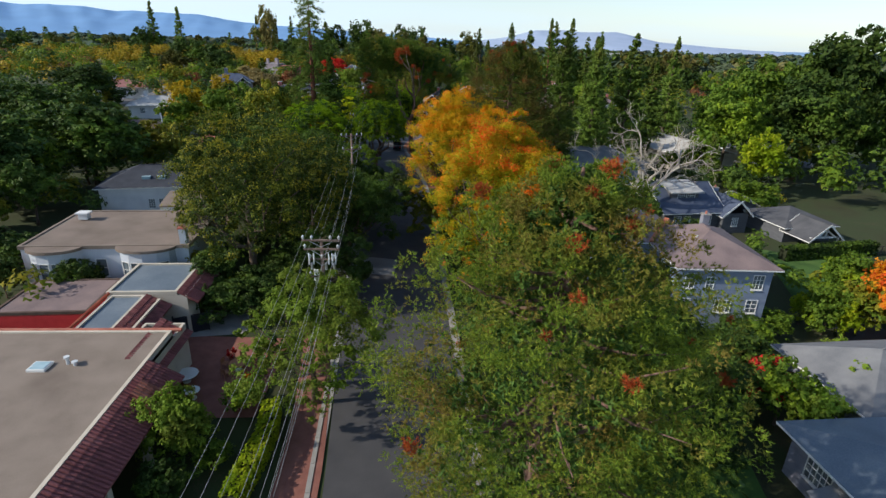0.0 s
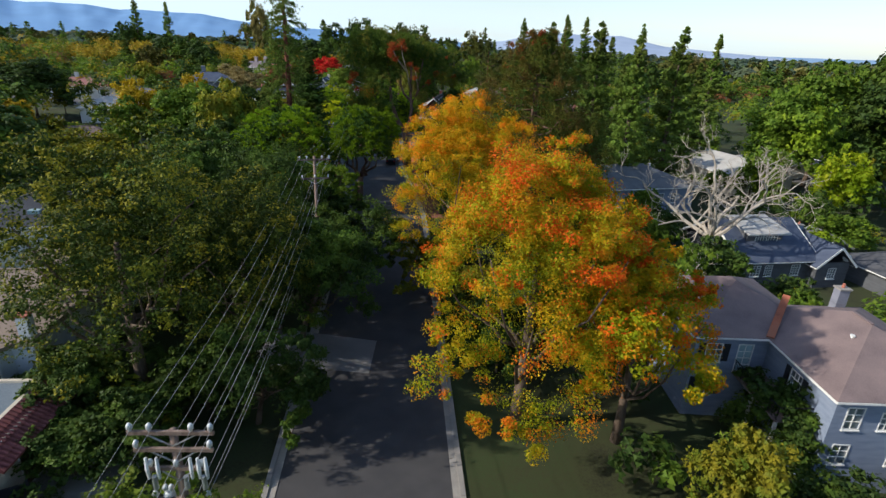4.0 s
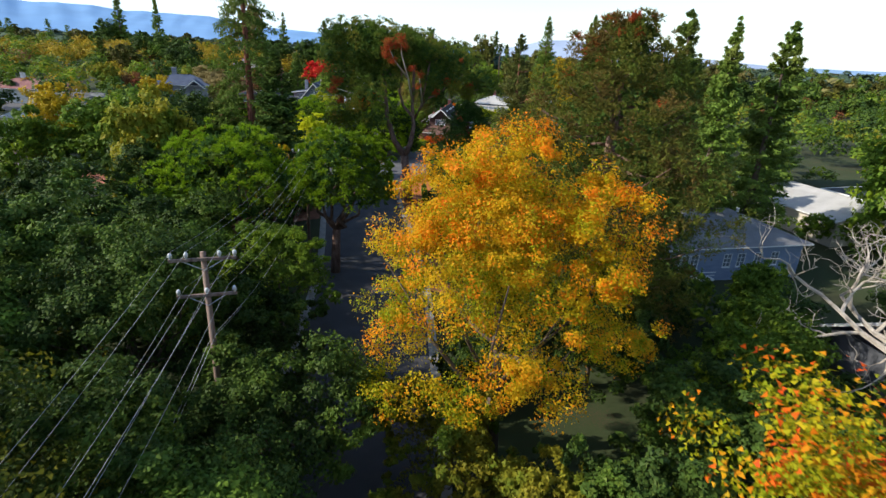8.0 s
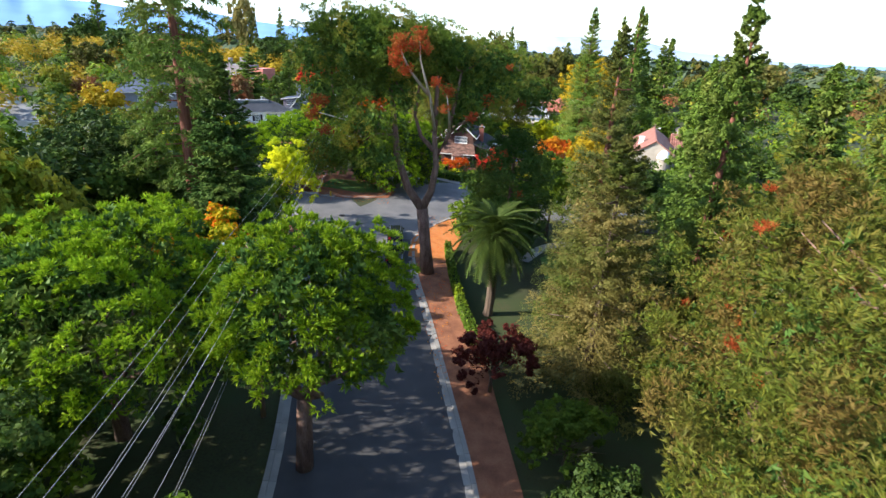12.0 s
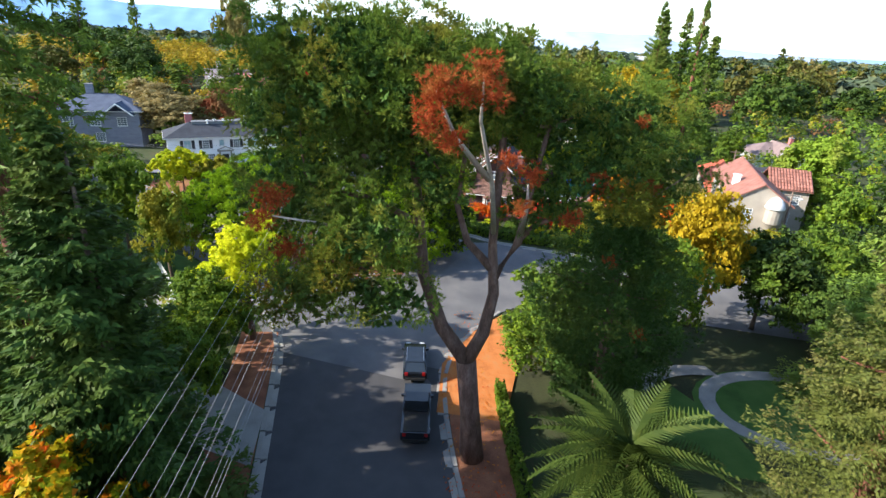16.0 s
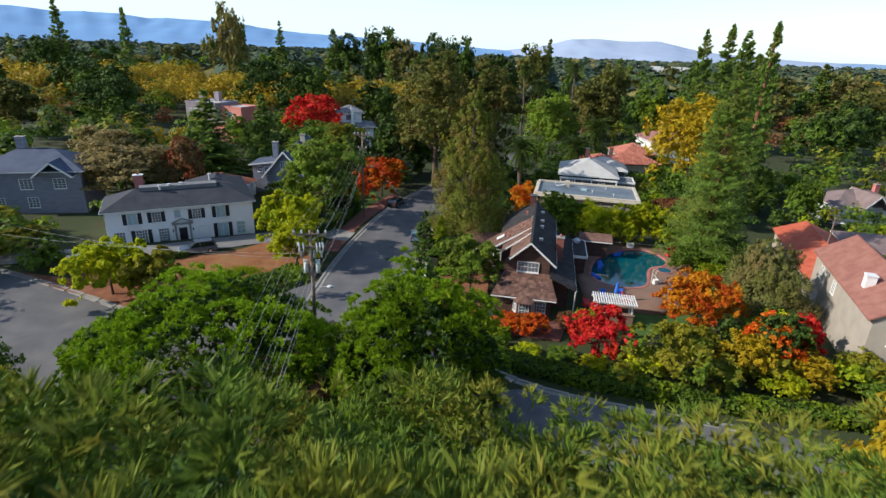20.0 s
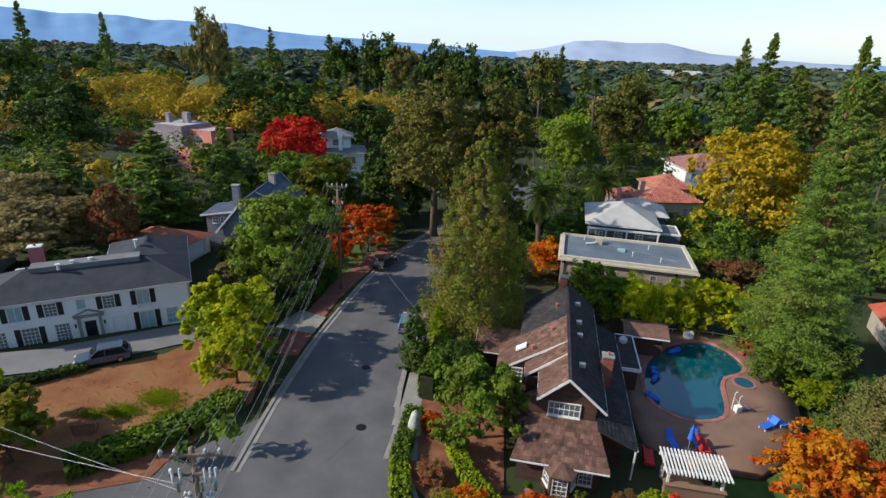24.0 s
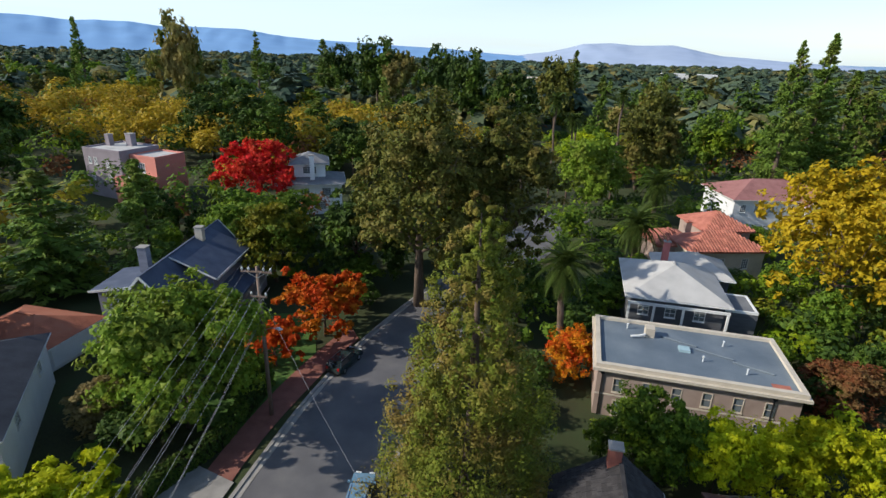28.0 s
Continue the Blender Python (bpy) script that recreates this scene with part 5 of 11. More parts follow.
# ---- ground, roads and paths ----
def ground_sheet():
    xs = sorted(set([-4600, -3000, -2000, -1200, -800, -500, -300, -200] + list(range(-150, 151, 6)) + [-18, 22, 200, 300, 500, 800, 1200, 2000, 3000, 4600]))
    ys = sorted(set([-600, -300, -150, -80] + list(range(-40, 351, 5)) + [160, 320, 400, 500, 650, 800, 1000, 1400, 2000, 3000, 4200]))
    v = [(x, y, G(x, y) + (0.0 if -60 < x < 40 and -40 < y < 260 else -0.03)) for y in ys for x in xs]
    n = len(xs)
    f = [(j * n + i, j * n + i + 1, (j + 1) * n + i + 1, (j + 1) * n + i) for j in range(len(ys) - 1) for i in range(n - 1)]
    return np_mesh("ground", v, f)


solid("ground", ground_sheet(), M["soil"], "dark soil with leaf litter and rough grass", "ground", kind="structure")


def resample(pts, n):
    p = np.array(pts, float)
    d = np.r_[0, np.cumsum(np.hypot(*np.diff(p, axis=0).T))]
    s = np.linspace(0, d[-1], n)
    # soften the corners of the line
    q = np.stack([np.interp(s, d, p[:, 0]), np.interp(s, d, p[:, 1])], 1)
    for _ in range(3):
        q[1:-1] = 0.25 * q[:-2] + 0.5 * q[1:-1] + 0.25 * q[2:]
    return q


def ribbon(name, left, right, material, label, category, dz, cols=6, step=2.5):
    """A strip of paving between two edge lines, laid on the ground."""
    ln = max(np.hypot(*np.diff(np.array(left, float), axis=0).T).sum(), 1)
    n = max(3, int(ln / step))
    a, b = resample(left, n), resample(right, n)
    v, f = [], []
    for i in range(n):
        for k in range(cols + 1):
            x, y = a[i] + (b[i] - a[i]) * k / cols
            v.append((x, y, G(x, y) + dz))
    for i in range(n - 1):
        for k in range(cols):
            q = i * (cols + 1) + k
            f.append((q, q + 1, q + cols + 2, q + cols + 1))
    return solid(name, np_mesh(name, v, f), material, label, category, kind="structure"), a, b


def patch(name, pts, material, label, category, dz, kind="structure", cuts=3):
    """A flat bed, lawn or paved area laid on the ground."""
    bm = bmesh.new()
    bm.faces.new([bm.verts.new((x, y, 0)) for x, y in pts])
    bmesh.ops.triangulate(bm, faces=bm.faces[:])
    bmesh.ops.subdivide_edges(bm, edges=bm.edges[:], cuts=cuts, use_grid_fill=True)
    bmesh.ops.recalc_face_normals(bm, faces=bm.faces[:])
    for vt in bm.verts:
        vt.co.z = G(vt.co.x, vt.co.y) + dz
    me = bpy.data.meshes.new(name)
    bm.normal_update()
    if bm.faces and sum(fc.normal.z for fc in bm.faces) < 0:
        bmesh.ops.reverse_faces(bm, faces=bm.faces[:])
    bm.to_mesh(me)
    bm.free()
    return solid(name, me, material, label, category, kind=kind)


def kerb(pts, label="pale concrete kerb beside the asphalt road", w=0.32, h=0.15, gutter=0.45, side=1):
    """Kerb stones along a line, each stone a piece, with a flat gutter strip."""
    p = resample(pts, max(3, int(np.hypot(*np.diff(np.array(pts, float), axis=0).T).sum() / 2.4)))
    t = thing("kerb", pose(0, 0, 0), label, "kerb", kind="structure")
    for i in range(len(p) - 1):
        (x0, y0), (x1, y1) = p[i], p[i + 1]
        d = Vector((x1 - x0, y1 - y0, 0))
        ln = d.length
        mid = ((x0 + x1) / 2, (y0 + y1) / 2)
        g = Geo()
        g.box(-ln / 2 + 0.015, -w / 2, -0.1, ln / 2 - 0.015, w / 2, h)
        g.box(-ln / 2, side * (w / 2 + 0.002), -0.1, ln / 2, side * (w / 2 + gutter), 0.065)
        part("kerb_stone", g, M["concrete"], t, m=pose(mid[0], mid[1], G(*mid), 0, 0, math.degrees(math.atan2(d.y, d.x))))
    return t


r1_left = [(-3.6, -59), (-5.3, 0.9), (-7.4, 26.4), (-11.5, 54.8), (-14.7, 84.1), (-17.3, 106.3), (-21.5, 124.3), (-25, 138.6), (-27.3, 148.6)]
r1_right = [(10.4, -59.2), (5.7, 0.7), (3.7, 26), (0, 54.3), (-2.8, 83.6), (-5.4, 105.7), (-9.7, 126.3), (-12.2, 136.4), (-13.6, 146)]
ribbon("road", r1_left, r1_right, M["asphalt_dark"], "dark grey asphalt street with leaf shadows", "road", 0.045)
ribbon("road", [(-27.4, 145.7), (-34.7, 155.8), (-49.2, 166.7), (-65, 170.7), (-133.5, 183.5)], [(-13.7, 143.1), (-28.4, 166.2), (-47.8, 178.7), (-64.4, 184.3), (-133, 199.3)], M["asphalt"], "grey asphalt side street", "road", 0.050, 8)
ribbon("road", [(-26.8, 147.6), (-20.5, 159.1), (-18.4, 166.7), (-25.1, 178.7), (-33.1, 184.9), (-33.4, 195), (-33.1, 205), (-31.5, 220), (-29.2, 231), (-25.2, 242.9), (-16.9, 262.8), (-4.3, 292.4)],
       [(-10.9, 144.9), (-9.2, 155.7), (-7.5, 168.5), (-15.2, 177.3), (-19.5, 184.6), (-22.6, 192.5), (-22.8, 201), (-22.2, 212.6), (-20.8, 225.6), (-17.3, 238.5), (-7.9, 259.1), (6, 289.2)], M["asphalt"], "grey asphalt street with tree shadows", "road", 0.055, 8)
ribbon("road", [(-20.5, 161.1), (-11.4, 174.4), (-7.2, 173), (-2.5, 172.2), (9.4, 170.6), (40.4, 167.4), (96.8, 153.8)], [(-12.8, 147), (-8.3, 156.6), (-2.8, 158.4), (5, 157.6), (12.8, 156.8), (39.2, 153.6), (95.4, 140.4)], M["asphalt"], "grey asphalt side street under trees", "road", 0.060, 8)
ribbon("road", [(-56.3, 178.1), (-46.1, 180.2), (-39.9, 182.8), (-33.8, 191)], [(-48.6, 168.1), (-39.3, 169.6), (-31, 177.9), (-24.9, 190.6)], M["asphalt"], "grey asphalt junction", "road", 0.065, 6)
kerb([(3.7, 18.7), (0.2, 54.3), (-2.7, 83.6), (-5.2, 105.7), (-9.5, 126.3), (-12, 136.4), (-13.4, 146), (-11.2, 151.3), (-8.1, 155.6)], side=1)
kerb([(-7.6, 19), (-11.7, 54.9), (-14.9, 84.1), (-17.5, 106.3), (-21.7, 124.3), (-25.2, 138.6), (-27.7, 148.6), (-34.3, 155.8)], side=-1)
kerb([(-33.3, 184.9), (-33.6, 195), (-33.3, 205), (-31.7, 220), (-29.4, 231), (-25.4, 242.9), (-17.1, 262.8)], side=-1)
kerb([(9.4, 170.8), (-2.5, 172.4), (-7, 173.2), (-11.4, 175), (-17, 179.5), (-19.3, 184.5), (-22.3, 192.5), (-22.5, 201), (-21.9, 212.6), (-20.6, 225.6), (-17, 238.5)], side=1)
kerb([(-47.7, 179), (-56.2, 182), (-64.4, 184.7), (-89.5, 191.4)], side=1)

# beds and paths beside the first street
ribbon("pavement", [(-11.1, 13.6), (-10.7, 26.5), (-11.3, 34), (-13.9, 47.7)], [(-7.9, 13.5), (-7.7, 26.4), (-8.6, 33.9), (-11.3, 47.5)], M["brickpave"], "red-brown brick pavement beside the street", "pavement", 0.10, 3)
ribbon("verge", [(-5, 103.6), (-9.3, 126.1), (-11.8, 136.2), (-13.1, 146), (-10.8, 150.8)], [(-2.2, 103.4), (-5.4, 126.6), (-7.3, 134.8), (-8.3, 143.8), (-7.6, 150.7)], M["mulch"], "red-brown mulch strip beside the kerb", "verge", 0.11, 3)
patch("verge", [(-13.2, 140.1), (-13.2, 146), (-11, 151), (-7.9, 155), (-6.9, 146.7), (-8.2, 139.8)], M["mulch_orange"], "bed of orange fallen leaves round the tree", "flower bed", 0.13)
ribbon("verge", [(-25.1, 121.4), (-28.5, 137.8), (-30.9, 147.8)], [(-22, 124.1), (-25.4, 138.5), (-27.8, 148.3)], M["mulch"], "red-brown mulch strip beside the kerb", "verge", 0.10, 3)
patch("driveway", [(-32, 141.9), (-25.3, 138.5), (-24.3, 133.4), (-33.1, 136)], M["concrete"], "pale concrete driveway apron", "driveway", 0.13)
patch("driveway", [(-17.7, 62.4), (-7, 62.1), (-7.1, 67.1), (-17.5, 68.1)], M["drive"], "pale driveway in the shade of trees", "driveway", 0.09)
patch("traffic_island", [(-32.1, 161.1), (-25.5, 159.5), (-18.8, 161.4), (-18, 164.8), (-24.1, 176.7), (-31, 177.5), (-36.2, 171.4)], M["mulch"], "traffic island covered in red-brown leaves", "traffic island", 0.14)
kerb([(-32.1, 161.1), (-25.5, 159.5), (-18.8, 161.4), (-17.8, 164.8), (-23.9, 176.6)], side=-1)
patch("lawn", [(-30.4, 164.4), (-23.5, 162.6), (-19.9, 163.9), (-22.3, 168.8), (-29.3, 169.1)], M["grass"], "patch of grass on the traffic island", "lawn", 0.19)
# the garden of the white house
patch("lawn", [(-61.3, 185.7), (-47, 182.6), (-38.4, 185.7), (-35.3, 193), (-37.7, 204.2), (-43.7, 204.5), (-47, 199), (-54.5, 193.5), (-61.2, 190.2)], M["tanlawn"], "dry orange-tan lawn strewn with leaves", "lawn", 0.08)
patch("driveway", [(-73.7, 186.7), (-62.2, 191.4), (-53.9, 195.1), (-46.5, 200.9), (-40.7, 204.9), (-42.7, 208.4), (-49.8, 203.9), (-58.6, 197.7), (-74.7, 190.8)], M["drive"], "pale concrete forecourt before the house", "driveway", 0.12)
patch("verge", [(-68.5, 186), (-61.3, 183.2), (-47.7, 179.5), (-38.9, 183.2), (-38.4, 185.7), (-47, 182.6), (-61.3, 185.7)], M["mulch"], "mulch bed along the side street", "verge", 0.11)
patch("lawn", [(-41.6, 215.4), (-34.6, 215.1), (-32.9, 227.1), (-36.3, 237.3), (-47.5, 233.8)], M["grass"], "shaded lawn before the grey house", "lawn", 0.08)
ribbon("pavement", [(-36.3, 201.1), (-36, 213.2), (-34.7, 223.1), (-31.3, 235.1)], [(-33.9, 201), (-33.6, 213.1), (-32.1, 221.5), (-29.5, 232)], M["brickpave"], "red brick pavement strip", "pavement", 0.10, 3)
patch("driveway", [(-38.2, 206.2), (-33.7, 205.5), (-33.4, 209.5), (-38.6, 211.3)], M["concrete"], "pale concrete driveway apron", "driveway", 0.14)
ribbon("pavement", [(-22.3, 187.9), (-21.9, 193.5), (-22, 201), (-21.6, 210.5)], [(-19.6, 188.1), (-20.1, 193.4), (-20.5, 200.9), (-20.1, 210.5)], M["concrete"], "pale concrete pavement slab", "pavement", 0.13, 3)
patch("flower_bed", [(-20.2, 186.3), (-20.3, 200.4), (-14.8, 206.3), (-12.5, 196.3), (-12.7, 186.3), (-15.2, 181.2)], M["mulch"], "planted bed of red-brown mulch", "flower bed", 0.10)
# gardens either side
patch("lawn", [(-59.6, 153.1), (-38.9, 152.6), (-37.2, 158.9), (-48.8, 163.3), (-61.4, 162.9)], M["grass"], "mown lawn inside a low fence", "lawn", 0.09)
patch("lawn", [(-60, 141.3), (-39.1, 143.3), (-38.4, 150.1), (-59.7, 150.1)], M["grass"], "mown lawn beside the path", "lawn", 0.09)
patch("pavement", [(-59.7, 150.3), (-39, 150.3), (-38.3, 152.4), (-59.6, 152.9)], M["concrete"], "curved pale garden path", "path", 0.12)
patch("lawn", [(41.1, 59.8), (54.7, 60.9), (58.3, 75), (47, 80.2)], M["grass"], "bright lawn behind the blue house", "lawn", 0.09)
patch("lawn", [(11.8, 27.6), (20.6, 27.3), (21.8, 34.6), (12.9, 36.9)], M["grass"], "small lawn below the pine", "lawn", 0.09)
patch("terrace", [(-23.3, 34.4), (-14.4, 35.5), (-14.9, 46.6), (-24.2, 46)], M["brickpave"], "red brick terrace", "terrace", 0.09)
patch("driveway", [(-26.6, 45.1), (-19.5, 46.9), (-19, 52), (-27.2, 53.4)], M["concrete"], "shaded concrete yard", "driveway", 0.10)
patch("driveway", [(40.9, 50.5), (47.9, 51.2), (48.1, 61.5), (42.8, 59.7)], M["asphalt_dark"], "dark asphalt drive", "driveway", 0.09)


def looped_path():
    """The winding garden path round an oval lawn."""
    c, rx, ry = (15.4, 144.2), 8.5, 5.5
    ring = [(c[0] + rx * math.cos(a * math.tau / 24), c[1] + ry * math.sin(a * math.tau / 24)) for a in range(25)]
    inner = [(c[0] + (rx - 1.3) * math.cos(a * math.tau / 24), c[1] + (ry - 1.3) * math.sin(a * math.tau / 24)) for a in range(25)]
    ribbon("pavement", inner, ring, M["concrete"], "winding pale garden path round a lawn", "path", 0.13, 1, 1.2)
    patch("lawn", ring[:-1], M["grass"], "shaded oval lawn", "lawn", 0.08)
    ribbon("pavement", [(-0.1, 141.9), (2.9, 147.2), (5.8, 149.2), (9.7, 149.5)], [(1.3, 141.4), (4.1, 146.2), (6.8, 148), (10.3, 148.2)], M["concrete"], "pale garden path", "path", 0.135, 1, 1.2)
    patch("lawn", [(2.8, 137.3), (9.5, 136.5), (8.6, 142), (5.8, 146.1), (2.9, 143.3)], M["grass"], "dry patch of lawn", "lawn", 0.075)


looped_path()


# ---- power line ----
INS = Geo().tube([(0, 0, 0), (0, 0, 0.08), (0, 0, 0.1), (0, 0, 0.18), (0, 0, 0.2), (0, 0, 0.3)], [0.05, 0.05, 0.1, 0.085, 0.1, 0.05], 8).mesh("insulator", True)
INS.materials.append(M["ceramic"])


def power_pole(x, y, h, turn, label, arms, transformers=0, lamp=False, gear=False, lean=0.0):
    """arms: rows of height, length and number of insulators."""
    t = thing("utility_pole", pose(x, y, G(x, y) - 0.1, lean, 0, turn), label, "utility pole", "poles of the power line")
    part("shaft", Geo().tube([(0, 0, 0), (0, 0, h * 0.5), (0, 0, h)], [0.19, 0.165, 0.13], 10), M["polewood"], t, smooth=True)
    for z, ln, n in arms:
        a = part("crossarm", Geo().box(-ln / 2, -0.2, z - 0.07, ln / 2, -0.09, z + 0.07), M["polewood"], t)
        for k in range(n):
            u = (-ln / 2 + 0.1) + (ln - 0.2) * (k / (n - 1)) if n > 1 else 0
            if n == 4:
                u = [-ln / 2 + 0.1, -ln * 0.24, ln * 0.24, ln / 2 - 0.1][k]
            part("insulator", INS, None, a, m=pose(u, -0.145, z + 0.07))
        for s in (-1, 1):
            part("brace", Geo().beam((s * ln * 0.3, -0.16, z - 0.06), (0, -0.15, z - 0.55), 0.03, 0.04), M["metal_grey"], t)
    for k in range(transformers):
        s = -1 if k % 2 == 0 else 1
        c = part("transformer", Geo().tube([(s * 0.5, 0, h * 0.72), (s * 0.5, 0, h * 0.72 + 0.05), (s * 0.5, 0, h * 0.72 + 0.85), (s * 0.5, 0, h * 0.72 + 0.95)], [0.14, 0.19, 0.19, 0.12], 12), M["ceramic"], t, "pale grey transformer can", smooth=True)
        for q in (-0.1, 0.1):
            part("bushing", INS, None, c, m=pose(s * 0.5 + q, 0, h * 0.72 + 0.93))
    if gear:
        for k, u in enumerate((-0.95, -0.6, 0.5, 0.75, 1.0)):
            part("fuse_cutout", Geo().tube([(u, -0.2, h - 1.9), (u + 0.05, -0.3, h - 1.4), (u, -0.2, h - 1.0)], [0.05, 0.07, 0.05], 6), M["ceramic"], t)
        for u in (-0.75, 0.3, 0.9):
            part("fuse_cutout", Geo().tube([(u, -0.25, h - 2.3), (u, -0.25, h - 1.75)], [0.09, 0.09], 8), M["metal_grey"], t)
    if lamp:
        part("lamp_arm", Geo().tube([(0, 0, h * 0.6), (0.7, -0.1, h * 0.6 + 0.35), (1.3, -0.2, h * 0.6 + 0.4)], 0.03, 6), M["metal_grey"], t)
        part("lamp_head", Geo().tube([(1.2, -0.2, h * 0.6 + 0.38), (1.5, -0.22, h * 0.6 + 0.4), (1.8, -0.24, h * 0.6 + 0.36)], [0.08, 0.16, 0.07], 8), M["ceramic"], t, "pale street lamp head", smooth=True)
    return t


def line_point(pole, u, z):
    x, y, h, turn = pole
    a = radians(turn)
    return Vector((x + math.cos(a) * u, y + math.sin(a) * u, G(x, y) + z))


PZ, PA, PB, PC, PD, PE = (-6.6, 5, 13.4, 7), (-9.85, 40.1, 12.9, 4), (-14.1, 75.2, 14.7, 20), (-19.6, 110.6, 12.6, 12), (-28.2, 173.2, 13.6, 10), (-33.8, 217.6, 14.6, 0)
for p, kw in ((PZ, dict(arms=[(13.2, 2.8, 4), (11.6, 2.4, 4)])),
              (PA, dict(arms=[(12.9, 2.8, 4), (12.2, 2.6, 2), (11.4, 1.9, 3), (10.0, 2.0, 2)], gear=True, transformers=1)),
              (PB, dict(arms=[(14.4, 2.9, 4), (12.6, 2.6, 3)])),
              (PC, dict(arms=[(12.3, 2.9, 4), (10.6, 1.4, 2)], transformers=1)),
              (PD, dict(arms=[(13.3, 2.8, 4), (12.2, 2.2, 2)], gear=True, transformers=2, lamp=True)),
              (PE, dict(arms=[(14.2, 2.6, 4), (12.0, 1.4, 2)], lamp=True))):
    power_pole(p[0], p[1], p[2], p[3], "weathered wooden utility pole with crossarms and pale insulators", **kw)

power = thing("power_line", pose(0, 0, 0), "bundle of thin sagging power cables between poles", "power line")
for pa, pb in zip((PZ, PA, PB, PC, PD), (PA, PB, PC, PD, PE)):
    for us, dz, sag in (((-1.3, -0.65, 0.65, 1.3), -0.0, 0.9), ((-0.9, 0.1, 0.95), -1.8, 1.2), ((0.25,), -4.2, 1.5), ((-0.2,), -4.8, 1.6)):
        for u in us:
            a, b = line_point(pa, u, pa[2] + dz), line_point(pb, u, pb[2] + dz)
            n = 14
            pts = [a + (b - a) * (i / n) + Vector((0, 0, -sag * 4 * (i / n) * (1 - i / n))) for i in range(n + 1)]
            part("wire", Geo().tube(pts, 0.008 if dz > -2 else 0.011, 4, cap=False), M["cable"], power)


def service_drop(a, b, sag=0.8):
    n = 12
    a, b = Vector(a), Vector(b)
    pts = [a + (b - a) * (i / n) + Vector((0, 0, -sag * 4 * (i / n) * (1 - i / n))) for i in range(n + 1)]
    solid("service_cable", Geo().tube(pts, 0.012, 4, cap=False), M["cable"], "thin service cable from a utility pole", "cable")


service_drop(line_point(PE, 0.2, 11.8), (-19, 203, 3))
service_drop(line_point(PD, -0.8, 11.0), (-75, 190, 7), 1.0)
service_drop(line_point(PD, -0.8, 11.4), (-82, 186, 8), 1.0)
service_drop(line_point(PC, 0.2, 11.0), (-42, 140, 4.5), 1.0)


# ---- houses ----
def frame_bars(w, h, cols, rows, t=0.07, d=0.09):
    g = Geo()
    g.box(-w / 2 - t, -d, -t, w / 2 + t, 0.03, 0).box(-w / 2 - t, -d, h, w / 2 + t, 0.03, h + t)
    g.box(-w / 2 - t, -d, 0, -w / 2, 0.03, h).box(w / 2, -d, 0, w / 2 + t, 0.03, h)
    for i in range(1, cols):
        x = -w / 2 + w * i / cols
        g.box(x - 0.02, -0.05, 0, x + 0.02, 0.0, h)
    for i in range(1, rows):
        z = h * i / rows
        g.box(-w / 2, -0.052, z - 0.02, w / 2, -0.002, z + 0.02)
    return g


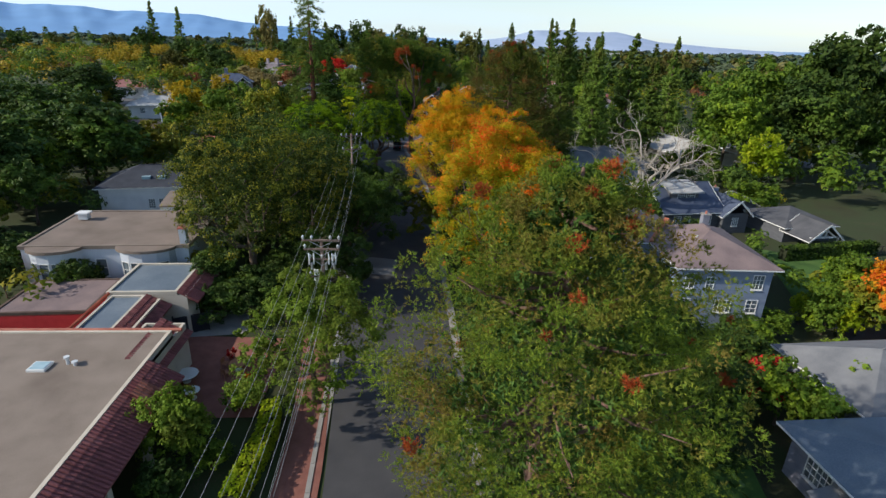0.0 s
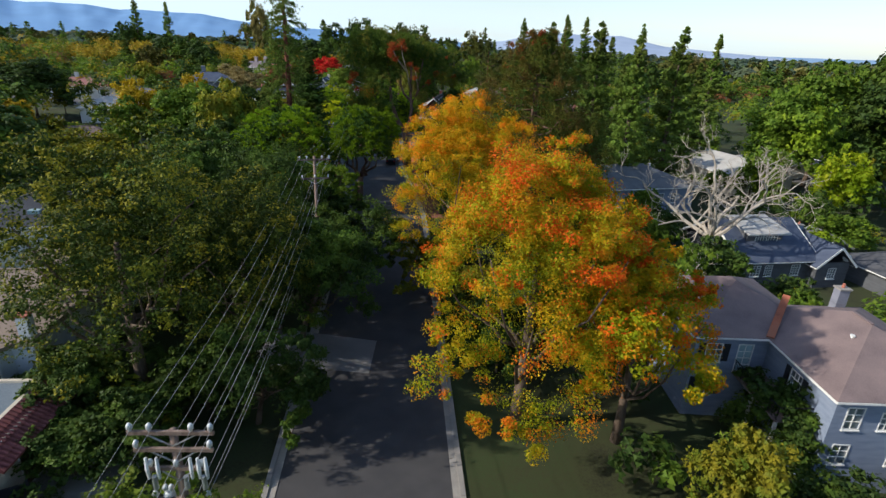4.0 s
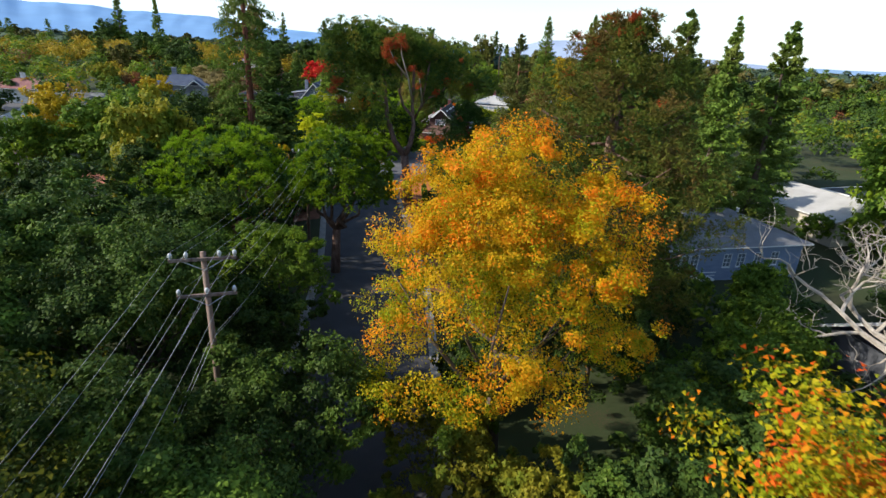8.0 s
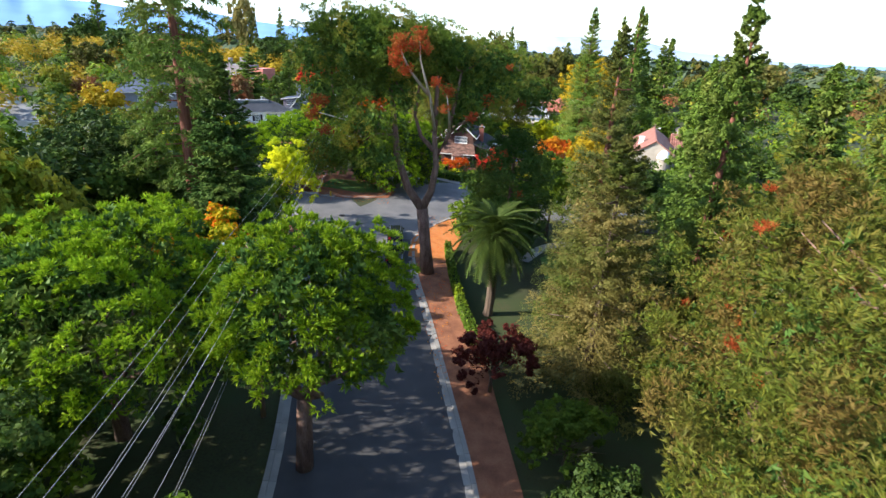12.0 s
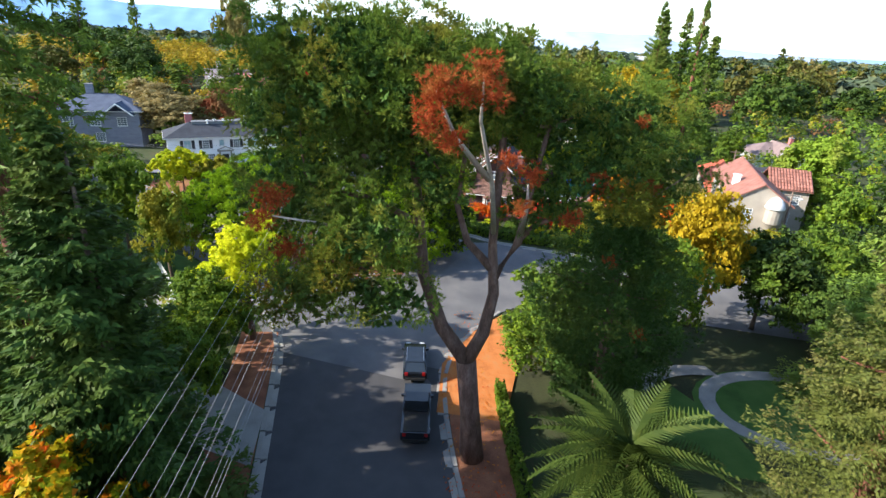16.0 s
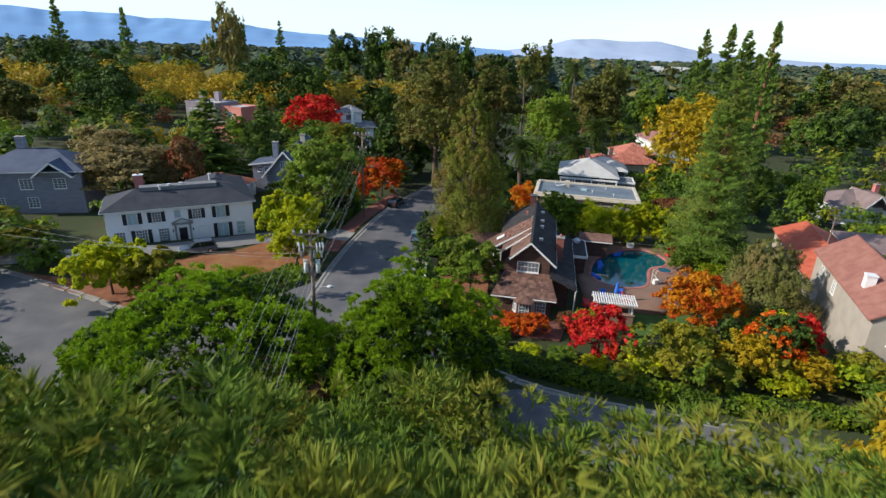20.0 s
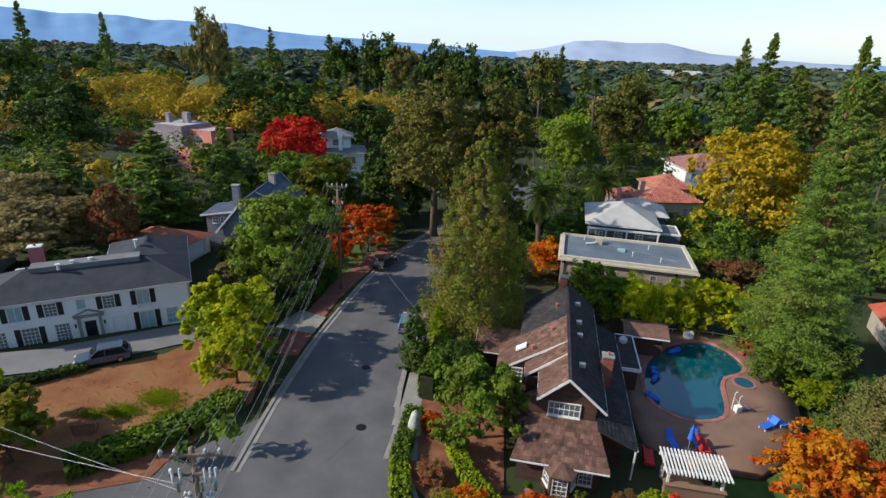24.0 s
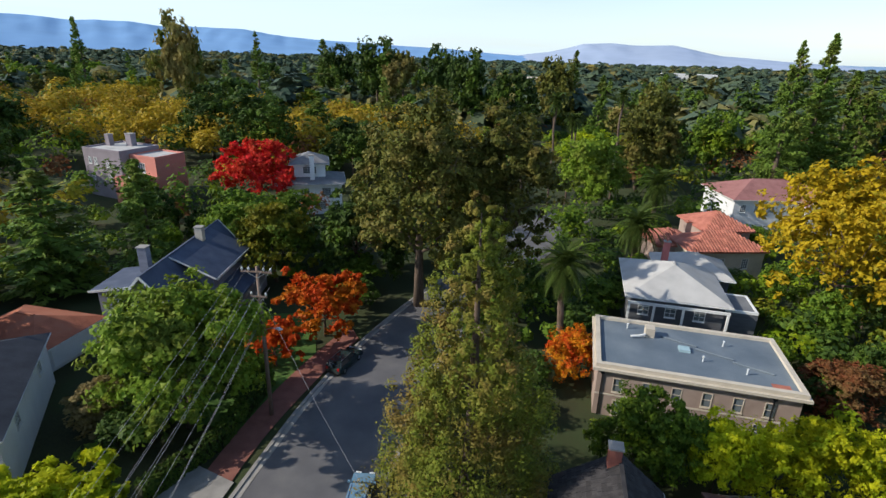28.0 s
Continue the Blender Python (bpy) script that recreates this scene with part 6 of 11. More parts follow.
class House:
    """A house in its own frame: x along the front, y to the back, z up from the ground."""

    def __init__(self, name, x, y, turn, label, z=None, category="house"):
        self.e = thing(name, pose(x, y, G(x, y) if z is None else z, 0, 0, turn), label, category)

    def window(self, m, w, h, cols=3, rows=4, frame="trim", glass="glass", sill=True, label=""):
        key = ("win", round(w, 2), round(h, 2), cols, rows, frame)
        if key not in MESHES:
            MESHES[key] = frame_bars(w, h, cols, rows).mesh("window")
            MESHES[key].materials.append(M[frame])
        wd = part("window", MESHES[key], None, self.e, label, m=m)
        pk = ("pane", round(w, 2), round(h, 2), glass)
        if pk not in MESHES:
            MESHES[pk] = Geo().box(-w / 2, 0.0, 0, w / 2, 0.02, h).mesh("pane")
            MESHES[pk].materials.append(M[glass])
        pane = part("pane", MESHES[pk], None, wd)
        if sill:
            part("sill", Geo().box(-w / 2 - 0.1, -0.16, -0.15, w / 2 + 0.1, 0.02, -0.072), M[frame], wd)
        return wd

    def wall(self, a, b, z0, z1, mat, openings=(), thick=0.22, win=None, gable=0.0):
        """A wall from a to b with its outer face on that line (seen from outside, a is at the left). openings: rows of
        distance from a to the middle, sill height, width, height and options. gable: extra height at the middle."""
        a, b = Vector((*a, 0)), Vector((*b, 0))
        ln = (b - a).length
        ang = math.atan2(b.y - a.y, b.x - a.x)
        base = Matrix.Translation((a.x, a.y, 0)) @ Matrix.Rotation(ang, 4, "Z")
        xs = sorted({0.0, ln, *[o[0] - o[2] / 2 for o in openings], *[o[0] + o[2] / 2 for o in openings]})
        zs = sorted({z0, z1, *[o[1] for o in openings], *[o[1] + o[3] for o in openings]})
        g = Geo()
        for x0, x1 in zip(xs, xs[1:]):
            run = None
            for q0, q1 in zip(zs, zs[1:]):
                cx, cz = (x0 + x1) / 2, (q0 + q1) / 2
                hole = any(abs(cx - o[0]) < o[2] / 2 and o[1] < cz < o[1] + o[3] for o in openings)
                if hole:
                    if run is not None:
                        g.box(x0, 0, run, x1, thick, q0)
                    run = None
                elif run is None:
                    run = q0
            if run is not None:
                g.box(x0, 0, run, x1, thick, z1)
        if gable:
            g.add([(0, 0, z1), (ln, 0, z1), (ln / 2, 0, z1 + gable), (0, thick, z1), (ln, thick, z1), (ln / 2, thick, z1 + gable)], [(0, 1, 2), (5, 4, 3), (0, 3, 4, 1), (1, 4, 5, 2), (2, 5, 3, 0)])
        part("wall", g, M[mat], self.e, m=base)
        for o in openings:
            opt = o[4] if len(o) > 4 else {}
            m = base @ Matrix.Translation((o[0], 0.05, o[1]))
            if opt.get("door"):
                d = part("door", Geo().box(-o[2] / 2, 0.0, 0, o[2] / 2, 0.06, o[3]), M[opt["door"]], self.e, "", m=m)
                for q in range(3):
                    part("door_panel", Geo().box(-o[2] * 0.34, -0.02, 0.2 + q * o[3] * 0.3, o[2] * 0.34, 0.001, 0.05 + (q + 1) * o[3] * 0.3), M[opt["door"]], d)
                part("door_handle", Geo().tube([(o[2] * 0.38, -0.06, 1.0), (o[2] * 0.38, 0.0, 1.0)], 0.03, 6), M["rim"], d)
                part("door_frame", frame_bars(o[2], o[3], 1, 1, 0.1), M["trim"], self.e, m=m)
            else:
                w = self.window(m, o[2], o[3], opt.get("cols", 3), opt.get("rows", 4), opt.get("frame", "trim"), opt.get("glass", "glass"))
            if opt.get("shut"):
                sw = 0.5
                for s in (-1, 1):
                    sh = part("shutter", Geo().box(-sw / 2, -0.05, 0, sw / 2, -0.003, o[3] + 0.05), M["shutter"], self.e, "black louvred shutter", m=base @ Matrix.Translation((o[0] + s * (o[2] / 2 + 0.09 + sw / 2), 0, o[1])))
                    part("slats", Geo().box(-sw * 0.36, -0.07, 0.12, sw * 0.36, -0.049, o[3] * 0.46).box(-sw * 0.36, -0.07, o[3] * 0.54, sw * 0.36, -0.049, o[3] - 0.07), M["shutter"], sh)

    def block(self, x0, y0, x1, y1, z1, mat, s=(), e=(), n=(), w=(), z0=-0.4, gs=0.0, ge=0.0, gn=0.0, gw=0.0):
        """Four walls. s: front, e: right, n: back, w: left; g*: their gables."""
        k = 0.22
        self.wall((x0, y0), (x1, y0), z0, z1, mat, s, gable=gs)
        self.wall((x1, y0 + k), (x1, y1 - k), z0, z1, mat, e, gable=ge)
        self.wall((x1, y1), (x0, y1), z0, z1, mat, n, gable=gn)
        self.wall((x0, y1 - k), (x0, y0 + k), z0, z1, mat, w, gable=gw)
        part("floor_slab", Geo().box(x0 + k, y0 + k, -0.3, x1 - k, y1 - k, -0.02), M["concrete"], self.e)

    def roof(self, polys, mat, thick=0.18, name="roof", label=""):
        g = Geo()
        for p in polys:
            g.slab(p, thick)
        return part(name, g, M[mat], self.e, label)

    def hip(self, x0, y0, x1, y1, z, rise, mat, over=0.5, gutter="trim", ridge=None):
        x0, y0, x1, y1 = x0 - over, y0 - over, x1 + over, y1 + over
        if x1 - x0 >= y1 - y0:
            k = (y1 - y0) / 2 if ridge is None else ridge
            a, b = (x0 + k, (y0 + y1) / 2, z + rise), (x1 - k, (y0 + y1) / 2, z + rise)
            polys = [[(x0, y0, z), (x1, y0, z), b, a], [(x1, y0, z), (x1, y1, z), b], [(x1, y1, z), (x0, y1, z), a, b], [(x0, y1, z), (x0, y0, z), a]]
        else:
            k = (x1 - x0) / 2 if ridge is None else ridge
            a, b = ((x0 + x1) / 2, y0 + k, z + rise), ((x0 + x1) / 2, y1 - k, z + rise)
            polys = [[(x0, y0, z), (x1, y0, z), a], [(x1, y0, z), (x1, y1, z), b, a], [(x1, y1, z), (x0, y1, z), b], [(x0, y1, z), (x0, y0, z), a, b]]
        self.roof(polys, mat)
        if (a[0] - b[0]) ** 2 + (a[1] - b[1]) ** 2 > 0.5:
            part("ridge_cap", Geo().beam((a[0], a[1], a[2] + 0.03), (b[0], b[1], b[2] + 0.03), 0.26, 0.06), M[mat], self.e)
        if gutter:
            self.gutter([(x0, y0), (x1, y0), (x1, y1), (x0, y1)], z, gutter)
        return polys

    def gutter(self, ring, z, mat="trim", closed=True):
        pts = list(ring) + ([ring[0]] if closed else [])
        for (ax, ay), (bx, by) in zip(pts, pts[1:]):
            part("gutter", Geo().beam((ax, ay, z - 0.12), (bx, by, z - 0.12), 0.1, 0.13), M[mat], self.e)

    def gable(self, x0, y0, x1, y1, z, rise, mat, axis="y", over=0.45, ends=0.4, barge="trim", brackets=True):
        """A gable roof with its ridge along the axis, with barge boards at the ends."""
        if axis == "y":
            xm, ya, yb = (x0 + x1) / 2, y0 - ends, y1 + ends
            dz = rise * over / ((x1 - x0) / 2)
            l, r = (x0 - over, z - dz), (x1 + over, z - dz)
            polys = [[(l[0], ya, l[1]), (xm, ya, z + rise), (xm, yb, z + rise), (l[0], yb, l[1])][::-1], [(xm, ya, z + rise), (r[0], ya, r[1]), (r[0], yb, r[1]), (xm, yb, z + rise)][::-1]]
            boards = [((l[0], q, l[1] - 0.06), (xm, q, z + rise - 0.06)) for q in (ya - 0.03, yb + 0.03)] + [((r[0], q, r[1] - 0.06), (xm, q, z + rise - 0.06)) for q in (ya - 0.03, yb + 0.03)]
            cap = ((xm, ya, z + rise + 0.02), (xm, yb, z + rise + 0.02))
            eaves = [((l[0], ya), (l[0], yb), l[1]), ((r[0], ya), (r[0], yb), r[1])]
        else:
            ym, xa, xb = (y0 + y1) / 2, x0 - ends, x1 + ends
            dz = rise * over / ((y1 - y0) / 2)
            l, r = (y0 - over, z - dz), (y1 + over, z - dz)
            polys = [[(xa, l[0], l[1]), (xb, l[0], l[1]), (xb, ym, z + rise), (xa, ym, z + rise)], [(xa, ym, z + rise), (xb, ym, z + rise), (xb, r[0], r[1]), (xa, r[0], r[1])]]
            boards = [((q, l[0], l[1] - 0.06), (q, ym, z + rise - 0.06)) for q in (xa - 0.03, xb + 0.03)] + [((q, r[0], r[1] - 0.06), (q, ym, z + rise - 0.06)) for q in (xa - 0.03, xb + 0.03)]
            cap = ((xa, ym, z + rise + 0.02), (xb, ym, z + rise + 0.02))
            eaves = [((xa, l[0]), (xb, l[0]), l[1]), ((xa, r[0]), (xb, r[0]), r[1])]
        self.roof(polys, mat)
        part("ridge_cap", Geo().beam(*cap, 0.24, 0.06), M[mat], self.e)
        if barge:
            for a, b in boards:
                part("barge_board", Geo().beam(a, b, 0.06, 0.26), M[barge], self.e)
            for a, b, q in eaves:
                part("gutter", Geo().beam((*a, q - 0.12), (*b, q - 0.12), 0.1, 0.12), M[barge], self.e)
        return polys

    def flat(self, x0, y0, x1, y1, z, mat, parapet=0.35, pmat="trim", w=0.25, over=0.0):
        x0, y0, x1, y1 = x0 - over, y0 - over, x1 + over, y1 + over
        part("roof", Geo().box(x0 + w, y0 + w, z - 0.25, x1 - w, y1 - w, z), M[mat], self.e)
        for a, b, c, d in ((x0, y0, x1, y0 + w), (x0, y1 - w, x1, y1), (x0, y0 + w, x0 + w, y1 - w), (x1 - w, y0 + w, x1, y1 - w)):
            part("parapet", Geo().box(a, b, z - 0.3, c, d, z + parapet), M[pmat], self.e)

    def chimney(self, x, y, z0, z1, w=0.8, d=0.7, mat="brick", pots=1, cap="concrete"):
        c = part("chimney", Geo().box(x - w / 2, y - d / 2, z0, x + w / 2, y + d / 2, z1), M[mat], self.e)
        part("chimney_cap", Geo().box(x - w / 2 - 0.08, y - d / 2 - 0.08, z1, x + w / 2 + 0.08, y + d / 2 + 0.08, z1 + 0.12), M[cap], c)
        for i in range(pots):
            u = x + (i - (pots - 1) / 2) * 0.35
            part("chimney_pot", Geo().tube([(u, y, z1 + 0.12), (u, y, z1 + 0.45)], [0.13, 0.1], 8), M["tile_red"], c)

    def pipe(self, x, y, z, h=0.5, r=0.06, mat="metal_grey"):
        part("vent_pipe", Geo().tube([(x, y, z), (x, y, z + h), (x, y, z + h), (x, y, z + h + 0.1)], [r, r, r * 1.7, r * 1.7], 8), M[mat], self.e)

    def tiles(self, quad, mat, dx=0.28, dy=0.42, pieces=0, name="tile"):
        """Barrel tiles over a roof slope: quad is eave left, eave right, top right, top left. The first so many are parts of their own."""
        a, b, c, d = (Vector(p) for p in quad)
        nrm = (b - a).cross(d - a).normalized()
        n_u = max(1, int((b - a).length / dx))
        n_v = max(1, int(max((d - a).length, (c - b).length) / dy))
        key = ("barrel", round(dx, 2), round(dy, 2), mat)
        if key not in MESHES:
            arc = [(-0.46, 0.0), (-0.3, 0.26), (0.0, 0.36), (0.3, 0.26), (0.46, 0.0)]
            MESHES[key] = Geo().add([(u * dx, -0.03, w * dx + 0.03) for u, w in arc] + [(u * dx * 0.85, dy * 1.05, w * dx * 0.85) for u, w in arc], [(i, i + 1, i + 6, i + 5) for i in range(4)] + [(4, 3, 2, 1, 0)]).mesh(name)
            MESHES[key].materials.append(M[mat])
        me = MESHES[key]
        rest, k = Geo(), 0
        vs = [v.co.copy() for v in me.vertices]
        fs = [tuple(p.vertices) for p in me.polygons]
        for j in range(n_v):
            for i in range(n_u):
                u, w = (i + 0.5) / n_u, j / n_v
                p = (a + (b - a) * u) * (1 - w) + (d + (c - d) * u) * w
                # keep the courses inside a tapered slope
                span = ((b - a) * (1 - w) + (c - d) * w).length
                if (i + 0.5) * dx > span:
                    continue
                e = a + (d - a) * w
                x_way = ((b - a) * (1 - w) + (c - d) * w).normalized()
                p = e + x_way * ((i + 0.5) * dx)
                y_way = nrm.cross(x_way)
                m = Matrix((x_way, y_way, nrm)).transposed().to_4x4()
                m.translation = p + nrm * 0.01
                if k < pieces:
                    part(name, me, None, self.e, m=m)
                else:
                    rest.add([m @ q for q in vs], fs)
                k += 1
        if rest.v:
            tagged(part("roof_covering", rest, M[mat], self.e), kind="stuff")

    def shakes(self, quad, mat, dx=0.34, dy=0.34, pieces=0, seed=3):
        """Wood shakes in courses over a slope: eave left, eave right, top right, top left."""
        rng = random.Random(seed)
        a, b, c, d = (Vector(p) for p in quad)
        nrm = (b - a).cross(d - a).normalized()
        n_v = max(1, int((d - a).length / dy))
        rest, k = Geo(), 0
        for j in range(n_v):
            w0, w1 = j / n_v, min(1.0, (j + 1.25) / n_v)
            e0, f0 = a + (d - a) * w0, b + (c - b) * w0
            e1 = a + (d - a) * w1
            span = (f0 - e0).length
            xw = (f0 - e0).normalized()
            x = -rng.random() * dx
            while x < span:
                wd = dx * rng.uniform(0.6, 1.3)
                x0, x1 = max(0.0, x), min(span, x + wd - 0.02)
                x += wd
                if x1 - x0 < 0.05:
                    continue
                t = rng.uniform(0.03, 0.06)
                up = (e1 - e0)
                back = rng.uniform(-0.03, 0.03)
                p0, p1 = e0 + xw * x0 - up.normalized() * (0.03 + back), e0 + xw * x1 - up.normalized() * (0.03 + back)
                v = [p0, p1, p1 + up, p0 + up, p0 + nrm * t, p1 + nrm * t, p1 + up + nrm * 0.012, p0 + up + nrm * 0.012]
                fs = [(4, 5, 6, 7), (0, 1, 5, 4), (1, 2, 6, 5), (3, 0, 4, 7)]
                if k < pieces:
                    part("shingle", Geo().add(v, fs), M[mat], self.e)
                else:
                    rest.add(v, fs)
                k += 1
        if rest.v:
            tagged(part("roof_covering", rest, M[mat], self.e), kind="stuff")


def corners(a, b):
    """Turn of a house whose front runs from a to b."""
    return math.degrees(math.atan2(b[1] - a[1], b[0] - a[0])), math.hypot(b[0] - a[0], b[1] - a[1])


def spanish_house_near():
    h = House("spanish_house", -20.05, 23.2, 4.7, "low mission-style house with tan flat roof and maroon tile eaves", None)
    h.block(-15, -16, -0.4, 16.4, 4.1, "stucco_cream", e=[(20.5, 0.9, 1.2, 1.5), (26, 0.9, 1.2, 1.5)])
    h.flat(-15, -16, -0.6, 16.6, 4.45, "roof_tan", 0.12, "stucco_cream")
    h.tiles([(1.7, -16, 3.1), (1.7, 12.6, 3.1), (-0.55, 12.6, 4.5), (-0.55, -16, 4.5)], "tile_maroon", 0.3, 0.44, 240)
    h.roof([[(1.7, -16, 3.1), (1.7, 12.6, 3.1), (-0.55, 12.6, 4.5), (-0.55, -16, 4.5)]], "tile_maroon", 0.14)
    # raised gablet with paler tiles
    h.roof([[(1.9, 7.4, 3.25), (1.9, 10.0, 3.25), (0.2, 10.0, 4.65), (0.2, 8.8, 4.65)]], "tile_red", 0.1)
    h.tiles([(2.0, 7.4, 3.3), (2.0, 10.0, 3.3), (0.2, 9.8, 4.7), (0.2, 8.6, 4.7)], "tile_red", 0.3, 0.44)
    h.block(-3.6, 12.7, -0.4, 18.6, 4.1, "stucco_cream")
    h.roof([[(0.0, 12.7, 3.2), (0.0, 18.8, 3.2), (-2.3, 18.8, 4.5), (-2.3, 12.7, 4.5)]], "tile_maroon", 0.14)
    h.tiles([(0.05, 12.7, 3.2), (0.05, 18.8, 3.2), (-2.3, 18.8, 4.5), (-2.3, 12.7, 4.5)], "tile_maroon", 0.3, 0.44)
    for u in range(26):
        part("ridge_tile", Geo().tube([(-14.2 + u * 0.55, 16.75, 4.52), (-13.65 + u * 0.55, 16.75, 4.52)], [0.17, 0.15], 7), M["tile_red"], h.e)
    sk = part("skylight", Geo().box(-8.1, 11.2, 4.45, -6.9, 12.3, 4.62), M["trim"], h.e, "pale skylight")
    part("pane", Geo().box(-8.0, 11.3, 4.62, -7.0, 12.2, 4.66), M["glass_pale"], sk)
    for x, y, q in ((-5.9, 12.2, 0.5), (-5.3, 12.0, 0.25), (-9.0, 6.0, 0.9), (-7.2, 5.6, 0.3), (-9.6, 3.2, 0.4)):
        h.pipe(x, y, 4.45, q, 0.12, "ceramic")
    # thin dark bar stands in for the tall pipe's cast shadow
    part("pipe_shadow_bar", Geo().beam((-8.9, 6, 4.52), (-7.2, 5.6, 4.52), 0.06, 0.06), M["dark_iron"], h.e)
    # columns below the eave
    for y in (-2, 2.5, 7, 11.5):
        part("column", Geo().box(1.0, y - 0.22, -0.2, 1.45, y + 0.22, 3.2), M["stucco_cream"], h.e)


def spanish_garage():
    h = House("spanish_garage", -29.8, 39.4, 6.2, "flat-roofed wing with pale roof and maroon tile eaves", None, "building")
    h.block(0, 0, 4.2, 6.2, 3.7, "stucco_cream")
    h.flat(0, 0, 3.0, 6.2, 3.95, "roof_bluegrey", 0.15, "stucco_cream")
    h.roof([[(5.0, 0, 3.0), (5.0, 6.3, 3.0), (3.0, 6.3, 4.1), (3.0, 0, 4.1)]], "tile_maroon", 0.14)
    h.tiles([(5.0, 0, 3.0), (5.0, 6.3, 3.0), (3.0, 6.3, 4.1), (3.0, 0, 4.1)], "tile_maroon", 0.3, 0.44)
    h.block(-0.5, 6.4, 6.4, 13.0, 3.9, "stucco_cream", e=[(3.3, 0.0, 2.6, 2.4, dict(door="wood_brown"))])
    h.flat(-0.5, 6.4, 5.6, 13.0, 4.15, "roof_bluegrey", 0.15, "stucco_cream")
    h.roof([[(7.3, 6.4, 3.2), (7.3, 13.1, 3.2), (5.6, 13.1, 4.3), (5.6, 6.4, 4.3)]], "tile_maroon", 0.14)
    h.tiles([(7.3, 6.4, 3.2), (7.3, 13.1, 3.2), (5.6, 13.1, 4.3), (5.6, 6.4, 4.3)], "tile_maroon", 0.3, 0.44)
    for u in range(22):
        part("ridge_tile", Geo().tube([(-0.3, -0.2 + u * 0.3, 4.15), (-0.3, 0.1 + u * 0.3, 4.15)], [0.16, 0.14], 6), M["tile_orange"], h.e)
    g = House("garden_shed", -40.4, 43.8, 7.6, "low shed with grey roof and red wall", None, "building")
    g.block(0, 0, 8, 7, 2.2, "red_fabric")
    g.flat(0, 0, 8, 7, 2.4, "roof_mauve", 0.08, "wood_brown")


def bay_house():
    turn, ln = corners((-46.2, 56.2), (-29.8, 58.4))
    h = House("bay_window_house", -44.6, 53.4, turn, "white stucco house with bay windows and brown flat roof", None)
    h.block(0, 0, ln, 12, 4.5, "stucco_shade", s=[(7.6, 1.3, 1.0, 1.9, dict(cols=1, rows=2))], z0=-0.6)
    h.flat(0, 0, ln, 12, 4.7, "roof_brownflat", 0.1, "roof_tan", 0.3, 0.15)
    win = dict(cols=1, rows=2)
    # two rounded bays under one wavy roof edge
    for bx, w in ((3.4, 5.0), (12.4, 5.6)):
        pts = [(bx - w / 2 * math.cos(math.pi * k / 6), -1.55 * math.sin(math.pi * k / 6) - 0.02) for k in range(7)]
        for k in range(6):
            span = math.dist(pts[k], pts[k + 1])
            h.wall(pts[k], pts[k + 1], -0.5, 4.4, "stucco_shade", [(span / 2, 1.5, min(1.15, span - 0.3), 1.75, win)] if k in (1, 2, 3, 4) else [])
        rim = [(bx - (w / 2 + 0.25) * math.cos(math.pi * k / 12), -1.85 * math.sin(math.pi * k / 12), 4.72) for k in range(13)]
        h.roof([rim], "roof_brownflat", 0.3)
    h.chimney(ln - 0.5, 0.6, 3.5, 6.4, 0.7, 0.7, "stucco_shade", 1, "tile_red")
    part("roof_vent", Geo().box(1.6, 8.4, 4.8, 2.6, 9.2, 5.5).box(1.4, 8.2, 5.5, 2.8, 9.4, 5.65), M["stucco_white"], h.e)
    h.block(9.5, 12.05, 16, 16, 5.3, "stucco_shade")
    h.roof([[(9.3, 12, 5.4), (16.2, 12, 5.4), (16.2, 16.2, 6.2), (9.3, 16.2, 6.2)]], "roof_brownflat", 0.2)


def dark_roof_house_left():
    turn, ln = corners((-51.8, 78.5), (-38.7, 82.1))
    h = House("white_house", -50.2, 75.0, turn, "white house with dark blue-black roof, half hidden by trees", None)
    h.block(0, 0, ln, 9, 4.7, "stucco_white", s=[(6.6, 1.6, 0.8, 1.3), (8.0, 1.6, 0.8, 1.3), (11, 1.6, 0.8, 1.3), (12.3, 1.6, 0.8, 1.3)])
    h.hip(0, 0, ln, 9, 4.8, 2.2, "roof_dark")
    for u in (5.5, 7.5, 10.5):
        part("skylight", Geo().box(u, 1.2, 5.55, u + 1.1, 1.9, 5.95), M["glass_pale"], h.e, "pale skylight")


